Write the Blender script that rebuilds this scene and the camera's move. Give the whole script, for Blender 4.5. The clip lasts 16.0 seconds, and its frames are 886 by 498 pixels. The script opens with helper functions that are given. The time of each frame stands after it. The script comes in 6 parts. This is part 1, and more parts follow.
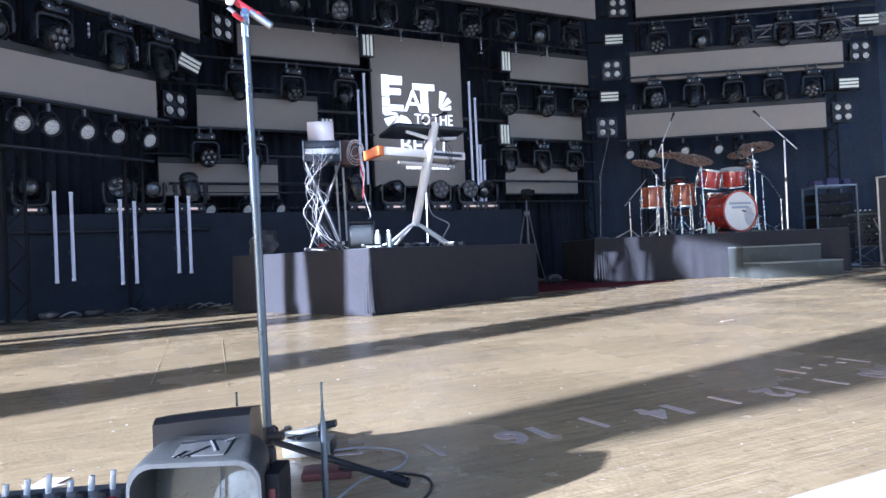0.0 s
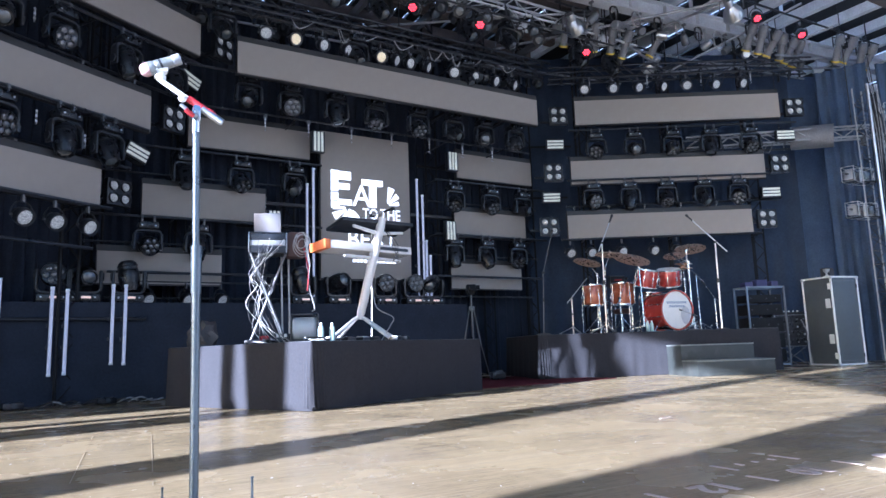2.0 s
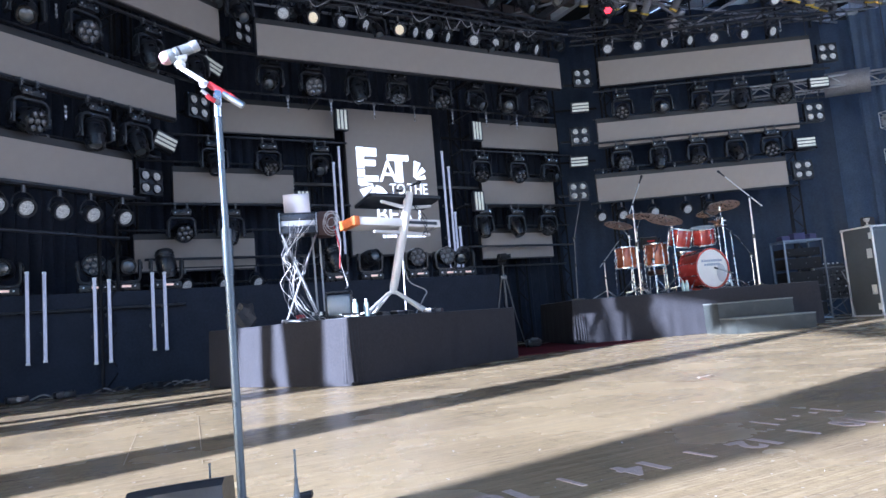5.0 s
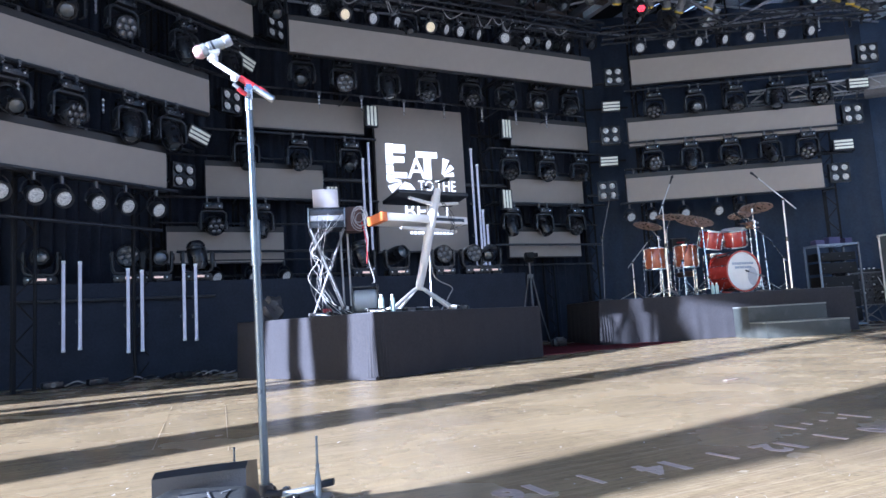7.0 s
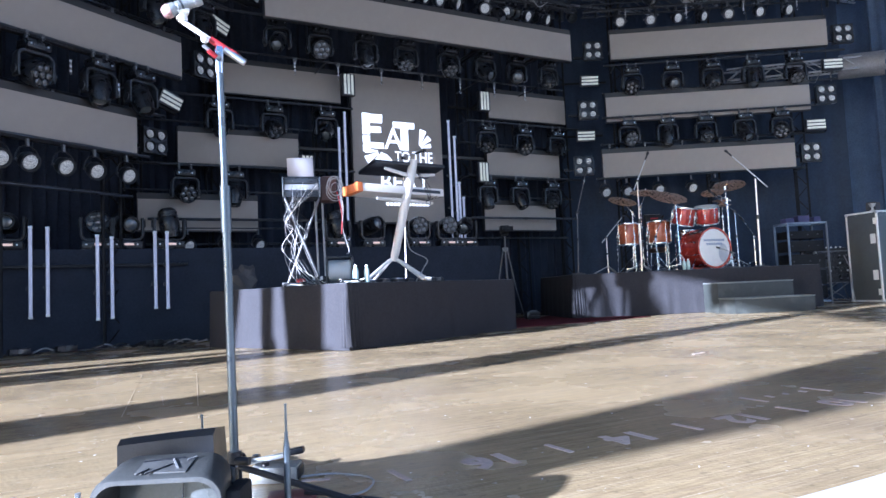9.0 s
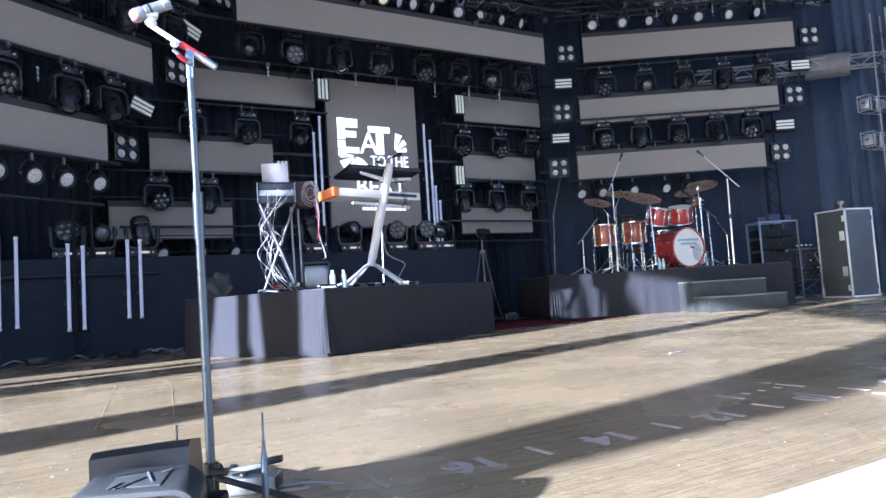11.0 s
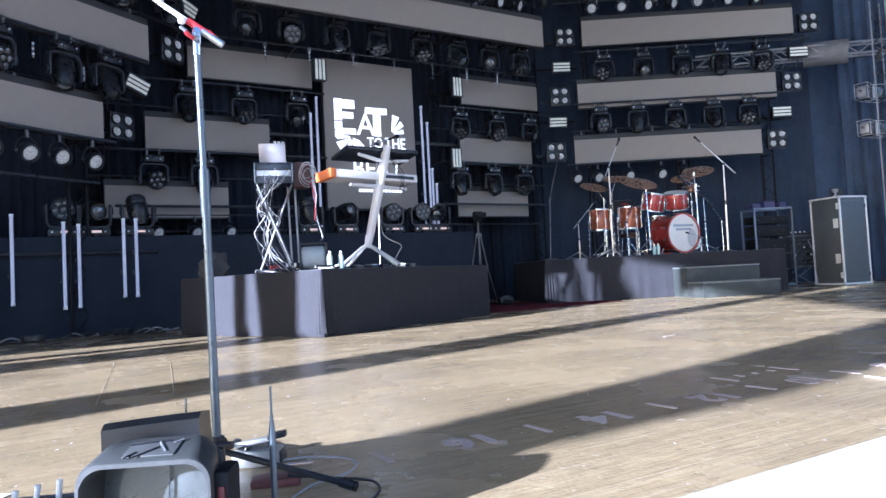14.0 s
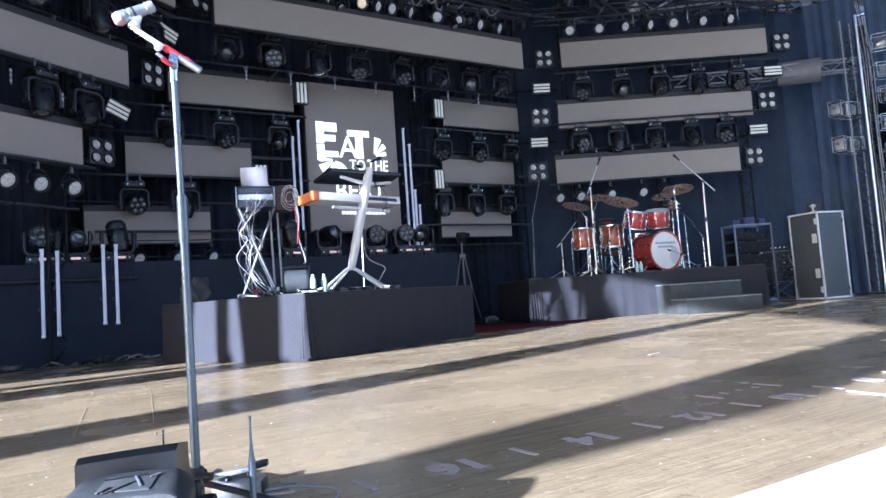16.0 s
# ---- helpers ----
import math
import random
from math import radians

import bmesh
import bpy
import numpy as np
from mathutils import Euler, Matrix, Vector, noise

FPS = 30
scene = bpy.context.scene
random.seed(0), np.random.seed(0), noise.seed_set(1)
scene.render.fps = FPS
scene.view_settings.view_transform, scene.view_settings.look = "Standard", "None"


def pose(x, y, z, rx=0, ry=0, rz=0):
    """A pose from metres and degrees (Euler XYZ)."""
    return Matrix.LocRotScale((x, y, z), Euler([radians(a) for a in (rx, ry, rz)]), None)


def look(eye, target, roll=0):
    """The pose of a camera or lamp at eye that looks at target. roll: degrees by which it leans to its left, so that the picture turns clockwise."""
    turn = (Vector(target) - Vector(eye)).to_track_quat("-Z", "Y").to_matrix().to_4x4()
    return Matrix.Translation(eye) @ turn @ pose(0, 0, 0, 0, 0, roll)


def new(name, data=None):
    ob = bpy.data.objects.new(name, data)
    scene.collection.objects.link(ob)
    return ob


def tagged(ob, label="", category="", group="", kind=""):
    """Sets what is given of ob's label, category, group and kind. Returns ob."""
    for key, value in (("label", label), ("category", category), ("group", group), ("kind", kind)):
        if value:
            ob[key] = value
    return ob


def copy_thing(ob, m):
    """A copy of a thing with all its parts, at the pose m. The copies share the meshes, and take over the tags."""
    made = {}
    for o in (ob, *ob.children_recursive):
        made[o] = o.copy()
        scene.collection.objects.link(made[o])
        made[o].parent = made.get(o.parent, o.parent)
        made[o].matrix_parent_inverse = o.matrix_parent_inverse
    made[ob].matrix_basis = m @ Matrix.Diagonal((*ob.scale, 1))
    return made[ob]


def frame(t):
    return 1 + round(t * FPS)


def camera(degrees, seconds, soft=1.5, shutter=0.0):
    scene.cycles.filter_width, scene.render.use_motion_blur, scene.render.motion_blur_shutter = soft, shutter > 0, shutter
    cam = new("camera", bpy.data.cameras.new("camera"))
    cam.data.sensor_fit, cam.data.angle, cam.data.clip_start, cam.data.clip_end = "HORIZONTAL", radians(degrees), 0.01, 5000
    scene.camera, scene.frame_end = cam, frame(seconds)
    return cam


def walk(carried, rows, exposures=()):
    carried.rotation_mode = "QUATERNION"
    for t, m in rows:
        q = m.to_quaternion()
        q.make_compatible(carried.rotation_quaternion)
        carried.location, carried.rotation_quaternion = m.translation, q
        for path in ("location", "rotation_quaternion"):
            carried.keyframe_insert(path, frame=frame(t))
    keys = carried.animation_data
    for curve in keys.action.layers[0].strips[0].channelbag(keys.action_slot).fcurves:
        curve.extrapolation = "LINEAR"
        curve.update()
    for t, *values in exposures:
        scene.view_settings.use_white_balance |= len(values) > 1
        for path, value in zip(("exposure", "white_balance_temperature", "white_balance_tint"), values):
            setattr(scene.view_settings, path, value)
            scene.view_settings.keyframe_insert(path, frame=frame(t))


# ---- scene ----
cam = camera(66.4, 16.0)
PATH = [
    (0, (0.071, 0.149, 0.611), (0.949, 1.946, 0.633), -2.6),
    (0.5, (0.049, 0.114, 0.619), (0.986, 1.872, 0.799), -2.4),
    (1, (0.035, 0.13, 0.606), (0.93, 1.895, 0.893), -0.5),
    (1.5, (0.035, 0.099, 0.605), (0.916, 1.87, 0.904), -0.2),
    (2, (0.064, 0.094, 0.604), (1.079, 1.792, 0.897), -1.9),
    (2.5, (0.069, 0.099, 0.603), (1.16, 1.751, 0.884), -2.9),
    (3, (0.071, 0.086, 0.605), (1.177, 1.726, 0.898), -3.7),
    (3.5, (0.064, 0.094, 0.598), (1.137, 1.761, 0.865), -3.9),
    (4, (0.066, 0.09, 0.599), (1.067, 1.806, 0.827), -4.3),
    (6.5, (0.073, 0.066, 0.589), (0.967, 1.841, 0.811), -4.2),
    (7, (0.072, 0.06, 0.584), (0.937, 1.85, 0.799), -3.4),
    (7.5, (0.073, 0.072, 0.58), (0.937, 1.869, 0.745), -2.6),
    (8, (0.081, 0.071, 0.578), (0.978, 1.853, 0.723), -2.4),
    (8.5, (0.083, 0.071, 0.578), (1.006, 1.84, 0.707), -2.4),
    (9, (0.084, 0.065, 0.578), (1.012, 1.832, 0.708), -2.6),
    (11.5, (0.09, 0.075, 0.579), (1.087, 1.803, 0.725), -3.7),
    (12, (0.081, 0.071, 0.58), (1.06, 1.807, 0.75), -3.1),
    (12.5, (0.074, 0.062, 0.576), (1.004, 1.824, 0.754), -2.9),
    (13, (0.068, 0.061, 0.564), (1.025, 1.813, 0.681), -3.3),
    (13.5, (0.05, 0.069, 0.562), (1.009, 1.823, 0.646), -2.8),
    (14, (0.052, 0.068, 0.568), (1.052, 1.798, 0.655), -3.0),
    (14.5, (0.06, 0.078, 0.571), (1.114, 1.775, 0.683), -3.7),
    (15, (0.066, 0.076, 0.577), (1.094, 1.785, 0.726), -4.4),
    (15.5, (0.063, 0.071, 0.574), (1.096, 1.778, 0.708), -4.3),
    (16, (0.065, 0.07, 0.575), (1.106, 1.772, 0.72), -4.0),
]
walk(cam, [(t, look(eye, aim, roll)) for t, eye, aim, roll in PATH], [(0, 2.5, 5000, 17), (1.5, 2.66, 5000, 17), (4, 2.64, 5000, 17), (8, 2.58, 5000, 17), (16, 2.58, 5000, 17)])


# ---- light: low sun from the open side, sky from the open front ----
SUN_AZ, SUN_EL = 11.0, 13.5      # heading in which the light travels, and its height
world = bpy.data.worlds.new("sky")
scene.world = world
world.use_nodes = True
wn = world.node_tree
wn.nodes.clear()
sky = wn.nodes.new("ShaderNodeTexSky")
sky.sky_type, sky.sun_disc = "NISHITA", False
sky.sun_elevation = radians(SUN_EL)
sky.sun_rotation = radians(270 - SUN_AZ)
bgd = wn.nodes.new("ShaderNodeBackground")
bgd.inputs["Strength"].default_value = 0.072
wout = wn.nodes.new("ShaderNodeOutputWorld")
wn.links.new(sky.outputs[0], bgd.inputs[0])
wn.links.new(bgd.outputs[0], wout.inputs[0])
sun = bpy.data.lights.new("sun", "SUN")
sun.energy, sun.angle, sun.color = 5.0, radians(0.7), (1.0, 0.97, 0.93)
sun_ob = new("sun", sun)
_a, _e = radians(SUN_AZ), radians(SUN_EL)
SUN_DIR = Vector((math.cos(_a) * math.cos(_e), math.sin(_a) * math.cos(_e), -math.sin(_e)))
sun_ob.matrix_world = look((-20, -5, 12), Vector((-20, -5, 12)) + SUN_DIR)

# ---- materials ----
def mat(name, color, rough=0.6, metal=0.0, var=0.12, scale=6.0, bump=0.0, bscale=80.0, emit=0.0, coat=0.0, spec=0.5, dirt=None):
    """A Principled surface with tone variation at two scales and fine relief."""
    m = bpy.data.materials.new(name)
    m.use_nodes = True
    nt = m.node_tree
    b = nt.nodes["Principled BSDF"]
    b.inputs["Roughness"].default_value, b.inputs["Metallic"].default_value = rough, metal
    b.inputs["Specular IOR Level"].default_value = spec
    b.inputs["Coat Weight"].default_value = coat
    tc = nt.nodes.new("ShaderNodeTexCoord")
    n1 = nt.nodes.new("ShaderNodeTexNoise")
    n1.inputs["Scale"].default_value, n1.inputs["Detail"].default_value = scale, 6
    n2 = nt.nodes.new("ShaderNodeTexNoise")
    n2.inputs["Scale"].default_value, n2.inputs["Detail"].default_value = scale * 9, 3
    mixn = nt.nodes.new("ShaderNodeMath")
    mixn.operation = "MULTIPLY_ADD"
    mixn.inputs[1].default_value = 0.5
    add = nt.nodes.new("ShaderNodeMath")
    add.operation = "MULTIPLY"
    add.inputs[1].default_value = 0.5
    for n in (n1, n2):
        nt.links.new(tc.outputs["Object"], n.inputs["Vector"])
    nt.links.new(n2.outputs["Fac"], add.inputs[0])
    nt.links.new(n1.outputs["Fac"], mixn.inputs[0])
    nt.links.new(add.outputs[0], mixn.inputs[2])
    ramp = nt.nodes.new("ShaderNodeMapRange")
    ramp.inputs["From Min"].default_value, ramp.inputs["From Max"].default_value = 0.3, 0.7
    ramp.inputs["To Min"].default_value, ramp.inputs["To Max"].default_value = 1 - var, 1 + var
    nt.links.new(mixn.outputs[0], ramp.inputs["Value"])
    hue = nt.nodes.new("ShaderNodeHueSaturation")
    hue.inputs["Color"].default_value = (*color, 1)
    nt.links.new(ramp.outputs[0], hue.inputs["Value"])
    src = hue.outputs[0]
    if dirt:
        mx = nt.nodes.new("ShaderNodeMix")
        mx.data_type = "RGBA"
        n3 = nt.nodes.new("ShaderNodeTexNoise")
        n3.inputs["Scale"].default_value, n3.inputs["Detail"].default_value = scale * 0.6, 8
        nt.links.new(tc.outputs["Object"], n3.inputs["Vector"])
        r3 = nt.nodes.new("ShaderNodeMapRange")
        r3.inputs["From Min"].default_value, r3.inputs["From Max"].default_value = 0.52, 0.7
        nt.links.new(n3.outputs["Fac"], r3.inputs["Value"])
        nt.links.new(r3.outputs[0], mx.inputs["Factor"])
        nt.links.new(src, mx.inputs["A"])
        mx.inputs["B"].default_value = (*dirt, 1)
        src = mx.outputs["Result"]
    nt.links.new(src, b.inputs["Base Color"])
    if bump:
        nb = nt.nodes.new("ShaderNodeTexNoise")
        nb.inputs["Scale"].default_value, nb.inputs["Detail"].default_value = bscale, 4
        nt.links.new(tc.outputs["Object"], nb.inputs["Vector"])
        bp = nt.nodes.new("ShaderNodeBump")
        bp.inputs["Strength"].default_value, bp.inputs["Distance"].default_value = bump, 0.01
        nt.links.new(nb.outputs["Fac"], bp.inputs["Height"])
        nt.links.new(bp.outputs[0], b.inputs["Normal"])
    rr = nt.nodes.new("ShaderNodeMapRange")
    rr.inputs["From Min"].default_value, rr.inputs["From Max"].default_value = 0.3, 0.7
    rr.inputs["To Min"].default_value, rr.inputs["To Max"].default_value = max(0.02, rough - 0.08), min(1, rough + 0.08)
    nt.links.new(n1.outputs["Fac"], rr.inputs["Value"])
    nt.links.new(rr.outputs[0], b.inputs["Roughness"])
    if emit:
        b.inputs["Emission Color"].default_value = (*color, 1)
        b.inputs["Emission Strength"].default_value = emit
    return m


BLACK = mat("black_painted_steel", (0.02, 0.023, 0.03), 0.34, 0.0, 0.25, 8)
PLASTIC = mat("black_moulded_plastic", (0.013, 0.015, 0.02), 0.3, 0.0, 0.2, 12, 0.15, 200)
YOKE = mat("grey_black_yoke_shell", (0.024, 0.027, 0.033), 0.36, 0.0, 0.2, 12, 0.1, 200)
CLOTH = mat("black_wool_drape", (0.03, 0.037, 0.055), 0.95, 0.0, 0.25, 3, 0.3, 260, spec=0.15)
SKIRT = mat("black_riser_skirt", (0.034, 0.0335, 0.0385), 0.9, 0.0, 0.2, 4, 0.3, 300, spec=0.2)
PANEL = mat("led_panel_face", (0.335, 0.3, 0.268), 0.6, 0.0, 0.05, 0.8, 0.1, 900)
PANEL_EDGE = mat("led_panel_case", (0.03, 0.03, 0.032), 0.5, 0.0, 0.2, 10)
CHROME = mat("chrome", (0.6, 0.66, 0.74), 0.24, 1.0, 0.06, 20)
ALU = mat("brushed_aluminium", (0.62, 0.63, 0.65), 0.35, 1.0, 0.12, 20)
STEEL = mat("grey_steel", (0.34, 0.35, 0.37), 0.5, 0.6, 0.2, 6)
ROOFSTEEL = mat("painted_roof_steel", (0.2, 0.2, 0.21), 0.6, 0.2, 0.3, 4)
ROOFDECK = mat("dark_roof_deck", (0.035, 0.038, 0.044), 0.8, 0.0, 0.3, 2)
LENS = mat("lens_glass", (0.1, 0.115, 0.13), 0.12, 0.3, 0.3, 30, coat=1.0)
LENS_CELL = mat("small_glass_lens_cells", (0.13, 0.135, 0.145), 0.14, 0.2, 0.5, 22, coat=0.9)
LENS_W = mat("frosted_white_lens", (0.47, 0.47, 0.45), 0.3, 0.0, 0.85, 55, emit=0.03)
LENS_A = mat("warm_lamp_lens", (0.75, 0.6, 0.36), 0.3, 0.0, 0.15, 40, emit=0.1)
RED_LED = mat("red_led", (1.0, 0.03, 0.04), 0.4, emit=0.9)
STROBE = mat("strobe_tube", (0.7, 0.7, 0.58), 0.3, emit=0.05)
TUBE = mat("frosted_led_tube", (0.55, 0.56, 0.66), 0.4, emit=0.05)
WHITE = mat("white_paint", (0.8, 0.8, 0.78), 0.5, 0.0, 0.06, 5)
STENCIL = mat("stencil_paint", (0.55, 0.45, 0.4), 0.7, 0.0, 0.3, 40)
WHITE_LED = mat("lit_white_letters", (1, 1, 1), 0.5, emit=0.3)
DARKSTEEL = mat("flat_black_steel", (0.012, 0.013, 0.016), 0.7, 0.0, 0.25, 8, spec=0.25)
CLAMP = mat("dull_grey_clamp", (0.16, 0.165, 0.175), 0.5, 0.6, 0.3, 15)

# ---- mesh helpers ----
def box(bm, x, y, z, sx, sy, sz, m=None, bev=0.0):
    """A box centred at x, y, z, turned by m."""
    g = bmesh.ops.create_cube(bm, size=1.0, matrix=(m or Matrix.Identity(4)) @ Matrix.Translation((x, y, z)) @ Matrix.Diagonal((sx, sy, sz, 1)))
    if bev:
        ed = list({e for v in g["verts"] for e in v.link_edges})
        bmesh.ops.bevel(bm, geom=ed, offset=bev, segments=2, affect="EDGES", profile=0.6)
    return g["verts"]


def rod(bm, a, b, r, seg=10, r2=None):
    a, b = Vector(a), Vector(b)
    d = b - a
    m = Matrix.Translation((a + b) / 2) @ d.to_track_quat("Z", "Y").to_matrix().to_4x4()
    bmesh.ops.create_cone(bm, cap_ends=True, segments=seg, radius1=r, radius2=r if r2 is None else r2, depth=d.length, matrix=m)


def chain(bm, pts, r, seg=8):
    for a, b in zip(pts, pts[1:]):
        rod(bm, a, b, r, seg)


def tube(bm, pts, r, seg=6):
    """A round sweep along a list of points, one skin."""
    pts = [Vector(p) for p in pts]
    rings = []
    for i, p in enumerate(pts):
        d = (pts[min(i + 1, len(pts) - 1)] - pts[max(i - 1, 0)]).normalized()
        q = d.to_track_quat("Z", "Y")
        rings.append([bm.verts.new(p + q @ Vector((r * math.cos(2 * math.pi * k / seg), r * math.sin(2 * math.pi * k / seg), 0))) for k in range(seg)])
    for a, b in zip(rings, rings[1:]):
        for k in range(seg):
            bm.faces.new((a[k], a[(k + 1) % seg], b[(k + 1) % seg], b[k]))
    bm.faces.new(list(reversed(rings[0])))
    bm.faces.new(rings[-1])


def lathe(bm, prof, seg=24, m=None):
    """Turns (radius, z) pairs about z."""
    m = m or Matrix.Identity(4)
    rings = [[bm.verts.new(m @ Vector((r * math.cos(2 * math.pi * k / seg), r * math.sin(2 * math.pi * k / seg), z))) for k in range(seg)] for r, z in prof]
    for a, b in zip(rings, rings[1:]):
        for k in range(seg):
            bm.faces.new((a[k], a[(k + 1) % seg], b[(k + 1) % seg], b[k]))
    if prof[0][0] > 1e-4:
        bm.faces.new(list(reversed(rings[0])))
    if prof[-1][0] > 1e-4:
        bm.faces.new(rings[-1])


def mesh(name, bm, material, smooth=None):
    bmesh.ops.remove_doubles(bm, verts=bm.verts, dist=1e-5)
    bmesh.ops.recalc_face_normals(bm, faces=bm.faces)
    me = bpy.data.meshes.new(name)
    bm.to_mesh(me)
    bm.free()
    me.materials.append(material)
    if smooth is not None:
        me.polygons.foreach_set("use_smooth", [True] * len(me.polygons))
        me.set_sharp_from_angle(angle=radians(smooth))
    return me


def thing(name, label, category, m=None, group="", kind=""):
    ob = tagged(new(name), label, category, group, kind)
    ob.empty_display_size = 0.1
    if m is not None:
        ob.matrix_world = m
    return ob


def part(name, bm, material, parent, label="", smooth=35):
    ob = new(name, mesh(name, bm, material, smooth))
    ob.parent = parent
    return tagged(ob, label) if label else ob


def single(name, bm, material, label, category, m=None, group="", kind="", smooth=35):
    ob = tagged(new(name, mesh(name, bm, material, smooth)), label, category, group, kind)
    if m is not None:
        ob.matrix_world = m
    return ob


def made(*steps):
    """A bmesh from (function, arguments) steps."""
    bm = bmesh.new()
    for f, *a in steps:
        f(bm, *a)
    return bm


def boxes(*rows):
    return made(*[(box, *r) for r in rows])


RW_P, RW_A = Vector((10.99, 11.93, 0)), -32.0
LW_P, LW_A = Vector((1.43, 11.31, 0)), 32.0


def on_wing(right, s, z, out=0.0):
    """Pose on a side wing: s metres along it, out metres towards the house."""
    p, a = (RW_P, RW_A) if right else (LW_P, LW_A)
    c, d = math.cos(radians(a)), math.sin(radians(a))
    return pose(p.x + c * s + d * out, p.y + d * s - c * out, z, 0, 0, a)

# ---- setting ----
def floor_material():
    """Worn tan deck paint: broad mottling, darker traffic stains, fine scratches along and across."""
    m = mat("worn_painted_stage_deck", (0.425, 0.326, 0.184), 0.25, 0.0, 0.2, 1.4, 0.16, 60, dirt=(0.33, 0.25, 0.15))
    nt = m.node_tree
    b = nt.nodes["Principled BSDF"]
    src = b.inputs["Base Color"].links[0].from_socket
    tc = nt.nodes.new("ShaderNodeTexCoord")
    for rot, sc, lo, hi, col, amt in ((9, (0.5, 55.0, 1.0), 0.56, 0.64, (0.62, 0.5, 0.35, 1), 0.28), (-24, (0.9, 70.0, 1.0), 0.58, 0.66, (0.2, 0.14, 0.085, 1), 0.22), (80, (0.8, 60.0, 1.0), 0.6, 0.67, (0.6, 0.48, 0.34, 1), 0.25), (4, (0.7, 22.0, 1.0), 0.45, 0.62, (0.24, 0.17, 0.095, 1), 0.3), (7, (9.0, 60.0, 1.0), 0.5, 0.6, (0.22, 0.155, 0.09, 1), 0.3), (8, (0.35, 150.0, 1.0), 0.63, 0.68, (0.72, 0.62, 0.46, 1), 0.45), (0, (24.0, 24.0, 24.0), 0.62, 0.7, (0.14, 0.105, 0.075, 1), 0.4), (30, (5.0, 5.0, 5.0), 0.5, 0.68, (0.27, 0.2, 0.12, 1), 0.14), (52, (26.0, 26.0, 26.0), 0.69, 0.72, (0.75, 0.7, 0.62, 1), 0.5)):
        mp = nt.nodes.new("ShaderNodeMapping")
        mp.inputs["Rotation"].default_value = (0, 0, radians(rot))
        mp.inputs["Scale"].default_value = sc
        nz = nt.nodes.new("ShaderNodeTexNoise")
        nz.inputs["Scale"].default_value, nz.inputs["Detail"].default_value = 1.0, 3
        mr = nt.nodes.new("ShaderNodeMapRange")
        mr.inputs["From Min"].default_value, mr.inputs["From Max"].default_value = lo, hi
        mr.inputs["To Max"].default_value = amt
        mx = nt.nodes.new("ShaderNodeMix")
        mx.data_type = "RGBA"
        mx.inputs["B"].default_value = col
        nt.links.new(tc.outputs["Object"], mp.inputs["Vector"])
        nt.links.new(mp.outputs[0], nz.inputs["Vector"])
        nt.links.new(nz.outputs["Fac"], mr.inputs["Value"])
        nt.links.new(mr.outputs[0], mx.inputs["Factor"])
        nt.links.new(src, mx.inputs["A"])
        src = mx.outputs["Result"]
    nt.links.new(src, b.inputs["Base Color"])
    return m


FLOOR = floor_material()
bm = boxes((8.0, 8.6, -0.15, 34.0, 14.72, 0.3))
tagged(new("stage_floor", mesh("stage_floor", bm, FLOOR)), "worn tan painted stage deck with scuffs and stencilled marks", "floor", kind="structure")
bm = boxes((8.0, 0.86, -0.155, 34.0, 0.755, 0.33))
tagged(new("stage_lip", mesh("stage_lip", bm, mat("dusty_white_lip", (0.56, 0.555, 0.54), 0.55, 0, 0.15, 3, dirt=(0.48, 0.46, 0.43)))), "white painted lip along the stage front", "stage edge", kind="structure")
bm = boxes((0, 0, -1.3, 400, 400, 0.1))
# walls added out of view to dim the sky from front and right
SKY_BLOCK = mat("sky_block_grey", (0.16, 0.15, 0.14), 0.85, 0, 0.2, 0.7)
tagged(new("sky_block_wall", mesh("sky_block_wall", boxes((15.5, -17.0, 5.0, 0.4, 30.0, 12.5), (5.6, -32.2, 6.0, 20.2, 0.4, 14.5)), SKY_BLOCK)), "tall plain walls added out of view to block the front sky", "wall", kind="structure")
GROUND = mat("grey_paving", (0.3, 0.29, 0.27), 0.8, 0, 0.2, 0.5)
tagged(new("ground", mesh("ground", bm, GROUND)), "grey paved ground before the stage", "ground", kind="structure")
bm = boxes((8, 16.1, 3.8, 34, 0.2, 10.2))
tagged(new("wall_back", mesh("wall_back", bm, CLOTH)), "black back wall of the stage house", "wall", kind="structure")
# side wall with a wide opening to the daylight
bm = boxes((25.1, 7.5, 1.05, 0.2, 17, 4.7), (25.1, 7.5, 7.55, 0.2, 17, 3.3), (25.1, 13.6, 4.65, 0.2, 4.8, 2.5))
tagged(new("wall_right", mesh("wall_right", bm, CLOTH)), "dark side wall of the stage house", "wall", kind="structure")
# sheets added over the roof gaps, to brighten them and the steel below
SKYSHEET = bpy.data.materials.new("translucent_fill_sheet")
SKYSHEET.use_nodes = True
_n = SKYSHEET.node_tree
_t = _n.nodes.new("ShaderNodeBsdfTranslucent")
_z = _n.nodes.new("ShaderNodeTexNoise")
_z.inputs["Scale"].default_value = 2.0
_r = _n.nodes.new("ShaderNodeMix")
_r.data_type = "RGBA"
_r.inputs["A"].default_value, _r.inputs["B"].default_value = (0.5, 0.56, 0.64, 1), (0.7, 0.75, 0.82, 1)
_n.links.new(_z.outputs["Fac"], _r.inputs["Factor"])
_n.links.new(_r.outputs["Result"], _t.inputs["Color"])
_n.links.new(_t.outputs[0], _n.nodes["Material Output"].inputs["Surface"])
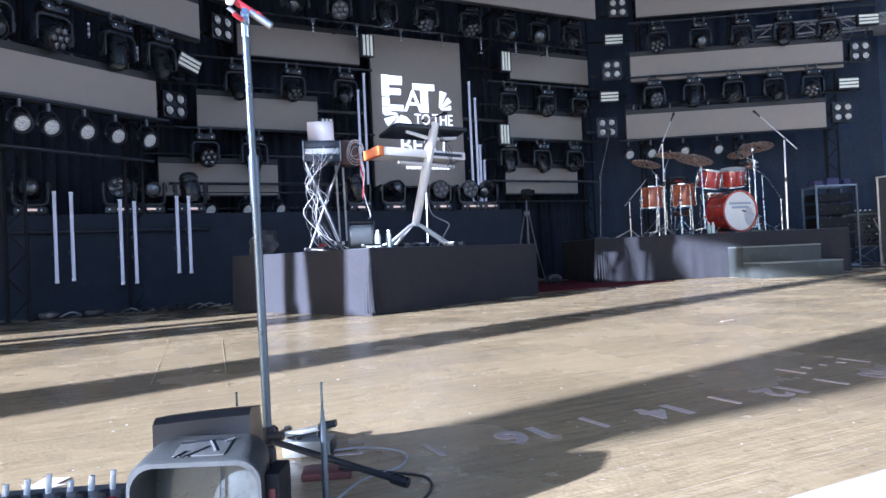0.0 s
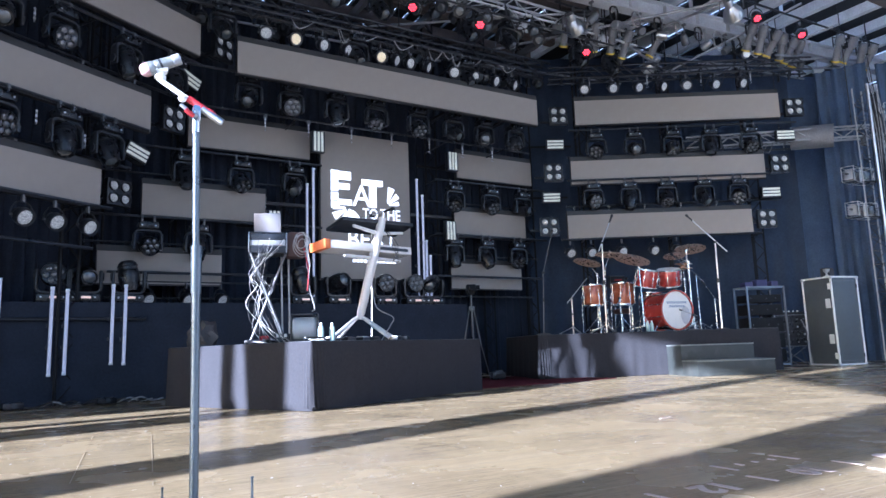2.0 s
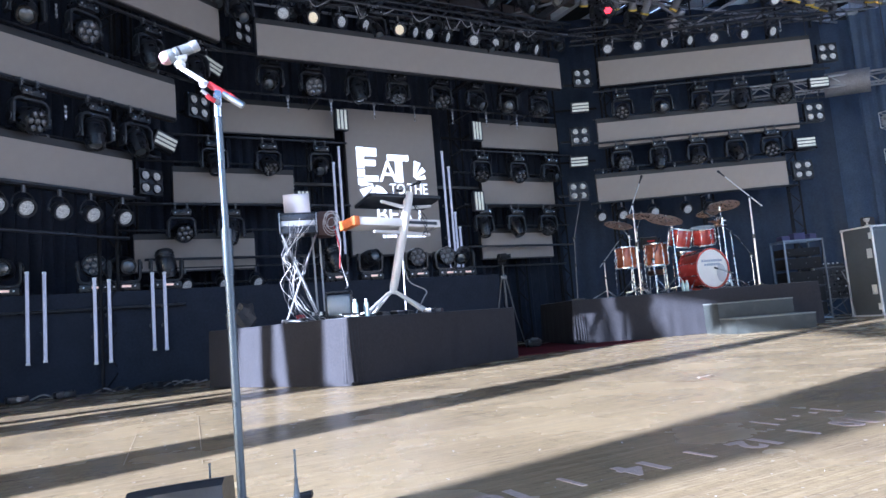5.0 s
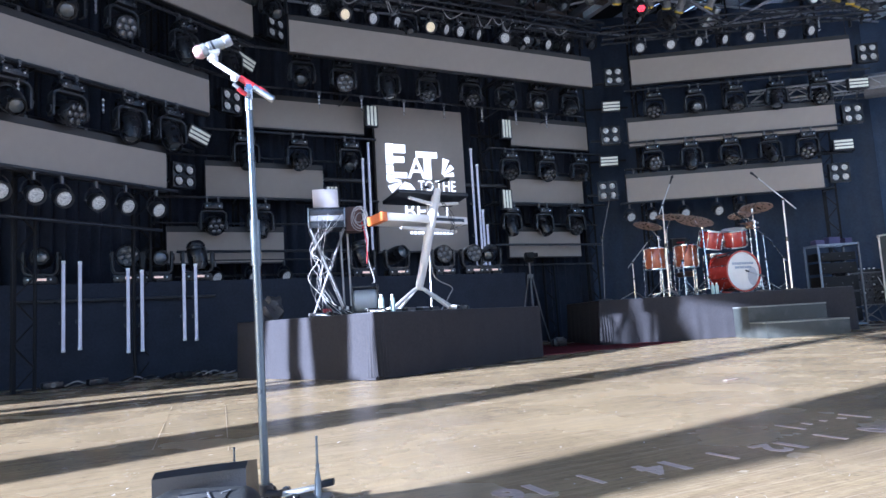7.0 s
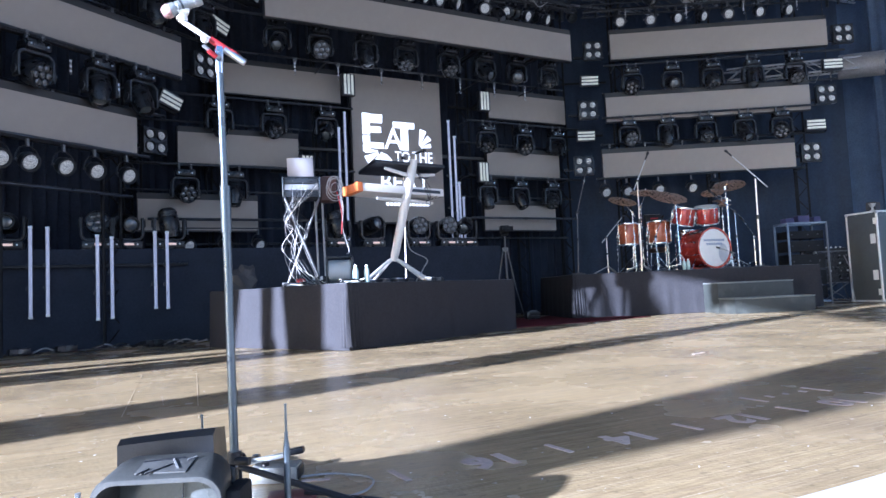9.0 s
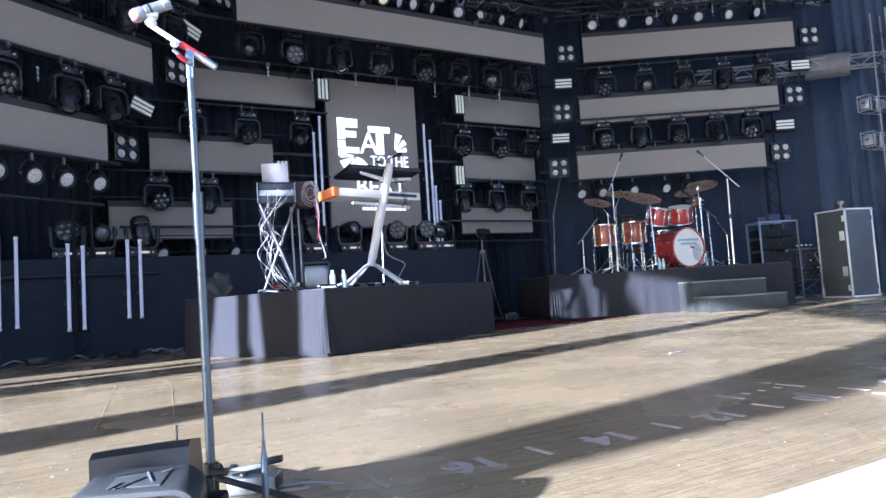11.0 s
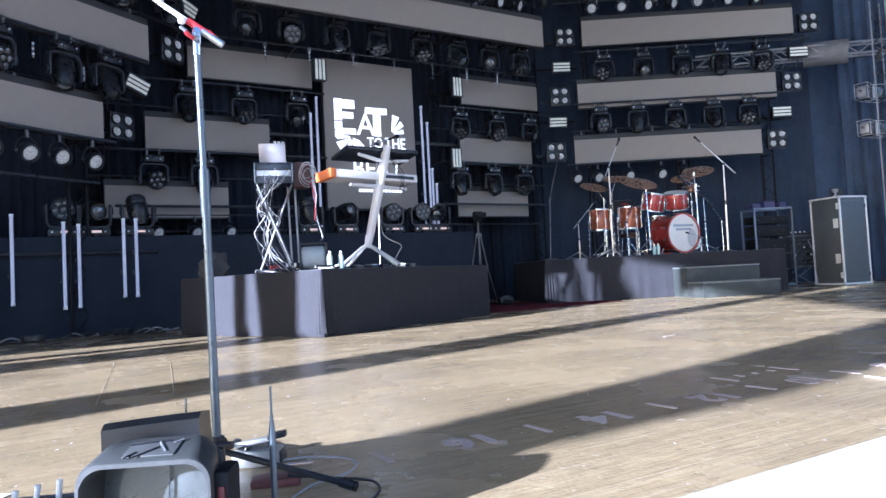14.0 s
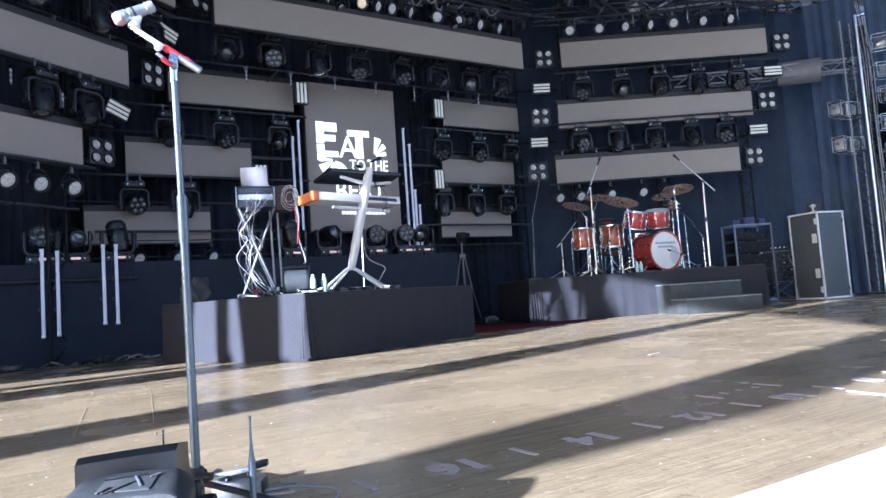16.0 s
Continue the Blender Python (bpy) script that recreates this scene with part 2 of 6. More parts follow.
# roof deck with ventilation slots over the back of the stage
bm = boxes((1.6, 5.4, 9.15, 21.6, 12.8, 0.3), (-3.25, 14.0, 9.15, 11.5, 4.4, 0.3), (11.6, 14.0, 9.15, 1.6, 4.4, 0.3))
for k in range(11):
    box(bm, 13.0 + k * 1.15, 7.6, 9.04, 0.8 if k else 1.2, 17.2, 0.08)
for k in range(10):
    sheet = boxes((13.575 + k * 1.15, 7.6, 9.09, 0.44, 17.2, 0.006))
    tagged(new("skylight", mesh("skylight", sheet, SKYSHEET)), "translucent sheet added over a roof gap to brighten the roof", "skylight", kind="structure")
sheet = boxes((6.6, 14.0, 9.09, 8.4, 4.4, 0.006))
tagged(new("skylight", mesh("skylight", sheet, SKYSHEET)), "translucent sheet added over the ventilation slots to brighten them", "skylight", kind="structure")
for k in range(22):
    box(bm, 2.65 + k * 0.374, 14.0, 9.04, 0.29, 4.4, 0.08)
tagged(new("ceiling", mesh("ceiling", bm, ROOFDECK)), "dark roof deck high over the stage", "ceiling", kind="structure")

# blue-grey sheet set in place of the hazy sky; its ribs are made up
HAZY_SKY = mat("hazy_sky_blue", (0.3, 0.44, 0.66), 0.7, 0, 0.1, 0.6)
bm = boxes((31.0, 6.0, 4.0, 0.4, 40.0, 10.6))
for k in range(30):
    box(bm, 30.78, -13 + k * 1.3, 4.0, 0.05, 0.06, 10.6)
tagged(new("backdrop", mesh("backdrop", bm, HAZY_SKY)), "ribbed blue-grey sheet added for the hazy sky beyond the side opening", "wall", kind="structure")

# unseen side wall added to cut the sun into bands: its solid stretches, given as (y0 low, y1 low, y0 high, y1 high)
SIDE_X = -7.0
bm = bmesh.new()
for a0, a1, b0, b1, z0, z1 in [
    (1.33, 2.41, 3.85, 4.02, 0.0, 7.0),
    (0.3, 1.07, 0.3, 0.79, 0.0, 2.65), (0.3, 0.79, -0.05, 0.74, 3.85, 3.3), (-0.05, 0.74, -0.44, 0.48, 4.5, 7.0),
    (4.33, 5.785, 5.47, 6.224, 0.0, 3.112), (5.62, 6.224, 5.62, 6.34, 4.312, 4.2625), (5.777, 6.34, 6.5, 6.62, 5.4625, 7.0), (6.12, 6.58, 6.462, 6.695, 0.0, 3.112), (6.507, 6.711, 6.507, 6.711, 4.312, 4.2625), (6.553, 6.727, 6.77, 6.8, 5.4625, 7.0), (7.71, 16.0, 6.82, 16.0, 0.0, 7.0)]:
    vs = []
    for x in (SIDE_X - 0.1, SIDE_X + 0.1):
        vs.append([bm.verts.new(p) for p in ((x, a0, 0.739 * (z0 - 1.2)), (x, a1, 0.739 * (z0 - 1.2)), (x, b1, 0.739 * z1), (x, b0, 0.739 * z1))])
    bm.faces.new(vs[0]); bm.faces.new(list(reversed(vs[1])))
    for k in range(4):
        bm.faces.new((vs[0][k], vs[0][(k + 1) % 4], vs[1][(k + 1) % 4], vs[1][k]))
# a sloping edge added to end the lit wedge between the first two stretches
lo = [bm.verts.new((SIDE_X + 0.3 + dx, y, z)) for dx in (0, 0.1) for y, z in ((0.7, 3.33), (3.4, 4.03), (3.4, 5.4), (0.7, 5.4))]
for f in ((0, 1, 2, 3), (7, 6, 5, 4), (0, 4, 5, 1), (1, 5, 6, 2), (2, 6, 7, 3), (3, 7, 4, 0)):
    bm.faces.new([lo[i] for i in f])
# upper pieces added to stop the sun before the deck's far right
box(bm, SIDE_X, 7.5, 7.1, 0.2, 17, 4.0)
box(bm, SIDE_X + 0.25, 4.6, 4.75, 0.2, 1.75, 1.08)
box(bm, SIDE_X + 0.25, 6.3, 5.02, 0.2, 1.6, 0.58)
tagged(new("sun_mask_wall", mesh("sun_mask_wall", bm, CLOTH)), "unseen side wall added to cut the sun into bands", "wall", kind="structure")


LADDERS = {"centre": [(0.8, 13.3), (2.2, 13.3), (4.3, 13.3), (7.7, 13.3), (9.2, 13.3), (10.5, 13.3)], "right": [0.2, 2.3, 4.3], "left": [-0.9, -2.6, -4.6]}


# ---- led strips and screen ----
def led_strip(m, length, height, name="led_strip", n=None, arms=()):
    """A run of LED panels: case, dark frame and single panels."""
    ob = thing(name, "long grey led video strip, switched off", "led screen", m, group="led strips of the set")
    part("case", boxes((length / 2, 0.065, height / 2 + 0.045, length + 0.02, 0.1, height + 0.13)), PANEL_EDGE, ob)
    n = n or max(1, round(length / height))
    w = length / n
    me = None
    for k in range(n):
        if me is None:
            me = mesh("panel", boxes((0, 0, 0, w - 0.0002, 0.024, height)), PANEL)
        p = new("panel", me)
        p.parent = ob
        p.location = ((k + 0.5) * w, 0.005, height / 2)
    for x, dep in arms:
        part("hanging_bracket", boxes((x, 0.1 + dep / 2, height * 0.5, 0.05, dep, 0.05)), PANEL_EDGE, ob)
    return ob


for x0, x1, y, z0, z1 in [(2.83, 9.46, 11.5, 5.5, 6.08), (2.3, 4.67, 13, 4.54, 5.11), (1.54, 3.76, 13, 3.16, 3.73), (0.86, 2.94, 13, 1.92, 2.48),
                          (8.22, 10.39, 13, 4.53, 5.11), (8.12, 10.13, 13, 3.16, 3.74), (7.98, 9.94, 13, 1.95, 2.52)]:
    led_strip(pose(x0, y, z0), x1 - x0, z1 - z0, arms=[(lx - 0.14 - x0, ly - y - 0.09) for lx, ly in LADDERS["centre"] if x0 < lx < x1])
for right, s0, s1, z0, z1 in [(True, 0, 4.9, 5.86, 6.46), (True, -0.18, 4.41, 4.39, 4.96), (True, -0.33, 3.99, 3.09, 3.64),
                              (False, -5.2, 0.98, 5.82, 6.4), (False, -5.2, 0, 4.17, 4.75), (False, -5.2, -0.82, 2.8, 3.37)]:
    led_strip(on_wing(right, s0, z0), s1 - s0, z1 - z0, arms=[(s - 0.14 - s0, 0.41) for s in LADDERS["right" if right else "left"] if s0 < s - 0.14 < s1])


def lettering(txt, size, m, material, parent, width=None, depth=0.004, name="lettering", bold=0.0):
    cu = bpy.data.curves.new(name, "FONT")
    cu.body, cu.size, cu.extrude = txt, size, depth
    cu.resolution_u, cu.offset = 3, bold
    tmp = bpy.data.objects.new("tmp", cu)
    me = bpy.data.meshes.new_from_object(tmp)
    bpy.data.objects.remove(tmp)
    me.name = name
    me.materials.clear()
    me.materials.append(material)
    ob = new(name, me)
    if parent:
        ob.parent = parent
    xs = [v.co.x for v in me.vertices]
    k = width / (max(xs) - min(xs)) if width else 1.0
    ob.matrix_local = m @ Matrix.Diagonal((k, 1, 1, 1)) @ Matrix.Translation((-min(xs), 0, 0))
    return ob


video = thing("video_screen", "tall grey video screen with white lettering", "led screen", pose(4.92, 13.05, 2.1))
part("case", boxes((1.03, 0.08, 1.55, 2.1, 0.12, 3.14)), PANEL_EDGE, video)
me = mesh("panel", boxes((0, 0, 0, 0.5148, 0.024, 0.5148)), PANEL)
for i in range(4):
    for j in range(6):
        p = new("panel", me)
        p.parent = video
        p.location = (0.26 + i * 0.515, 0.005, 0.27 + j * 0.515)
for x in (2.64, -0.66):
    part("hanging_bracket", boxes((x, 0.17, 1.5, 1.2, 0.1, 0.06)), PANEL_EDGE, video)
up = lambda x, z: pose(x, -0.012, z, 90, 0, 0)
# block E cut by thin lines
for x, z, w, h in ((0.3, 2.16, 0.16, 0.26), (0.3, 1.93, 0.16, 0.17), (0.3, 1.73, 0.16, 0.17), (0.3, 1.55, 0.16, 0.14), (0.52, 2.19, 0.3, 0.18), (0.5, 1.955, 0.27, 0.13), (0.53, 1.62, 0.3, 0.12)):
    part("lettering", boxes((x, -0.012, z, w, 0.012, h)), WHITE_LED, video)
lettering("A", 0.66, up(0.7, 1.56), WHITE_LED, video, 0.42)
part("lettering", boxes((1.16, -0.012, 2.09, 0.5, 0.012, 0.13)), WHITE_LED, video)
part("lettering", boxes((1.17, -0.012, 1.83, 0.17, 0.012, 0.55)), WHITE_LED, video)
lettering("TO", 0.32, up(0.93, 1.3), WHITE_LED, video, 0.35)
lettering("THE", 0.34, up(1.34, 1.3), WHITE_LED, video, 0.48)
part("lettering", boxes((1.58, -0.012, 1.23, 0.48, 0.012, 0.05)), WHITE_LED, video)
lettering("BEAT", 0.58, up(0.6, 0.66), WHITE_LED, video, 1.12)


def wedge_ray(cx, cz, a0, a1, r0, r1):
    bm = bmesh.new()
    f, b = [], []
    for a, r in ((a0, r0), (a0, r1), (a1, r1), (a1, r0)):
        x, z = cx + r * math.cos(radians(a)), cz + r * math.sin(radians(a))
        f.append(bm.verts.new((x, -0.018, z)))
        b.append(bm.verts.new((x, -0.006, z)))
    bm.faces.new(f); bm.faces.new(list(reversed(b)))
    for k in range(4):
        bm.faces.new((f[k], f[(k + 1) % 4], b[(k + 1) % 4], b[k]))
    part("sun_ray", bm, WHITE_LED, video, "white sunburst ray")


for a0, a1, r1 in ((4, 22, 0.3), (32, 52, 0.36), (62, 84, 0.42)):
    wedge_ray(1.5, 1.62, a0, a1, 0.06, r1)
for a0, a1, r1 in ((172, 188, 0.36), (198, 222, 0.4), (232, 256, 0.4)):
    wedge_ray(0.62, 1.5, a0, a1, 0.08, r1)
wedge_ray(0.6, 1.2, 2, 28, 0.0, 0.28)
wedge_ray(0.6, 1.2, 28, 58, 0.0, 0.28)
wedge_ray(0.6, 1.2, 58, 88, 0.0, 0.28)
# an unreadable line below
for k in range(12):
    part("lettering", boxes((0.72 + k * 0.085, -0.012, 0.39, 0.06, 0.012, 0.06)), WHITE_LED, video)

# ---- risers ----
def skirted_riser(name, label, m, sx, sy, h, folds=0.03, n=60):
    ob = thing(name, label, "stage riser", m)
    part("deck", boxes((sx / 2, sy / 2, h - 0.03, sx, sy, 0.06, None, 0.006)), BLACK, ob, "black deck top")
    bm = bmesh.new()
    pts = []
    for (x0, y0, x1, y1) in [(0, sy, 0, 0), (0, 0, sx, 0), (sx, 0, sx, sy)]:
        L = math.hypot(x1 - x0, y1 - y0)
        k = max(4, int(L / 0.05))
        nx, ny = (y1 - y0) / L, -(x1 - x0) / L
        for i in range(k):
            u = i / k
            w = noise.noise((x0 + (x1 - x0) * u, (y0 + (y1 - y0) * u) * 1.3, 3.1)) * 2.0
            pts.append((x0 + (x1 - x0) * u, y0 + (y1 - y0) * u, nx, ny, w))
    pts.append((sx, sy, 1, 0, 0))
    cols = []
    for x, y, nx, ny, w in pts:
        f = noise.noise((x * 5, y * 5, 0.7)) + 0.5 * noise.noise((x * 13, y * 13, 4.7))
        cols.append([bm.verts.new((x + nx * (0.008 + folds * (1 - t) * (0.6 + f)), y + ny * (0.008 + folds * (1 - t) * (0.6 + f)), 0.005 + t * (h - 0.012))) for t in (0, 0.3, 0.6, 0.85, 1)])
    for a, b in zip(cols, cols[1:]):
        for k in range(4):
            bm.faces.new((a[k], b[k], b[k + 1], a[k + 1]))
    part("skirt", bm, SKIRT, ob, "hanging black cloth skirt", smooth=60)
    # bunched cloth at the near corner
    bm = bmesh.new()
    cols = []
    for i in range(41):
        s = -0.1 + 0.3 * i / 40
        x, y, nx, ny = (0.0, -s, -1.0, -0.35) if s < 0 else (s, 0.0, -0.2, -1.0)
        row = []
        for t in (0, 0.15, 0.35, 0.6, 0.85, 1):
            o = 0.02 + 0.05 * (1 - t) * (0.55 + 0.45 * math.sin(i * 0.95 + 1.2 * t)) * max(0.0, 1 - abs(s - 0.06) / 0.2)
            row.append(bm.verts.new((x + nx * o, y + ny * o, 0.004 + t * (h - 0.02) + (0.05 * abs(math.sin(i * 1.7)) if t == 0 else 0))))
        cols.append(row)
    for a, b in zip(cols, cols[1:]):
        for k in range(5):
            bm.faces.new((a[k], b[k], b[k + 1], a[k + 1]))
    part("corner_drape", bm, SKIRT, ob, "bunched cloth at the corner", smooth=70)
    return ob


KB = pose(2.57, 7.1, 0, 0, 0, 24)
skirted_riser("keyboard_riser", "black skirted riser that carries the keyboard stands", KB, 3.37, 2.6, 0.74)
DR = pose(7.91, 9.93, 0, 0, 0, -22)
skirted_riser("drum_riser", "black skirted riser that carries the drum kit", DR, 4.8, 2.4, 0.81)
bm = boxes((2.0, 12.3, 0.73, 10.5, 2.0, 1.46))
single("set_platform", bm, CLOTH, "black covered platform behind the risers", "platform", kind="structure")

# dark red sheet laid where the deck between the risers is in shade
DECK_SHADE = mat("dark_red_deck_shade", (0.1, 0.018, 0.024), 0.95, 0, 0.3, 5, 0.4, 300, spec=0.1)
single("deck_shade_sheet", boxes((0, 0, 0.006, 3.4, 2.6, 0.012, None, 0.003)), DECK_SHADE, "dark red sheet for the shaded deck between the risers", "carpet", pose(7.0, 10.1, 0, 0, 0, 5))

# ---- stage lights ----
DISPLAY = mat("warm_lit_display", (0.8, 0.55, 0.42), 0.4, emit=0.12)


def arch(bm, w, drop, r, tx, ty, k):
    """A U-shaped arm of flat section with round shoulders; k = 1 opens upwards, -1 downwards."""
    pts = [(-w / 2, drop)]
    for i in range(7):
        a = math.pi / 2 * i / 6
        pts.append((-w / 2 + r - r * math.cos(a), r - r * math.sin(a)))
    pts += [(-x, z) for x, z in reversed(pts)]
    rings = []
    for i, (x, z) in enumerate(pts):
        (xa, za), (xb, zb) = pts[max(i - 1, 0)], pts[min(i + 1, len(pts) - 1)]
        d = Vector((xb - xa, zb - za)).normalized()
        n = Vector((-d.y, d.x)) * tx / 2
        wy = ty / 2 * (0.8 if 2 < i < len(pts) - 3 else 1.0)
        rings.append([bm.verts.new((x + n.x * u, v * wy, (z + n.y * u) * k)) for u, v in ((1, 0.75), (1, -0.75), (0.6, -1), (-0.6, -1), (-1, -0.75), (-1, 0.75), (-0.6, 1), (0.6, 1))])
    for p, q in zip(rings, rings[1:]):
        for j in range(8):
            bm.faces.new((p[j], p[(j + 1) % 8], q[(j + 1) % 8], q[j]))
    bm.faces.new(rings[0])
    bm.faces.new(list(reversed(rings[-1])))


def moving_head(stand, tilt, kind, pan=0.0):
    """Yoke light. Hanging, its clamp is at the origin; standing, its base is. tilt: the head's dip below level."""
    ob = thing("moving_head", "black moving head stage light in its yoke", "stage light", group="moving heads of the set")
    k = 1 if stand else -1
    bw = 0.42 if stand else 0.31
    bm = boxes((0, 0, 0.07 * k, bw, 0.28, 0.12, None, 0.022))
    box(bm, 0, -0.143, 0.075 * k, bw * 0.55, 0.012, 0.06, None, 0.003)
    for sx in (-bw * 0.46, bw * 0.46):
        box(bm, sx, 0, 0.05 * k, 0.045, 0.2, 0.07, None, 0.012)
    base = part("base", bm, PLASTIC, ob)
    for sx in (-bw * 0.36, bw * 0.33):
        part("socket", made((rod, (sx, -0.138, 0.08 * k), (sx, -0.152, 0.08 * k), 0.014, 8)), ALU, base, "bright metal socket")
    if stand:
        part("display", boxes((0.02, -0.151, 0.08, 0.13, 0.006, 0.035)), DISPLAY, ob, "small lit display")
    else:
        for sx in (-0.1, 0.1):
            bm = boxes((sx, 0, 0.04, 0.03, 0.06, 0.10, None, 0.006))
            rod(bm, (sx - 0.02, 0, 0.1), (sx + 0.02, 0, 0.1), 0.035)
            rod(bm, (sx, -0.03, 0.06), (sx, -0.075, 0.05), 0.008, 6)
            part("clamp", bm, CLAMP, ob, "dull grey clamp")
    bm = bmesh.new()
    arch(bm, 0.44, 0.34, 0.09, 0.045, 0.14, k)
    bmesh.ops.translate(bm, verts=bm.verts, vec=(0, 0, 0.155 * k))
    for sx in (-0.248, 0.248):
        rod(bm, (sx - 0.012, 0, 0.41 * k), (sx + 0.012, 0, 0.41 * k), 0.06, 12)
    part("yoke", bm, YOKE, ob)
    R = Matrix.Translation((0, 0, 0.41 * k)) @ pose(0, 0, 0, 90 + tilt, 0, pan)
    hd, ln = bmesh.new(), bmesh.new()
    if kind == "spot":
        lathe(hd, [(0.0, -0.25), (0.1, -0.25), (0.13, -0.22), (0.135, -0.19), (0.148, -0.185), (0.148, -0.165), (0.136, -0.16), (0.136, -0.14), (0.15, -0.135), (0.15, -0.11), (0.14, -0.105), (0.155, -0.05), (0.15, 0.08), (0.13, 0.17), (0.118, 0.225), (0.104, 0.225), (0.098, 0.19)], 20, R)
        lathe(ln, [(0.099, 0.18), (0.086, 0.205), (0.05, 0.222), (0.0, 0.228)], 20, R)
        h = part("head", hd, PLASTIC, ob)
        part("lens", ln, LENS, h, "round glass lens")
    else:
        lathe(hd, [(0.0, -0.15), (0.09, -0.15), (0.15, -0.1), (0.172, 0.0), (0.176, 0.12), (0.165, 0.14), (0.158, 0.128), (0.0, 0.124)], 22, R)
        h = part("head", hd, PLASTIC, ob)
        cells = [(0, 0)] + [(0.103 * math.cos(radians(a)), 0.103 * math.sin(radians(a))) for a in range(10, 370, 60)]
        for x, y in cells:
            c = bmesh.new()
            lathe(c, [(0.043, 0.125), (0.04, 0.138), (0.022, 0.148), (0.0, 0.151)], 10, R @ pose(x, y, 0))
            part("lens", c, LENS_CELL, h, "small round lens cell")
        ln.free()
    return ob


def par_light(material, tilt=25.0):
    ob = thing("par_light", "small black par light with a bright round lens", "stage light", group="par lights along the strips")
    R = Matrix.Translation((0, 0, -0.2)) @ pose(0, 0, 0, 90 + tilt, 0, 0)
    bm = bmesh.new()
    lathe(bm, [(0.0, -0.12), (0.06, -0.12), (0.09, -0.09), (0.1, -0.02), (0.118, 0.0), (0.12, 0.085), (0.126, 0.09), (0.126, 0.1), (0.104, 0.1), (0.098, 0.07)], 18, R)
    part("can", bm, BLACK, ob)
    bm = bmesh.new()
    lathe(bm, [(0.097, 0.07), (0.085, 0.084), (0.06, 0.09), (0.0, 0.094)], 12, R)
    if material is RED_LED:
        part("lens", bm, LENS, ob, "dark front glass")
        for x, y in [(0, 0)] + [(0.058 * math.cos(radians(a)), 0.058 * math.sin(radians(a))) for a in range(0, 360, 60)]:
            bm = bmesh.new()
            lathe(bm, [(0.024, 0.09), (0.02, 0.1), (0.0, 0.104)], 8, R @ pose(x, y, 0))
            part("led", bm, RED_LED, ob, "lit red led")
    else:
        part("lens", bm, material, ob, "pale frosted lens")
    bm = bmesh.new()
    tube(bm, [(0.15 * math.cos(a), 0, -0.2 + 0.19 * math.sin(a)) for a in [math.pi * i / 12 for i in range(13)]], 0.009, 6)
    part("bracket", bm, BLACK, ob, "round wire bracket")
    part("clamp", boxes((0, 0, 0.03, 0.035, 0.05, 0.1, None, 0.006)), CLAMP, ob, "dull grey clamp")
    for sx in (-0.14, 0.14):
        part("knob", made((rod, (sx - 0.014, 0, -0.2), (sx + 0.014, 0, -0.2), 0.018, 8)), CLAMP, ob)
    return ob


def blinder():
    ob = thing("blinder", "black square blinder with four white lamps", "stage light", group="four-lamp blinders")
    bm = boxes((0, 0.05, 0, 0.44, 0.12, 0.44, None, 0.012))
    for x in (-0.105, 0.105):
        for z in (-0.105, 0.105):
            lathe(bm, [(0.098, 0.0), (0.098, 0.05), (0.086, 0.05), (0.064, 0.01)], 16, pose(x, 0, z, 90, 0, 0))
    part("housing", bm, BLACK, ob)
    part("mount", boxes((0.0, 0.3, 0.0, 0.05, 0.4, 0.05), (0, 0.5, 0.0, 0.74, 0.05, 0.05)), BLACK, ob)
    for x in (-0.105, 0.105):
        for z in (-0.105, 0.105):
            bm = bmesh.new()
            lathe(bm, [(0.066, 0.016), (0.04, 0.036), (0.0, 0.044)], 16, pose(x, 0, z, 90, 0, 0))
            part("lamp", bm, LENS_W, ob, "white reflector lamp")
    return ob


def strobe(vertical=False):
    ob = thing("strobe_light", "black strobe light with three pale tubes", "stage light", group="strobe lights")
    R = pose(0, 0, 0, 0, 90 if vertical else 0, 0)
    part("housing", boxes((0, 0.05, 0, 0.44, 0.12, 0.27, R, 0.01)), BLACK, ob)
    part("mount", boxes((0, 0.38, 0, 0.05, 0.56, 0.05), (0, 0.68, 0, 1.1, 0.05, 0.05)), DARKSTEEL, ob)
    for z in (-0.075, 0, 0.075):
        part("tube", boxes((0, -0.016, z, 0.40, 0.016, 0.05, R, 0.006)), STROBE, ob, "pale ribbed tube")
    return ob


HEADS = {}


def head_at(m, stand, tilt, kind, pan=0.0):
    key = (stand, tilt, kind, pan)
    if key in HEADS:
        return copy_thing(HEADS[key], m)
    HEADS[key] = moving_head(*key)
    HEADS[key].matrix_world = m
    return HEADS[key]


def many(maker, *args):
    first = []

    def put(m):
        if not first:
            first.append(maker(*args))
            first[0].matrix_world = m
            return first[0]
        return copy_thing(first[0], m)
    return put


par_white, par_warm = many(par_light, LENS_W), many(par_light, LENS_A)
put_blinder, put_strobe, put_strobe_v = many(blinder), many(strobe), many(strobe, True)
TILTS = (38, 62, 20, 50, 75)


def head_row(spots, kinds, seed):
    for i, m in enumerate(spots):
        kind = kinds[i % len(kinds)]
        head_at(m @ pose(0, 0, 0.36, 0, 0, 0), False, TILTS[(i * 2 + seed) % 5], "spot" if kind == "s" else "wash", (-25, 0, 20)[(i + seed) % 3])


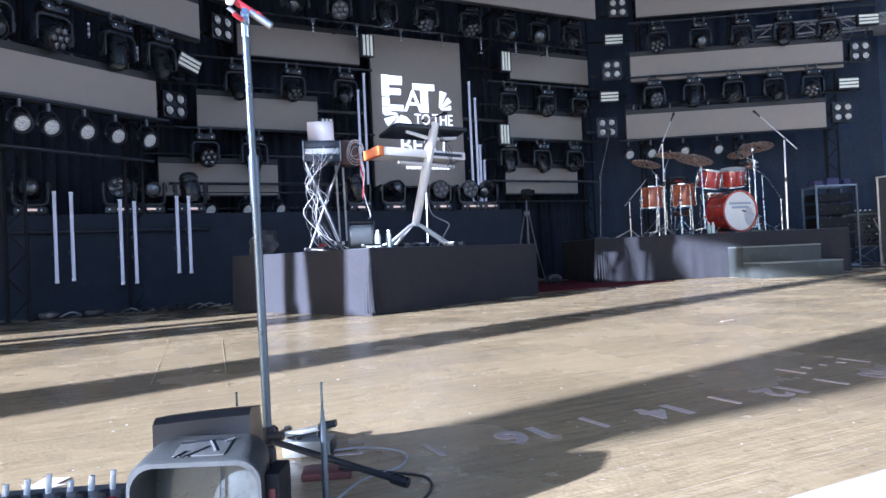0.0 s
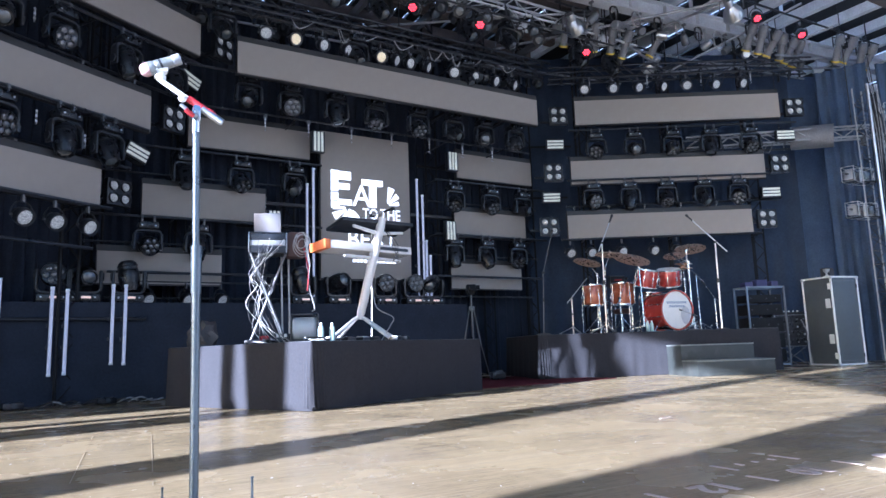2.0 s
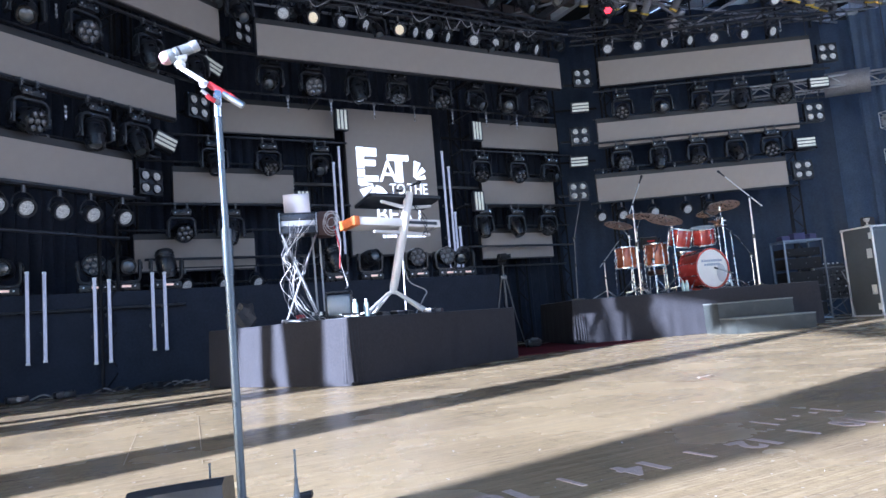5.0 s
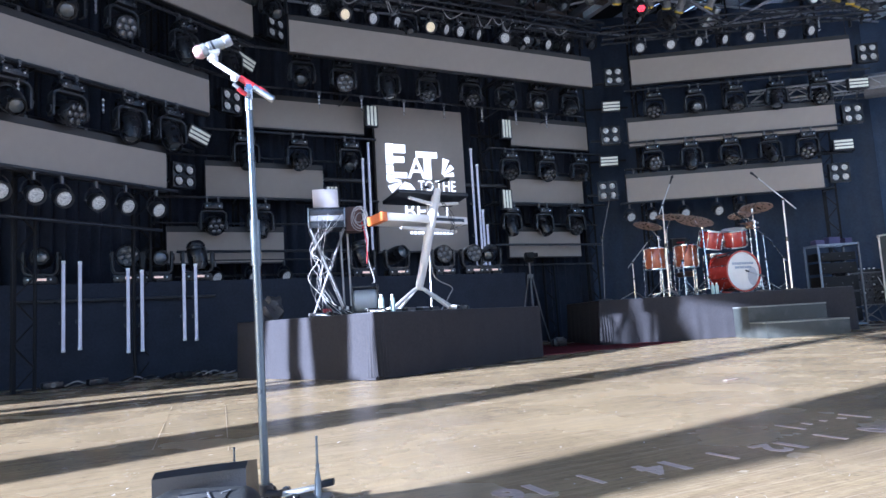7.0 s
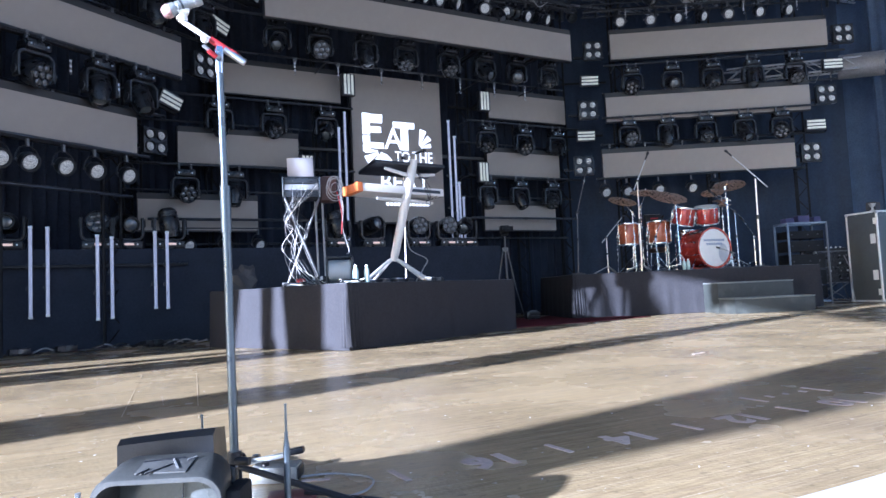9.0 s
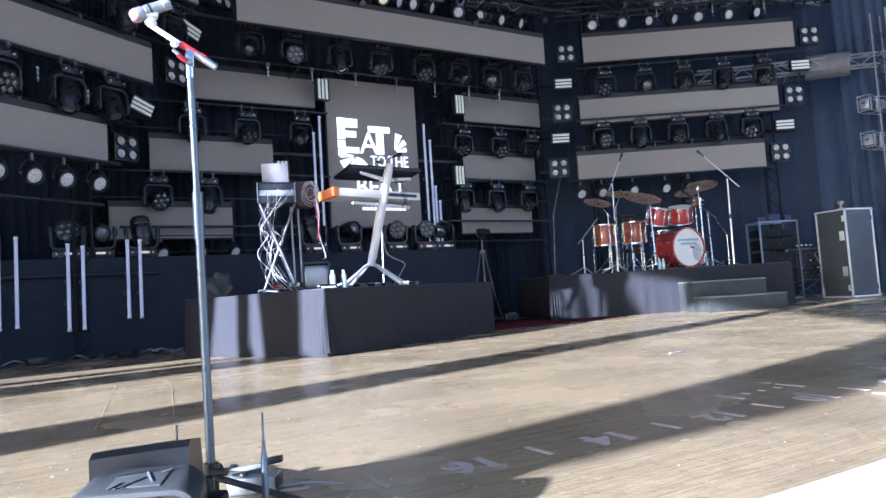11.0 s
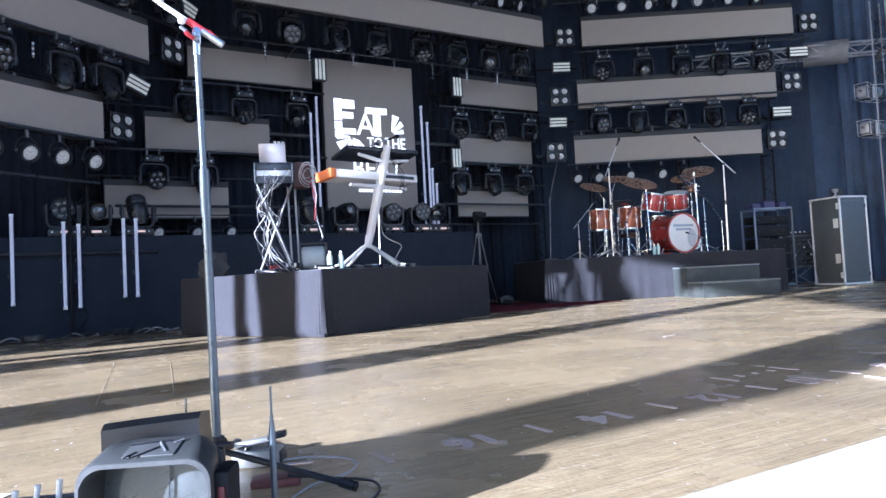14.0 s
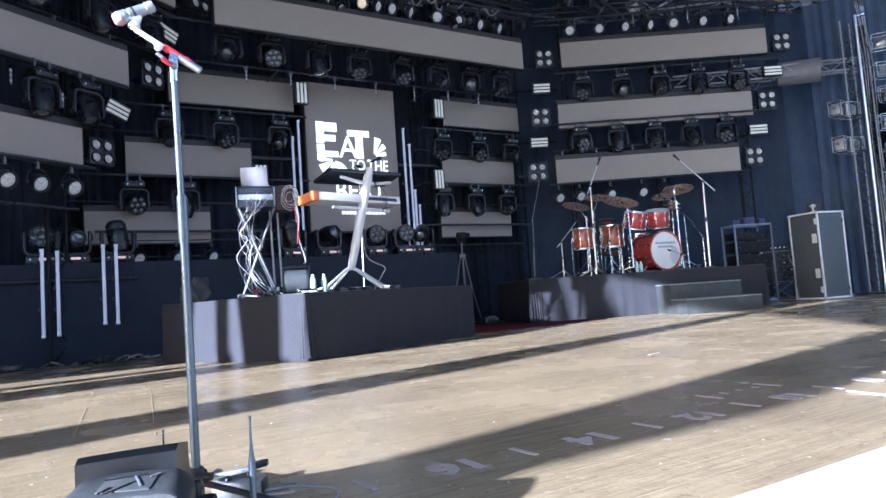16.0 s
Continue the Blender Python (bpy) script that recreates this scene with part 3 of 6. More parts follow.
head_row([pose(x, 12.0, z) for x, z in ((3.16, 5.3), (3.95, 5.26), (4.86, 5.26), (5.72, 5.26), (6.68, 5.24), (7.54, 5.24), (8.34, 5.23), (9.18, 5.24))], "swswwssw", 0)
head_row([pose(x, 12.8, 3.92) for x in (2.25, 3.24, 4.28)], "sws", 1)
head_row([pose(x, 12.8, 2.63) for x in (1.63, 2.48)], "ws", 2)
head_row([pose(x, 12.8, 3.91) for x in (8.01, 9.0, 9.93)], "wws", 3)
head_row([pose(x, 12.8, 2.68) for x in (7.95, 8.81, 9.71)], "ssw", 4)
head_row([on_wing(True, s, 5.23, 0.1) for s in (0.44, 1.35, 2.25, 3.15, 4.09)], "wswsw", 0)
head_row([on_wing(True, s, 4.0, 0.1) for s in (0.29, 1.15, 2.01, 2.88, 3.69)], "wsws", 2)
head_row([on_wing(False, s, 5.14, 0.1) for s in (-4.2, -3.2, -2.38, -1.58, -0.53, 0.35)], "sssws", 1)
head_row([on_wing(False, s, 3.68, 0.1) for s in (-4.0, -3.07, -2.35, -1.46, -0.8)], "sswss", 3)
for i, s in enumerate((-3.6, -3.2, -2.79, -2.44, -1.98, -1.55, -1.07)):
    par_white(on_wing(False, s, 2.682, 0.1))
for i, (x, z) in enumerate(((3.37, 6.44), (3.9, 6.42), (4.44, 6.42), (4.92, 6.43), (5.66, 6.4), (5.97, 6.38), (6.3, 6.38), (6.7, 6.4), (7.38, 6.39), (7.88, 6.37), (8.42, 6.38), (8.92, 6.36))):
    (par_warm if i in (1, 4) else par_white)(pose(x, 11.65, 6.612, 0, 0, (-14, 9, 20, 30, 0, 35, 15, 40)[i % 8]))
for i, s in enumerate((0.26, 0.95, 1.56, 2.14, 2.73, 3.42, 4.06)):
    par_white(on_wing(True, s, 6.952, 0) @ pose(0, 0, 0, 0, 0, (-5, 5, 20, 35, 0, 12, 22)[i]))
for s in (-0.31, 0.18, 1.64, 2.17, 0.9):
    par_white(on_wing(True, s, 2.952, 0) @ pose(0, 0, 0, 0, 0, 12))
for x in (1.67, 2.32, 2.93):
    par_white(pose(x, 13.0, 1.862, 0, 0, 25))
for x, z in ((2.75, 6.21), (1.92, 4.73), (1.10, 3.345), (10.70, 6.14), (10.45, 4.69), (10.23, 3.36)):
    put_blinder(pose(x, 12.2, z, 0, 0, 30 if x < 5 else -28))
for s, z in ((5.26, 6.1), (4.78, 4.72), (4.35, 3.4)):
    put_blinder(on_wing(True, s, z))
for x, z in ((2.25, 5.66), (1.4, 4.18), (10.89, 5.55), (10.68, 4.18)):
    put_strobe(pose(x, 12.6, z, 12, 16 if x < 5 else 0, 30 if x < 5 else -28))
for s, z in ((4.98, 5.41), (4.5, 4.03)):
    put_strobe(on_wing(True, s, z))
for x, z in ((4.71, 4.81), (7.87, 4.77), (7.76, 3.18), (3.82, 3.12)):
    put_strobe_v(pose(x, 12.6, z))


# ---- pipes, ladders and trusses that carry them ----
def pipe(a, b, r=0.025, label="black steel pipe carrying stage lights", arms=()):
    ob = thing("lighting_pipe", label, "pipe", group="lighting pipes")
    bm = bmesh.new()
    rod(bm, a, b, r)
    part("tube", bm, BLACK, ob)
    for p, q in arms:
        bm = bmesh.new()
        rod(bm, p, q, 0.016, 6)
        part("arm", bm, BLACK, ob)
    return ob


def wing_pipe(right, s0, s1, z, out):
    P = lambda s, o: on_wing(right, s, z, o).translation
    pipe(P(s0, out), P(s1, out), arms=[(P(s - 0.14, out), P(s - 0.14, -0.52)) for s in LADDERS["right" if right else "left"] if s0 < s - 0.14 < s1])


def centre_pipe(x0, x1, y, z, r=0.025):
    pipe((x0, y, z), (x1, y, z), r, arms=[((lx - 0.14, y, z), (lx - 0.14, ly + 0.02, z)) for lx, ly in LADDERS["centre"] if x0 < lx < x1])


centre_pipe(2.0, 9.8, 12.0, 5.72)
centre_pipe(2.0, 9.8, 12.3, 5.1, 0.02)
for x0, x1, z in ((0.6, 4.85, 4.38), (0.6, 4.85, 3.09), (7.5, 10.6, 4.37), (7.5, 10.6, 3.14), (7.5, 10.4, 2.2), (1.0, 4.4, 2.1)):
    centre_pipe(x0, x1, 12.8, z)
    centre_pipe(x0, x1, 13.15, z - 0.42, 0.018)
for right, s0, s1, z in ((True, -0.2, 5.2, 5.69), (True, -0.3, 4.8, 4.46), (False, -5.2, 0.9, 5.6), (False, -5.2, -0.1, 4.14), (False, -5.2, -0.7, 2.79)):
    wing_pipe(right, s0, s1, z, 0.1)
    wing_pipe(right, s0, s1, z - 0.55, -0.3)
wing_pipe(True, -0.2, 4.6, 7.06, 0.0)
wing_pipe(True, -0.5, 4.2, 3.06, 0.0)
centre_pipe(2.0, 9.6, 11.65, 6.72)
centre_pipe(1.2, 4.4, 13.0, 1.96, 0.015)


def ladder(x, y, rz, z0, z1):
    """Upright truss that carries strips and lights."""
    ob = thing("truss_tower", "black upright truss behind the led strips", "truss", pose(x, y, 0, 0, 0, rz), group="truss towers of the set")
    for dx, dy in ((-0.14, 0), (0.14, 0), (0, 0.24)):
        bm = bmesh.new()
        rod(bm, (dx, dy, z0), (dx, dy, z1), 0.024, 8)
        part("chord", bm, DARKSTEEL, ob)
    bm = bmesh.new()
    n = int((z1 - z0) / 0.3)
    for i in range(n):
        za, zb = z0 + i * 0.3, z0 + (i + 1) * 0.3
        s = 0.14 if i % 2 else -0.14
        rod(bm, (s, 0, za), (-s, 0, zb), 0.01, 5)
        rod(bm, (s, 0, za), (0, 0.24, zb), 0.01, 5)
    part("lacing", bm, DARKSTEEL, ob)


for x, y in LADDERS["centre"]:
    ladder(x, y, 0, 0, 8.98)
for right in (True, False):
    for s in LADDERS["right" if right else "left"]:
        m = on_wing(right, s, 0, -0.5)
        ladder(m.translation.x, m.translation.y, RW_A if right else LW_A, 0, 8.98)


def long_truss(a, b, material, w=0.3, label="black box truss hung under the roof"):
    ob = thing("roof_truss", label, "truss", group="trusses under the roof")
    a, b = Vector(a), Vector(b)
    d = (b - a)
    L = d.length
    d.normalize()
    side = d.cross(Vector((0, 0, 1))).normalized() * w / 2
    upv = Vector((0, 0, w / 2))
    for s in (1, -1):
        for u in (1, -1):
            bm = bmesh.new()
            rod(bm, a + side * s + upv * u, b + side * s + upv * u, 0.026, 8)
            part("chord", bm, material, ob)
    bm = bmesh.new()
    n = int(L / 0.35)
    for i in range(n):
        p, q = a + d * (L * i / n), a + d * (L * (i + 1) / n)
        k = 1 if i % 2 else -1
        for s in (1, -1):
            rod(bm, p + side * s + upv * k, q + side * s - upv * k, 0.011, 5)
        rod(bm, p + side * k + upv, q - side * k + upv, 0.011, 5)
        rod(bm, p + side * k - upv, q - side * k - upv, 0.011, 5)
    part("lacing", bm, material, ob)
    hw = random.Random(int(a.x * 10 + a.y * 7))
    bm = bmesh.new()
    for i in range(int(L * 3)):
        p = a + d * hw.uniform(0.1, L - 0.1) + side * hw.choice((1, -1)) - upv
        h = hw.uniform(0.05, 0.28)
        box(bm, p.x, p.y, p.z - h / 2 + 0.02, hw.uniform(0.02, 0.07), hw.uniform(0.02, 0.07), h)
        if i % 3 == 0:
            tube(bm, [p, p + Vector((0.05, 0.04, -0.2)), p + d * 0.15 + Vector((0, 0, -0.26)), p + d * 0.3], 0.009, 5)
    tagged(part("rigging_hardware", bm, CLAMP if material is not BLACK else BLACK, ob), kind="stuff")
    for k in (0.12, 0.5, 0.88):
        p = a.lerp(b, k)
        bm = bmesh.new()
        rod(bm, p + side + upv, Vector((p.x + side.x, p.y + side.y, 9.01)), 0.012, 6)
        part("hanger", bm, BLACK, ob)
    return ob


long_truss((2.3, 11.8, 6.98), (9.9, 11.8, 6.98), BLACK)
long_truss((10.6, 12.4, 7.2), (16.0, 9.0, 7.2), BLACK)
long_truss((2.0, 12.2, 7.0), (-3.0, 9.0, 7.0), BLACK)


# ---- upright led tubes ----
def led_tube(m, length, label="frosted led tube on a black stand"):
    ob = thing("led_tube", label, "led tube", m, group="upright led tubes")
    bm = bmesh.new()
    rod(bm, (0, 0, 0.0), (0, 0, length), 0.024, 12)
    part("tube", bm, TUBE, ob)
    for z in (0.015, length - 0.015):
        part("end_cap", boxes((0, 0, z, 0.055, 0.055, 0.04, None, 0.006)), ALU, ob)
    for k in (0.32, 0.57):
        part("bracket", boxes((-0.03, 0.04, length * k, 0.05, 0.09, 0.05, None, 0.01)), BLACK, ob)
    return ob


for x, z0, z1 in ((-0.64, 0.48, 1.78), (-0.43, 0.5, 1.77), (0.2, 0.41, 1.66), (0.39, 0.42, 1.63), (0.98, 0.54, 1.71), (1.15, 0.53, 1.71)):
    led_tube(pose(x, 11.15, z0), z1 - z0, "frosted led tube clamped to a pipe before the platform")
pipe((-1.3, 11.22, 1.21), (1.45, 11.22, 1.21), 0.022, "black pipe carrying upright led tubes")
for x, z0, z1 in ((4.47, 1.5, 3.92), (4.6, 1.5, 4.25), (6.93, 1.5, 4.26), (7.06, 1.5, 3.92), (7.13, 1.5, 2.93), (7.22, 1.5, 2.61)):
    led_tube(pose(x, 12.6, z0), z1 - z0, "tall frosted led tube beside the video screen")

# lights that stand on the platform
for x, t, k, p in ((4.02, 75, "spot", 60), (4.69, -10, "spot", 15), (5.62, 5, "wash", 0), (6.25, 0, "wash", 0), (6.65, 20, "spot", -40),
                   (-0.96, 0, "spot", 0), (-2.2, 10, "spot", 0), (0.21, -5, "wash", 0), (0.62, 10, "spot", 15), (1.23, 80, "spot", 60)):
    head_at(pose(x, 11.6, 1.465), True, t, k, p)

# ---- keyboard riser: rack, keyboards, small things ----
WHITE_GLOSS = mat("white_keyboard_case", (0.72, 0.71, 0.7), 0.35, 0, 0.06, 8)
ORANGE = mat("orange_end_cheek", (0.75, 0.2, 0.05), 0.45, 0, 0.12, 10)
CABLE = mat("grey_cable_rubber", (0.32, 0.32, 0.33), 0.5, 0, 0.3, 20)
CABLE_B = mat("black_cable_rubber", (0.02, 0.02, 0.022), 0.5, 0, 0.3, 20)
REDBAND = mat("red_rubber", (0.45, 0.03, 0.04), 0.5, 0, 0.2, 20)
LAPTOP = mat("silver_laptop_shell", (0.4, 0.39, 0.43), 0.38, 0.7, 0.05, 10)
WATER = mat("clear_bottle_plastic", (0.42, 0.56, 0.56), 0.1, 0, 0.05, 20, coat=0.5)
CAPW = mat("white_bottle_cap", (0.85, 0.85, 0.85), 0.4)
FABRIC = mat("dark_grey_bag_cloth", (0.06, 0.06, 0.065), 0.9, 0, 0.3, 12, 0.3, 120)
BROWN = mat("brown_leather_bag", (0.09, 0.05, 0.045), 0.6, 0, 0.3, 10, 0.2, 100)
DRUMHEAD = mat("white_drum_head", (0.78, 0.77, 0.74), 0.45, 0, 0.06, 6)
KBZ = 0.74


def keyboard_stand():
    ob = thing("keyboard_stand", "white single-column keyboard stand on splayed legs", "keyboard stand")
    base, top = Vector((3.75, 8.5, KBZ + 0.3)), Vector((4.06, 8.38, 2.42))
    d = (top - base).normalized()
    q = d.to_track_quat("Z", "Y").to_matrix().to_4x4()
    bm = bmesh.new()
    L = (top - base).length
    lathe(bm, [(0.0, 0), (0.055, 0.0), (0.075, 0.1), (0.088, L * 0.55), (0.085, L * 0.9), (0.07, L), (0.0, L)], 14, Matrix.Translation(base) @ q @ Matrix.Diagonal((1.0, 0.75, 1, 1)))
    part("column", bm, WHITE_GLOSS, ob, "tall tapered white column")
    for p in ((3.28, 8.4, KBZ + 0.01), (4.3, 8.55, KBZ + 0.01), (3.6, 8.95, KBZ + 0.01), (4.0, 8.1, KBZ + 0.01)):
        bm = bmesh.new()
        tube(bm, [base + Vector((0, 0, 0.04)), base * 0.8 + Vector(p) * 0.2 + Vector((0, 0, 0.05)), base * 0.3 + Vector(p) * 0.7 + Vector((0, 0, 0.03)), Vector(p) + Vector((0, 0, 0.02))], 0.023, 10)
        part("leg", bm, WHITE_GLOSS, ob)
    for z0, w in ((1.86, 0.62), (2.2, 0.55)):
        c = base + d * ((z0 - base.z) / d.z)
        for k in (-1, 1):
            bm = bmesh.new()
            rod(bm, c, c + Vector((k * w * 0.8, k * w * 0.28, 0.06 if z0 > 2 else 0)), 0.03, 10, 0.022)
            part("arm", bm, WHITE_GLOSS, ob)
    return ob


keyboard_stand()


def keyboard(name, m, L, w, h, body, label, cheek):
    ob = thing(name, label, "keyboard", m)
    part("case", boxes((0, 0, h / 2, L, w, h, None, 0.012)), body, ob)
    if cheek:
        for k in (-1,):
            part("end_cheek", boxes((k * (L / 2 + 0.04), 0, h / 2, 0.085, w + 0.01, h + 0.012, None, 0.008)), cheek, ob, "orange end cheek")
    bm = bmesh.new()
    for i in range(36):
        box(bm, -L / 2 + 0.05 + i * (L - 0.1) / 36, w * 0.2, h + 0.006, (L - 0.1) / 36 - 0.002, w * 0.5, 0.014)
    part("keys", bm, DRUMHEAD, ob, "row of white keys")
    part("socket_panel", boxes((L * 0.25, -w / 2 - 0.002, h * 0.5, L * 0.4, 0.008, h * 0.4)), BLACK, ob)
    return ob


keyboard("stage_keyboard", pose(3.86, 8.52, 1.93, -4, 0, 12), 1.36, 0.36, 0.11, WHITE_GLOSS, "white stage keyboard with orange ends on its stand", ORANGE)
keyboard("upper_keyboard", pose(3.98, 8.6, 2.3, -9, 0, 6), 1.12, 0.5, 0.05, BLACK, "black keyboard tilted on the upper arms of the stand", None)

# vocal microphone at the keyboards
def boom_stand(name, foot, joint, tip, tail, label, foot_kind="tripod", mic=True, lower_r=0.011, steel=None, group="microphone stands on the risers"):
    steel = steel or ALU
    ob = thing(name, label, "microphone stand", group=group)
    f, j, t = Vector(foot), Vector(joint), Vector(tip)
    bm = bmesh.new()
    rod(bm, f + Vector((0, 0, 0.02)), f.lerp(j, 0.55), lower_r * 1.35, 10)
    part("lower_tube", bm, steel, ob)
    bm = bmesh.new()
    rod(bm, f.lerp(j, 0.5), j, lower_r, 10)
    part("upper_tube", bm, steel, ob)
    bm = bmesh.new()
    rod(bm, f.lerp(j, 0.53), f.lerp(j, 0.58), lower_r * 2.0, 10)
    part("clutch", bm, BLACK, ob)
    bm = bmesh.new()
    rod(bm, Vector(tail), t, lower_r * 0.85, 8)
    part("boom", bm, steel, ob)
    bm = bmesh.new()
    rod(bm, j - Vector((0.03, 0, 0)), j + Vector((0.03, 0, 0)), 0.022, 10)
    part("boom_joint", bm, BLACK, ob)
    if foot_kind == "tripod":
        for a in (20, 140, 260):
            bm = bmesh.new()
            rod(bm, f + Vector((0, 0, 0.16)), f + Vector((0.3 * math.cos(radians(a)), 0.3 * math.sin(radians(a)), 0.012)), 0.01, 8)
            part("leg", bm, steel, ob)
    else:
        bm = bmesh.new()
        lathe(bm, [(0.0, 0.0), (0.13, 0.0), (0.13, 0.012), (0.11, 0.022), (0.02, 0.03), (0.0, 0.03)], 24, Matrix.Translation(f))
        part("round_base", bm, BLACK, ob)
    if mic:
        d = (t - Vector(tail)).normalized()
        bm = bmesh.new()
        lathe(bm, [(0.0, 0.0), (0.012, 0.0), (0.016, 0.06), (0.017, 0.11), (0.026, 0.13), (0.027, 0.155), (0.018, 0.178), (0.0, 0.185)], 12, Matrix.Translation(t) @ d.to_track_quat("Z", "Y").to_matrix().to_4x4())
        part("microphone", bm, PLASTIC, ob, "black vocal microphone")
    return ob


boom_stand("microphone_stand", (4.0, 8.66, KBZ), (4.02, 8.64, 2.5), (4.12, 8.46, 2.53), (3.9, 8.8, 2.47), "thin microphone stand behind the keyboard column", "round", True, 0.008)


def rack_stand():
    """Folding stand with a gear rack on it."""
    ob = thing("folding_rack_stand", "black folding stand with crossed legs on the riser", "equipment stand", pose(2.62, 8.9, KBZ, 0, 0, -14))
    for y in (-0.2, 0.2):
        for k in (-1, 1):
            bm = bmesh.new()
            rod(bm, (-0.22 * k, y + 0.03 * k, 0.02), (0.22 * k, y + 0.03 * k, 1.16), 0.016, 10)
            part("leg", bm, CLAMP, ob)
    for x in (-0.22, 0.22):
        for z in (0.02, 1.16):
            bm = bmesh.new()
            rod(bm, (x, -0.24, z), (x, 0.24, z), 0.015, 8)
            part("cross_bar", bm, BLACK, ob)
    return ob


rack_stand()
for x in (2.98, 2.88):
    bm = bmesh.new()
    rod(bm, (x, 9.08, KBZ), (x - 0.02, 9.08, 1.96), 0.015, 8)
    lathe(bm, [(0.0, 0), (0.12, 0), (0.12, 0.012), (0.0, 0.02)], 16, pose(x, 9.08, KBZ))
    single("stand_pole", bm, STEEL, "plain steel pole on a round foot behind the rack", "pole")
rk = thing("gear_rack", "open black gear rack full of patch cables", "equipment rack", pose(2.62, 8.92, 1.92, 0, 0, -14))
part("shell", boxes((0, 0.0, 0.008, 0.48, 0.42, 0.016), (0, 0, 0.262, 0.48, 0.42, 0.016), (-0.232, 0, 0.135, 0.016, 0.42, 0.25), (0.232, 0, 0.135, 0.016, 0.42, 0.25), (0, 0.19, 0.135, 0.46, 0.02, 0.25)), PLASTIC, rk)
for k in range(3):
    part("rack_unit", boxes((0, -0.1, 0.05 + k * 0.082, 0.445, 0.2, 0.074, None, 0.004)), STEEL if k == 1 else BLACK, rk)
for x in (-0.235, 0.235):
    part("rack_rail", boxes((x, -0.2, 0.135, 0.02, 0.02, 0.27, None, 0.003)), ALU, rk, "bare aluminium edge")
lap = thing("laptop", "open silver laptop on the gear rack", "laptop", pose(2.64, 8.9, 2.194, 0, 0, -24))
part("keyboard_half", boxes((0, 0.0, 0.01, 0.34, 0.24, 0.018, None, 0.004)), LAPTOP, lap)
part("screen_half", boxes((0, -0.02, 0.13, 0.34, 0.012, 0.25, pose(0, -0.13, 0, 12, 0, 0), 0.004)), LAPTOP, lap, "upright lid seen from behind")
bm = bmesh.new()
lathe(bm, [(0.0, 0.0), (0.02, 0.0), (0.02, 0.002), (0.0, 0.003)], 12, pose(0, -0.155, 0.14, 102, 0, 0))
part("lid_mark", bm, BLACK, lap)
bag = bmesh.new()
box(bag, 0, 0, 0.17, 0.24, 0.3, 0.34, None, 0.05)
for v in bag.verts:
    v.co += Vector((noise.noise(v.co * 6), noise.noise(v.co * 6 + Vector((3, 0, 0))), 0)) * 0.04
single("gear_bag", bag, BROWN, "brown leather bag hung beside the gear rack", "bag", pose(2.98, 8.86, 1.88, 0, 0, -14))


def cable(pts, material, label, r=0.006, n=7):
    """A sagging cable through the points."""
    pts = [Vector(p) for p in pts]
    out = []
    for i in range(len(pts) - 1):
        p0, p1, p2, p3 = pts[max(i - 1, 0)], pts[i], pts[i + 1], pts[min(i + 2, len(pts) - 1)]
        for k in range(n):
            t = k / n
            out.append(0.5 * ((2 * p1) + (p2 - p0) * t + (2 * p0 - 5 * p1 + 4 * p2 - p3) * t * t + (3 * p1 - p0 - 3 * p2 + p3) * t ** 3))
    out.append(pts[-1])
    bm = bmesh.new()
    tube(bm, out, r, 6)
    return single("cable", bm, material, label, "cable", group="loose cables")


rng = random.Random(4)
for i in range(14):
    x0, x1 = 2.44 + rng.random() * 0.36, 2.36 + rng.random() * 0.16
    z0 = 1.98 + rng.random() * 0.2
    cable([(x0, 8.72, z0), (x0 - 0.03, 8.62, z0 - 0.06), (x1 - 0.02, 8.68, 1.75 - rng.random() * 0.2), (x1 + rng.uniform(-0.05, 0.16), 8.75 + rng.uniform(-0.1, 0.1), 1.5 + rng.uniform(-0.1, 0.1)), (x1 + rng.uniform(-0.1, 0.2), 8.75, 1.25), (x1 + rng.uniform(-0.06, 0.14), 8.7, 0.98), (x1 + rng.uniform(-0.1, 0.3), 8.5 - rng.random() * 0.3, KBZ + 0.01)], (CABLE, CABLE_B, DRUMHEAD, CABLE_B, CABLE)[i % 5], "patch cable hanging tangled from the gear rack", 0.0022 + 0.0024 * rng.random())
for i in range(5):
    a = 0.07 + rng.random() * 0.05
    c = Vector((2.96 + rng.random() * 0.08, 8.68, 2.02 + rng.random() * 0.08))
    cable([c + Vector((a * math.cos(k * 0.9), rng.uniform(-0.01, 0.01), a * 1.3 * math.sin(k * 0.9))) for k in range(8)], CABLE, "coiled cable hung on the rack's side", 0.006, 4)
cable([(3.06, 8.7, 2.1), (3.1, 8.62, 1.8), (3.08, 8.6, 1.5), (3.12, 8.5, 1.2), (2.98, 8.2, 1.13)], CABLE, "grey cable from the bag to the drum fan", 0.008)
cable([(3.05, 8.7, 2.0), (3.09, 8.64, 1.7), (3.07, 8.6, 1.52), (3.06, 8.6, 1.42)], REDBAND, "red cable end hanging from the rack", 0.01)
for i in range(9):
    y = 7.35 + rng.random() * 1.1
    x = 2.62 - (y - 7.1) * 0.445 + 0.06
    cable([(x + rng.uniform(0.05, 0.4), y + 0.1, KBZ + 0.012 + 0.02 * rng.random()), (x + rng.uniform(0.0, 0.3), y + rng.uniform(-0.1, 0.1), KBZ + 0.03), (x + rng.uniform(0.05, 0.4), y - 0.15, KBZ + 0.015), (x + rng.uniform(0.05, 0.3), y - 0.3, KBZ + 0.04), (x + rng.uniform(0.2, 0.5), y - 0.1, KBZ + 0.012)], (DRUMHEAD, CABLE, CABLE_B)[i % 3], "loose cable heaped on the riser's edge", 0.009)

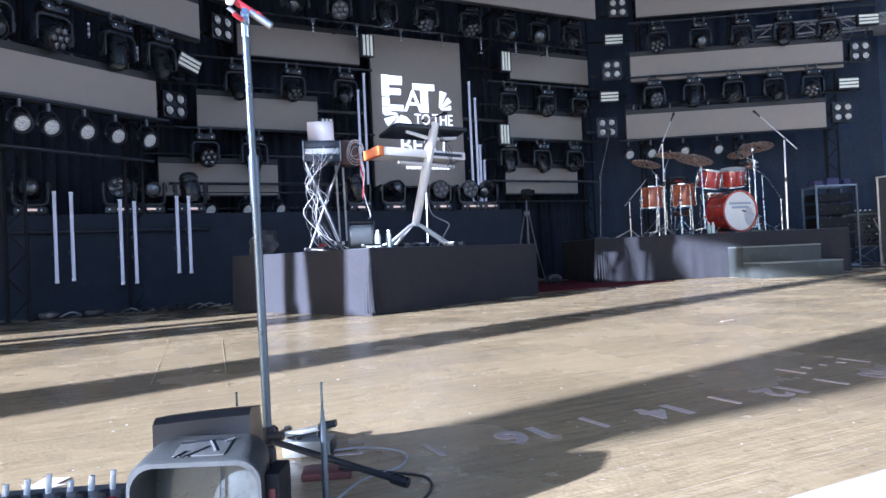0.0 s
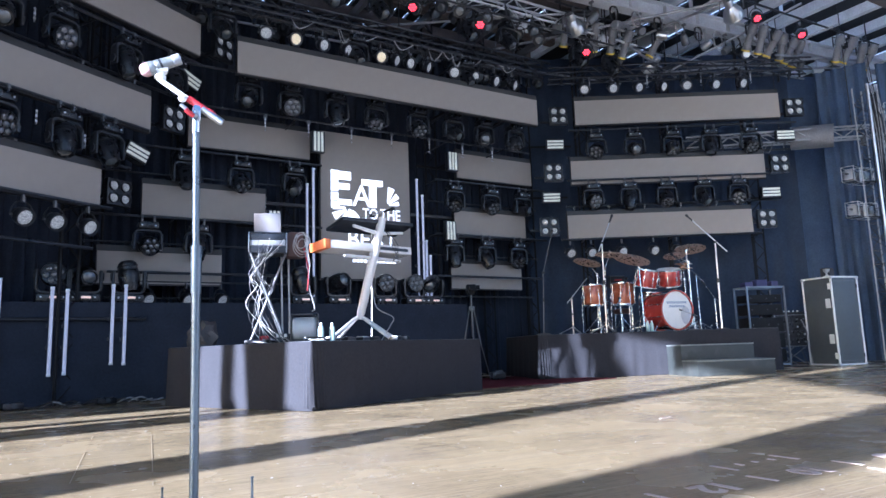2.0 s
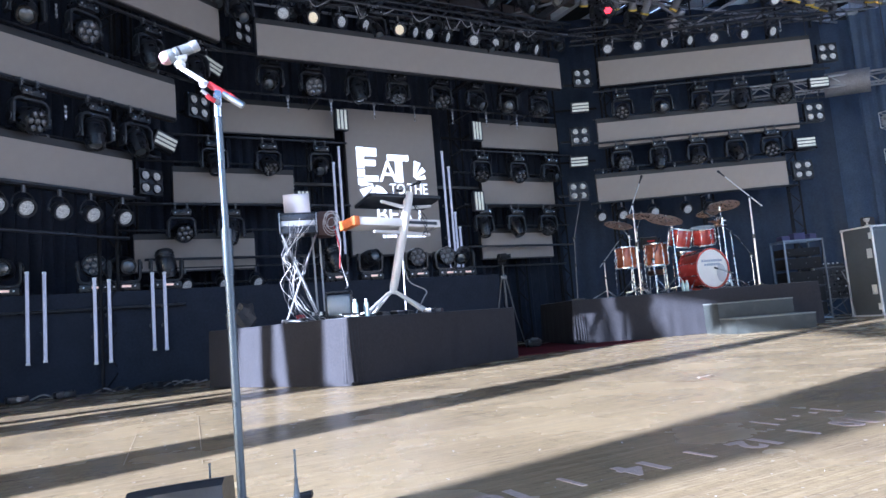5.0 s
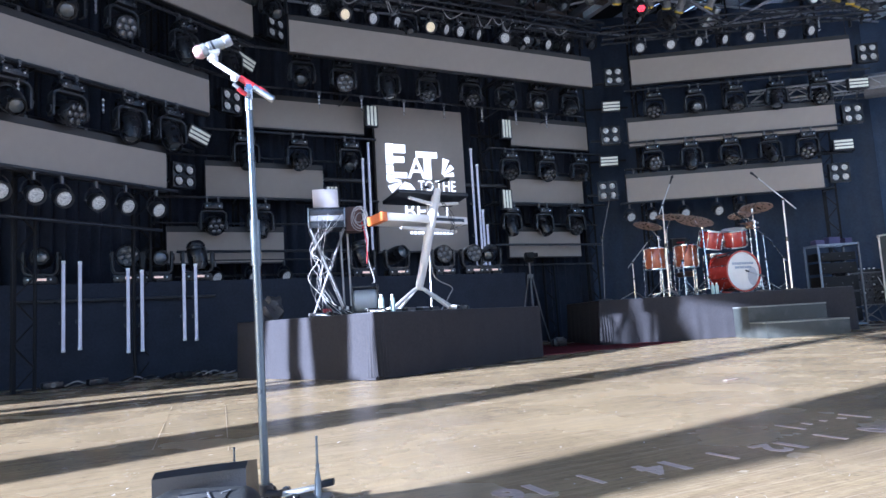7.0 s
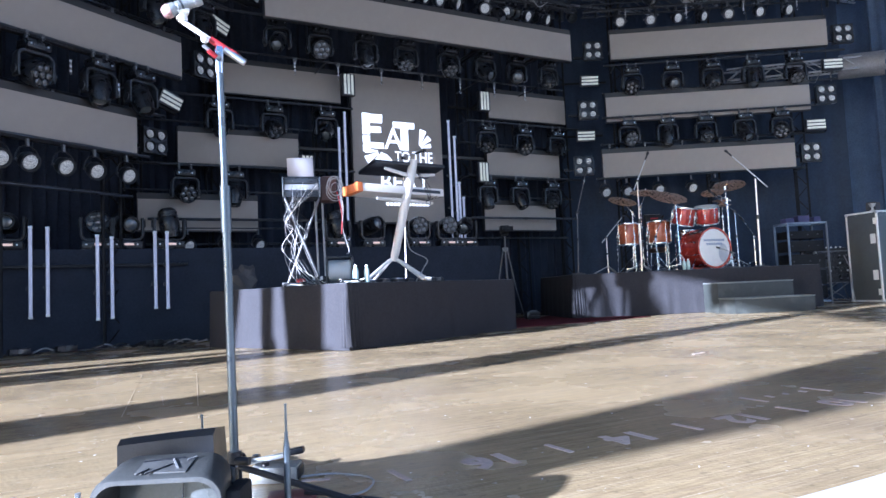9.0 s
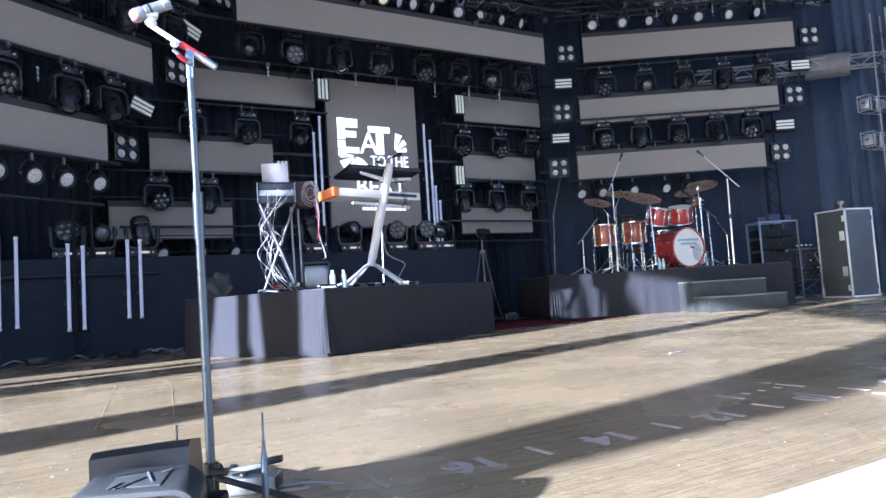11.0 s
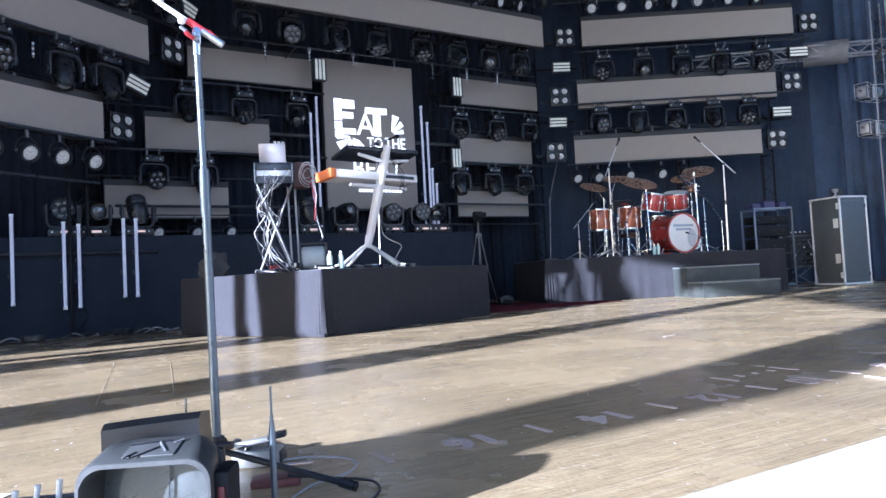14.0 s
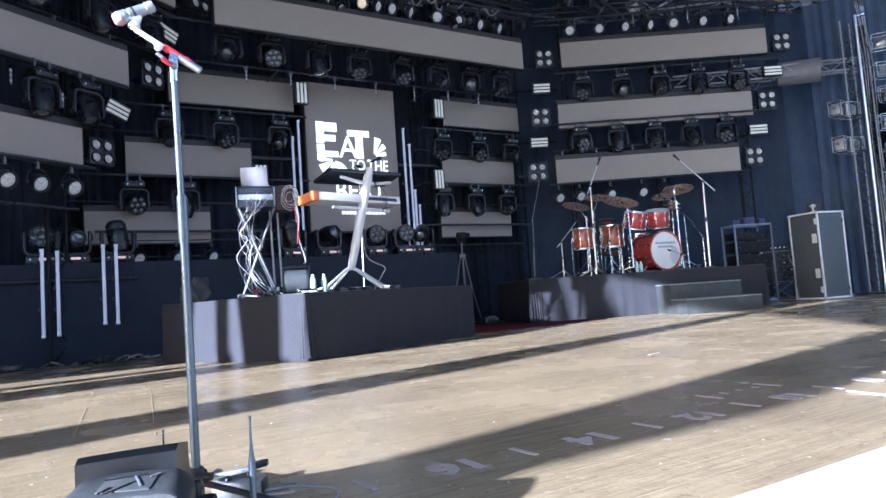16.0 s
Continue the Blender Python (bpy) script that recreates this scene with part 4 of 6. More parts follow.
# drum fan, bottles, pedals, power strip, bag
fan = thing("drum_fan", "grey drum-shaped stage fan on the riser", "fan", pose(2.83, 8.05, KBZ, 0, 0, -22))
bm = boxes((-0.155, 0, 0.17, 0.02, 0.22, 0.34, None, 0.01), (0.155, 0, 0.17, 0.02, 0.22, 0.34, None, 0.01), (0, 0, 0.335, 0.33, 0.16, 0.02, None, 0.006), (0, 0, 0.012, 0.33, 0.24, 0.024, None, 0.006))
part("frame", bm, PLASTIC, fan)
bm = bmesh.new()
lathe(bm, [(0.0, -0.14), (0.12, -0.14), (0.135, -0.12), (0.135, 0.12), (0.12, 0.14), (0.0, 0.14)], 28, pose(0, -0.0, 0.17, 0, 90, 0))
part("drum", bm, mat("grey_fan_drum", (0.36, 0.41, 0.46), 0.45, 0, 0.1, 10), fan, "blue-grey rounded housing")


def bottle():
    ob = thing("water_bottle", "clear plastic water bottle on the riser", "bottle", group="water bottles")
    bm = bmesh.new()
    lathe(bm, [(0.0, 0.0), (0.03, 0.0), (0.033, 0.01), (0.031, 0.05), (0.033, 0.06), (0.033, 0.13), (0.028, 0.155), (0.014, 0.185), (0.0, 0.186)], 16)
    part("body", bm, WATER, ob)
    bm = bmesh.new()
    lathe(bm, [(0.0, 0.184), (0.016, 0.184), (0.016, 0.204), (0.0, 0.205)], 12)
    part("cap", bm, CAPW, ob)
    return ob


put_bottle = many(bottle)
put_bottle(pose(2.78, 7.36, KBZ))
put_bottle(pose(2.92, 7.38, KBZ))
ps = thing("power_strip", "black power strip with plugs on the riser", "power strip", pose(2.78, 8.55, KBZ, 0, 0, -10))
part("body", boxes((0, 0, 0.04, 0.34, 0.1, 0.08, None, 0.012)), PLASTIC, ps)
for i in range(6):
    part("plug", boxes((-0.13 + i * 0.05, -0.02, 0.1, 0.03, 0.035, 0.05, None, 0.006)), PLASTIC if i % 2 else CAPW, ps)
single("power_distributor", boxes((0, 0, 0.05, 0.1, 0.08, 0.1, None, 0.01)), REDBAND, "small red power box among the cables", "power box", pose(2.45, 8.45, KBZ))
for i, (x, y) in enumerate(((3.45, 8.2), (3.62, 8.15), (3.78, 8.2), (4.05, 8.12), (4.22, 8.2), (3.3, 8.3))):
    ob = thing("foot_pedal", "black foot pedal among cables below the keyboards", "pedal", pose(x, y, KBZ, 0, 0, 12 + 9 * i), group="foot pedals")
    part("body", boxes((0, 0, 0.025, 0.13, 0.2, 0.05, None, 0.012)), BLACK, ob)
    part("plate", boxes((0, -0.02, 0.056, 0.1, 0.13, 0.012, pose(0, 0, 0, 4, 0, 0), 0.004)), ALU if i % 2 else PLASTIC, ob)
bm = bmesh.new()
bmesh.ops.create_icosphere(bm, subdivisions=3, radius=0.19)
for v in bm.verts:
    v.co = Vector((v.co.x * 1.0, v.co.y * 0.8, max(v.co.z, -0.12))) + v.co * noise.noise(v.co * 9) * 0.5
single("cloth_bag", bm, FABRIC, "slumped dark cloth bag on the riser's back corner", "bag", pose(1.9, 9.2, KBZ + 0.12))
for i in range(3):
    cable([(4.1, 8.42, 2.3), (4.3, 8.4, 2.05 - 0.1 * i), (4.22, 8.38, 1.85), (4.3 + 0.1 * i, 8.4, 1.93)], CABLE_B, "thin cable looping below the keyboard", 0.004)
cable([(3.95, 8.5, 1.5), (3.98, 8.45, 1.2), (4.2, 8.4, 1.06), (4.15, 8.38, 0.95), (4.0, 8.35, KBZ + 0.01)], CABLE, "grey cable looping beside the column's foot", 0.008)

# ---- drum riser ----
def shell_mat(name, c):
    return mat(name, c, 0.22, 0.15, 0.18, 9, coat=0.6)


RED_SHELL, ORANGE_SHELL = shell_mat("red_sparkle_shell", (0.4, 0.045, 0.035)), shell_mat("orange_red_shell", (0.46, 0.13, 0.06))
BRONZE = mat("hammered_bronze", (0.66, 0.44, 0.32), 0.3, 0.85, 0.06, 14)
BLUEGREY = mat("faded_blue_print", (0.3, 0.36, 0.45), 0.6)
DRZ = 0.81


def at_drums(u, v, z, *rot):
    return DR @ pose(u, v, z, *rot)


def drum(name, label, m, r, h, shell, legs=0, head=DRUMHEAD):
    ob = thing(name, label, "drum", m)
    bm = bmesh.new()
    lathe(bm, [(r * 0.97, 0.03), (r, 0.04), (r, h - 0.04), (r * 0.97, h - 0.03)], 28)
    part("shell", bm, shell, ob)
    for z in (0.0, h):
        k = 1 if z else -1
        bm = bmesh.new()
        lathe(bm, [(r + 0.004, z - 0.02 * k - 0.012), (r + 0.016, z - 0.02 * k - 0.012), (r + 0.016, z - 0.02 * k + 0.014), (r + 0.004, z - 0.02 * k + 0.014), (r + 0.004, z - 0.02 * k - 0.012)], 28)
        part("hoop", bm, CHROME, ob)
        bm = bmesh.new()
        lathe(bm, [(r + 0.003, z - 0.022 * k), (r * 0.98, z - 0.012 * k), (0.0, z - 0.012 * k)], 28)
        part("head", bm, head, ob, "white drum head")
    for i in range(8):
        a = i * 45 + 10
        bm = boxes((r + 0.012, 0, h * 0.5, 0.018, 0.022, min(0.09, h * 0.3), pose(0, 0, 0, 0, 0, a), 0.005))
        rod(bm, pose(0, 0, 0, 0, 0, a) @ Vector((r + 0.016, 0, 0.03)), pose(0, 0, 0, 0, 0, a) @ Vector((r + 0.016, 0, h - 0.03)), 0.004, 6)
        part("lug", bm, CHROME, ob)
    for i in range(legs):
        a = radians(i * 120 + 40)
        bm = bmesh.new()
        x, y = (r + 0.03) * math.cos(a), (r + 0.03) * math.sin(a)
        rod(bm, (x, y, h * 0.55), (x * 1.02, y * 1.02, -(m.translation.z - DRZ)), 0.008, 8)
        part("leg", bm, CHROME, ob)
    return ob


drum("floor_tom", "orange-red floor tom on three chrome legs", at_drums(1.6, 1.3, 1.37), 0.2, 0.46, ORANGE_SHELL, 3)
drum("floor_tom", "orange-red floor tom on three chrome legs", at_drums(2.21, 1.2, 1.37), 0.22, 0.48, ORANGE_SHELL, 3)
drum("rack_tom", "red rack tom tilted above the bass drum", at_drums(2.49, 0.75, 1.69, 12, 8, 0), 0.21, 0.38, RED_SHELL)
drum("rack_tom", "red rack tom tilted above the bass drum", at_drums(3.0, 0.72, 1.71, 14, -6, 0), 0.22, 0.36, RED_SHELL)
drum("snare_drum", "shallow chrome snare drum on its stand", at_drums(2.86, 1.35, 1.5), 0.19, 0.15, CHROME, 3)

bass = thing("bass_drum", "red bass drum with a white printed front head", "drum", at_drums(3.0, 0.5, 1.22, 90, 0, 13))
R0 = 0.38
bm = bmesh.new()
lathe(bm, [(R0 - 0.01, -0.5), (R0 - 0.01, -0.03)], 40)
lathe(bm, [(R0 - 0.02, -0.03), (R0 - 0.02, -0.5)], 40)
part("shell", bm, RED_SHELL, bass)
for z in (0.0, -0.53):
    bm = bmesh.new()
    lathe(bm, [(R0 - 0.012, z - 0.025), (R0 + 0.018, z - 0.025), (R0 + 0.018, z + 0.025), (R0 - 0.012, z + 0.025), (R0 - 0.012, z - 0.025)], 40)
    part("hoop", bm, RED_SHELL, bass, "red wooden hoop")
    bm = bmesh.new()
    lathe(bm, [(R0 - 0.012, z - 0.008), (R0 - 0.02, z + 0.008), (0.0, z + 0.008)] if z == 0 else [(R0 - 0.012, z + 0.0), (0.0, z - 0.008)], 40)
    part("head", bm, DRUMHEAD, bass, "white drum head")
for i in range(10):
    bm = boxes((R0 + 0.008, 0, -0.1, 0.02, 0.03, 0.07, pose(0, 0, 0, 0, 0, i * 36 + 18), 0.006))
    rod(bm, pose(0, 0, 0, 0, 0, i * 36 + 18) @ Vector((R0 + 0.022, 0, -0.55)), pose(0, 0, 0, 0, 0, i * 36 + 18) @ Vector((R0 + 0.022, 0, 0.03)), 0.005, 6)
    part("lug", bm, CHROME, bass)
for k in (-1, 1):
    bm = bmesh.new()
    rod(bm, (k * R0 * 0.9, -0.2, -0.12), (k * (R0 + 0.2), -0.44, -0.02), 0.011, 8)
    part("spur", bm, CHROME, bass)
# unreadable print on the head: two lines of bars and a soft figure
for row, y, n, w in ((0, 0.15, 9, 0.045), (1, 0.075, 7, 0.045)):
    for i in range(n):
        part("print_mark", boxes(((i - (n - 1) / 2) * 0.055, y, 0.011, w, 0.045, 0.003)), BLUEGREY, bass)
bm = bmesh.new()
lathe(bm, [(0.15, 0.009), (0.14, 0.0115), (0.0, 0.0115)], 24, pose(0.2, -0.1, 0.0) @ Matrix.Diagonal((0.75, 1.2, 1, 1)))
part("print_mark", bm, mat("pale_grey_print", (0.5, 0.51, 0.53), 0.6), bass)


def cymbal(m, r, label):
    ob = thing("cymbal", label, "cymbal", m, group="cymbals of the drum kit")
    bm = bmesh.new()
    lathe(bm, [(0.006, 0.03), (0.03, 0.03), (0.05, 0.015), (0.07, 0.006), (r * 0.6, -0.008), (r, -0.03), (r, -0.034), (r * 0.6, -0.012), (0.05, 0.01), (0.006, 0.025)], 36)
    part("plate", bm, BRONZE, ob)
    bm = bmesh.new()
    lathe(bm, [(0.0, 0.075), (0.012, 0.07), (0.016, 0.05), (0.012, 0.035), (0.0, 0.035)], 10)
    part("wing_nut", bm, CHROME, ob)
    return ob


def cymbal_stand(foot, joint, tip, label="chrome cymbal stand with a boom arm"):
    ob = thing("cymbal_stand", label, "cymbal stand", group="cymbal stands")
    f, j, t = (DR @ Vector(p) for p in (foot, joint, tip))
    bm = bmesh.new()
    rod(bm, f + Vector((0, 0, 0.1)), f.lerp(j, 0.5), 0.017, 10)
    part("lower_tube", bm, CHROME, ob)
    bm = bmesh.new()
    rod(bm, f.lerp(j, 0.5), j, 0.013, 10)
    rod(bm, f.lerp(j, 0.48), f.lerp(j, 0.52), 0.024, 10)
    part("upper_tube", bm, CHROME, ob)
    bm = bmesh.new()
    rod(bm, j - (t - j) * 0.25, t, 0.01, 8)
    rod(bm, j - Vector((0, 0, 0.03)), j + Vector((0, 0, 0.03)), 0.025, 10)
    part("boom", bm, CHROME, ob)
    for a in (10, 130, 250):
        bm = bmesh.new()
        e = f + Vector((0.3 * math.cos(radians(a)), 0.3 * math.sin(radians(a)), 0.012))
        rod(bm, f + Vector((0, 0, 0.34)), e, 0.011, 8)
        rod(bm, f + Vector((0, 0, 0.12)), f.lerp(e, 0.55) + Vector((0, 0, 0.08)), 0.007, 6)
        part("leg", bm, CHROME, ob)


for c, r, tilt, foot, joint in (((1.56, 1.4, 2.33), 0.29, (26, 5), (1.75, 1.5, DRZ), (1.78, 1.45, 2.05)), ((2.24, 0.7, 2.29), 0.36, (27, 3), (2.3, 0.5, DRZ), (2.3, 0.55, 2.1)),
                                ((2.15, 1.6, 2.52), 0.32, (20, -3), (2.0, 1.55, DRZ), (2.02, 1.6, 2.2)), ((3.25, 0.9, 2.38), 0.22, (22, -16), (3.45, 0.75, DRZ), (3.5, 0.8, 2.2)),
                                ((3.72, 1.1, 2.55), 0.32, (22, -16), (3.62, 1.0, DRZ), (3.55, 0.95, 2.45))):
    cymbal(at_drums(*c, tilt[0], tilt[1], 0), r, "bronze cymbal tilted on its stand")
    cymbal_stand(foot, joint, (c[0], c[1], c[2] - 0.02))
for z in (2.16, 2.2):
    cymbal(at_drums(3.62, 1.25, z, 180 if z > 2.18 else 0, 0, 0), 0.18, "small bronze hi-hat cymbal on its stand")
cymbal_stand((3.62, 1.25, DRZ), (3.62, 1.25, 1.9), (3.62, 1.25, 2.3), "chrome hi-hat stand with splayed legs")
D3 = lambda u, v, z: DR @ Vector((u, v, z))
boom_stand("microphone_stand", D3(1.46, 0.35, DRZ), D3(1.48, 0.35, 2.55), D3(1.66, 0.35, 2.95), D3(1.4, 0.35, 2.38), "tall boom microphone stand over the drum kit", "tripod", True, 0.013)
boom_stand("microphone_stand", D3(3.81, 0.3, DRZ), D3(3.83, 0.3, 2.54), D3(3.45, 0.42, 3.0), D3(4.04, 0.25, 2.34), "tall boom microphone stand over the drum kit", "round", True, 0.015)
boom_stand("microphone_stand", D3(0.17, 0.2, DRZ), D3(0.22, 0.2, 1.97), D3(0.4, 0.2, 2.62), D3(0.2, 0.2, 1.9), "slim microphone stand at the drum riser's corner", "round", True, 0.009, CLAMP)
boom_stand("microphone_stand", D3(3.15, 0.12, DRZ), D3(3.15, 0.14, 1.1), D3(3.08, 0.42, 1.2), D3(3.17, 0.06, 1.08), "short microphone stand before the bass drum", "round", True, 0.01)
boom_stand("microphone_stand", D3(1.1, 1.2, DRZ), D3(1.1, 1.2, 1.55), D3(1.45, 1.2, 1.95), D3(1.0, 1.2, 1.45), "boom microphone stand beside the floor tom", "tripod", True, 0.01)
for a, b, c in (((1.95, 0.75, DRZ), (1.95, 0.78, 1.5), (2.15, 0.95, 1.8)), ((3.4, 0.35, DRZ), (3.4, 0.38, 1.9), (3.15, 0.6, 2.25)), ((2.7, 1.9, DRZ), (2.7, 1.9, 1.9), (2.85, 1.5, 2.1)), ((4.3, 1.3, DRZ), (4.3, 1.3, 1.5), (4.0, 1.1, 1.75))):
    boom_stand("microphone_stand", D3(*a), D3(*b), D3(*c), D3(*[2 * p - 0.5 * (p + q) for p, q in zip(b, c)]), "boom microphone stand close to the drums", "tripod", True, 0.009, CHROME)
holder = thing("tom_holder", "chrome tom holder on top of the bass drum", "drum hardware")
bm = bmesh.new()
tube(bm, [D3(2.95, 0.78, 1.66), D3(2.95, 0.8, 1.85), D3(2.75, 0.85, 1.95)], 0.016, 8)
part("arm", bm, CHROME, holder)
bm = bmesh.new()
tube(bm, [D3(2.95, 0.78, 1.66), D3(2.95, 0.8, 1.86), D3(3.02, 0.9, 1.92)], 0.016, 8)
part("arm", bm, CHROME, holder)
st = thing("drum_stool", "round brown drum stool behind the drums", "stool", at_drums(2.4, 1.75, DRZ))
bm = bmesh.new()
lathe(bm, [(0.0, 0.42), (0.16, 0.42), (0.18, 0.45), (0.18, 0.5), (0.15, 0.53), (0.0, 0.54)], 24)
part("seat", bm, BROWN, st)
for a in (0, 120, 240):
    bm = bmesh.new()
    rod(bm, (0, 0, 0.35), (0.25 * math.cos(radians(a)), 0.25 * math.sin(radians(a)), 0.012), 0.012, 8)
    part("leg", bm, CHROME, st)
bm = bmesh.new()
rod(bm, (0, 0, 0.1), (0, 0, 0.42), 0.016, 10)
part("post", bm, CHROME, st)
amp = thing("drum_module", "small black electronic module behind the toms", "sound module", at_drums(2.25, 1.6, 1.9, 10, 0, 0))
part("body", boxes((0, 0, 0, 0.34, 0.12, 0.26, None, 0.012)), BLACK, amp)
part("screen", boxes((0.02, -0.064, 0.05, 0.16, 0.008, 0.03)), REDBAND, amp, "dim red display")
bm = bmesh.new()
rod(bm, (0, 0.02, -1.08), (0, 0.02, -0.1), 0.014, 8)
part("post", bm, CHROME, amp)
for u in (2.18, 2.26):
    put_bottle(at_drums(u, 0.1, DRZ))

# steps beside the riser
STEP = mat("dark_green_grey_step", (0.034, 0.039, 0.037), 0.5, 0, 0.35, 7, 0.15, 60, dirt=(0.06, 0.064, 0.06))
EDGE = mat("worn_step_edge", (0.2, 0.21, 0.2), 0.6, 0, 0.3, 12)
steps = thing("riser_steps", "two worn dark steps against the drum riser", "steps", DR @ pose(2.45, -0.04, 0))
for h, y0, y1, x0, x1 in ((0.54, 0.0, 0.54, 0.0, 1.42), (0.265, 0.54, 1.08, 0.0, 1.45)):
    w = x1 - x0
    part("step_box", boxes((x0 + w / 2, -(y0 + y1) / 2, h / 2 - 0.01, w, y1 - y0 - 0.006, h - 0.02, None, 0.006)), STEP, steps)
    part("tread", boxes((x0 + w / 2, -(y0 + y1) / 2, h - 0.009, w + 0.012, y1 - y0 + 0.004, 0.022, None, 0.005)), EDGE, steps, "scuffed tread with pale worn edges")

# ---- beyond the drums: flight case, racks ----
CASE = mat("grey_case_laminate", (0.075, 0.088, 0.098), 0.42, 0, 0.15, 5, 0.1, 150)


PALE_ALU = mat("pale_aluminium_trim", (0.8, 0.81, 0.8), 0.38, 0.15, 0.1, 10)


def flight_case(m, sx, sy, h, label, panel=None, rim=0.034, trim=None):
    trim = trim or PALE_ALU
    ob = thing("flight_case", label, "flight case", m)
    part("body", boxes((0, 0, h / 2, sx, sy, h - 0.02, None, 0.004)), panel or CASE, ob)
    e = rim
    for x in (-sx / 2, sx / 2):
        for y in (-sy / 2, sy / 2):
            part("edge_trim", boxes((x, y, h / 2, e, e, h, None, 0.005)), trim, ob, "aluminium corner extrusion")
    for z in (e / 2, h - e / 2):
        for y in (-sy / 2, sy / 2):
            part("edge_trim", boxes((0, y, z, sx, e, e, None, 0.005)), trim, ob)
        for x in (-sx / 2, sx / 2):
            part("edge_trim", boxes((x, 0, z, e, sy, e, None, 0.005)), trim, ob)
    for x in (-sx / 2, sx / 2):
        for y in (-sy / 2, sy / 2):
            for z in (0.03, h - 0.03):
                bm = bmesh.new()
                bmesh.ops.create_uvsphere(bm, u_segments=10, v_segments=6, radius=0.038, matrix=Matrix.Translation((x, y, z)))
                part("corner_ball", bm, ALU, ob)
    return ob


fc = flight_case(pose(14.83, 8.45, 0, 0, 0, -11.6), 0.73, 0.72, 1.87, "tall grey flight case with aluminium edges on the deck")
for z in (0.55, 1.3):
    bm = boxes((-0.368, -0.24, z, 0.012, 0.12, 0.2, None, 0.004))
    tube(bm, [(-0.37, -0.24, z - 0.06), (-0.4, -0.24, z - 0.04), (-0.4, -0.24, z + 0.04), (-0.37, -0.24, z + 0.06)], 0.008, 6)
    part("handle", bm, PALE_ALU, fc, "recessed aluminium handle")
for z in (0.2, 1.66):
    part("latch", boxes((-0.37, -0.31, z, 0.02, 0.07, 0.13, None, 0.006)), PALE_ALU, fc)
    part("hinge", boxes((0.35, -0.365, z, 0.05, 0.02, 0.08, None, 0.005)), BLACK, fc)
part("inner_rim", boxes((0, -0.36, 0.1, 0.62, 0.012, 0.012), (0, -0.36, 1.77, 0.62, 0.012, 0.012), (-0.31, -0.36, 0.935, 0.012, 0.012, 1.66), (0.31, -0.36, 0.935, 0.012, 0.012, 1.66)), CLAMP, fc, "thin raised rim of the lid")
single("work_lamp", made((lathe, [(0.0, 0.0), (0.06, 0.0), (0.05, 0.02), (0.02, 0.03), (0.02, 0.08), (0.05, 0.1), (0.07, 0.16), (0.0, 0.17)], 14)), ALU, "small silver clamp lamp on the flight case", "lamp", pose(14.6, 8.35, 1.88))
single("canvas_pouch", boxes((0, 0, 0.11, 0.26, 0.2, 0.22, None, 0.03)), FABRIC, "dark cloth pouch lying on the flight case", "pouch", pose(14.98, 8.55, 1.88, 0, 0, 10))

# open rack frame with pale posts, and a rack case on a folding stand
PALE_BLUE = mat("pale_blue_grey_frame", (0.2, 0.25, 0.32), 0.4, 0.3, 0.15, 10)
rack = thing("equipment_rack", "open equipment rack with pale blue-grey posts", "equipment rack", pose(13.5, 9.25, 0, 0, 0, -24))
for x in (-0.42, 0.42):
    for y in (-0.25, 0.25):
        part("post", boxes((x, y, 0.86, 0.035, 0.035, 1.72, None, 0.005)), PALE_BLUE if x < 0 else CLAMP, rack)
for z in (0.06, 1.7):
    part("cross_rail", boxes((0, -0.25, z, 0.81, 0.03, 0.035), (0, 0.25, z, 0.81, 0.03, 0.035), (-0.42, 0, z, 0.03, 0.47, 0.035), (0.42, 0, z, 0.03, 0.47, 0.035)), PALE_BLUE, rack)
for k, (z, h) in enumerate(((0.25, 0.26), (0.56, 0.3), (0.9, 0.3), (1.22, 0.22), (1.46, 0.16))):
    u = part("rack_unit", boxes((0, 0.02, z, 0.78, 0.4, h, None, 0.006)), DARKSTEEL, rack)
    for x in (-0.3, 0.05, 0.26):
        part("knob", made((rod, (x, -0.18, z), (x, -0.2, z), 0.012, 8)), BLACK, u)
# violet boxes whose colour stands for blue and purple glints on the rack
VIOLET = mat("violet_glint", (0.05, 0.05, 0.13), 0.7, 0, 0.2, 10)
for x, y, w, h in ((13.2, 9.32, 0.2, 0.1), (13.48, 9.2, 0.26, 0.15), (13.78, 9.1, 0.16, 0.12)):
    single("glint_box", boxes((0, 0, h / 2, w, 0.2, h, None, 0.02)), VIOLET, "small violet box added for a glint on top of the rack", "pouch", pose(x, y, 1.718, 0, 0, -20), group="pouches on the rack")
folding = thing("folding_stand", "thin steel folding stand with crossed legs", "equipment stand", pose(14.42, 9.3, 0, 0, 0, -28))
for y in (-0.22, 0.22):
    for k in (-1, 1):
        part("leg", made((rod, (-0.3 * k, y + 0.015 * k, 0.012), (0.3 * k, y + 0.015 * k, 0.405), 0.012, 8)), CLAMP, folding)
small = flight_case(pose(14.42, 9.3, 0.41, 0, 0, -28), 0.78, 0.5, 0.7, "black rack case with pale edges on a folding stand", BLACK, 0.02, CLAMP)
for k in range(4):
    u = part("rack_unit", boxes((0, -0.252, 0.1 + k * 0.165, 0.7, 0.02, 0.14, None, 0.004)), PLASTIC, small)
    for x in (-0.28, -0.1, 0.12, 0.27):
        part("knob", made((rod, (x, -0.26, 0.1 + k * 0.165), (x, -0.28, 0.1 + k * 0.165), 0.02, 8)), ALU if (k + int(x * 10)) % 3 == 0 else CLAMP, u)
mixer = thing("mixing_desk", "small black mixing desk lying on the rack case", "mixing desk", pose(14.42, 9.3, 1.112, 0, 0, -28))
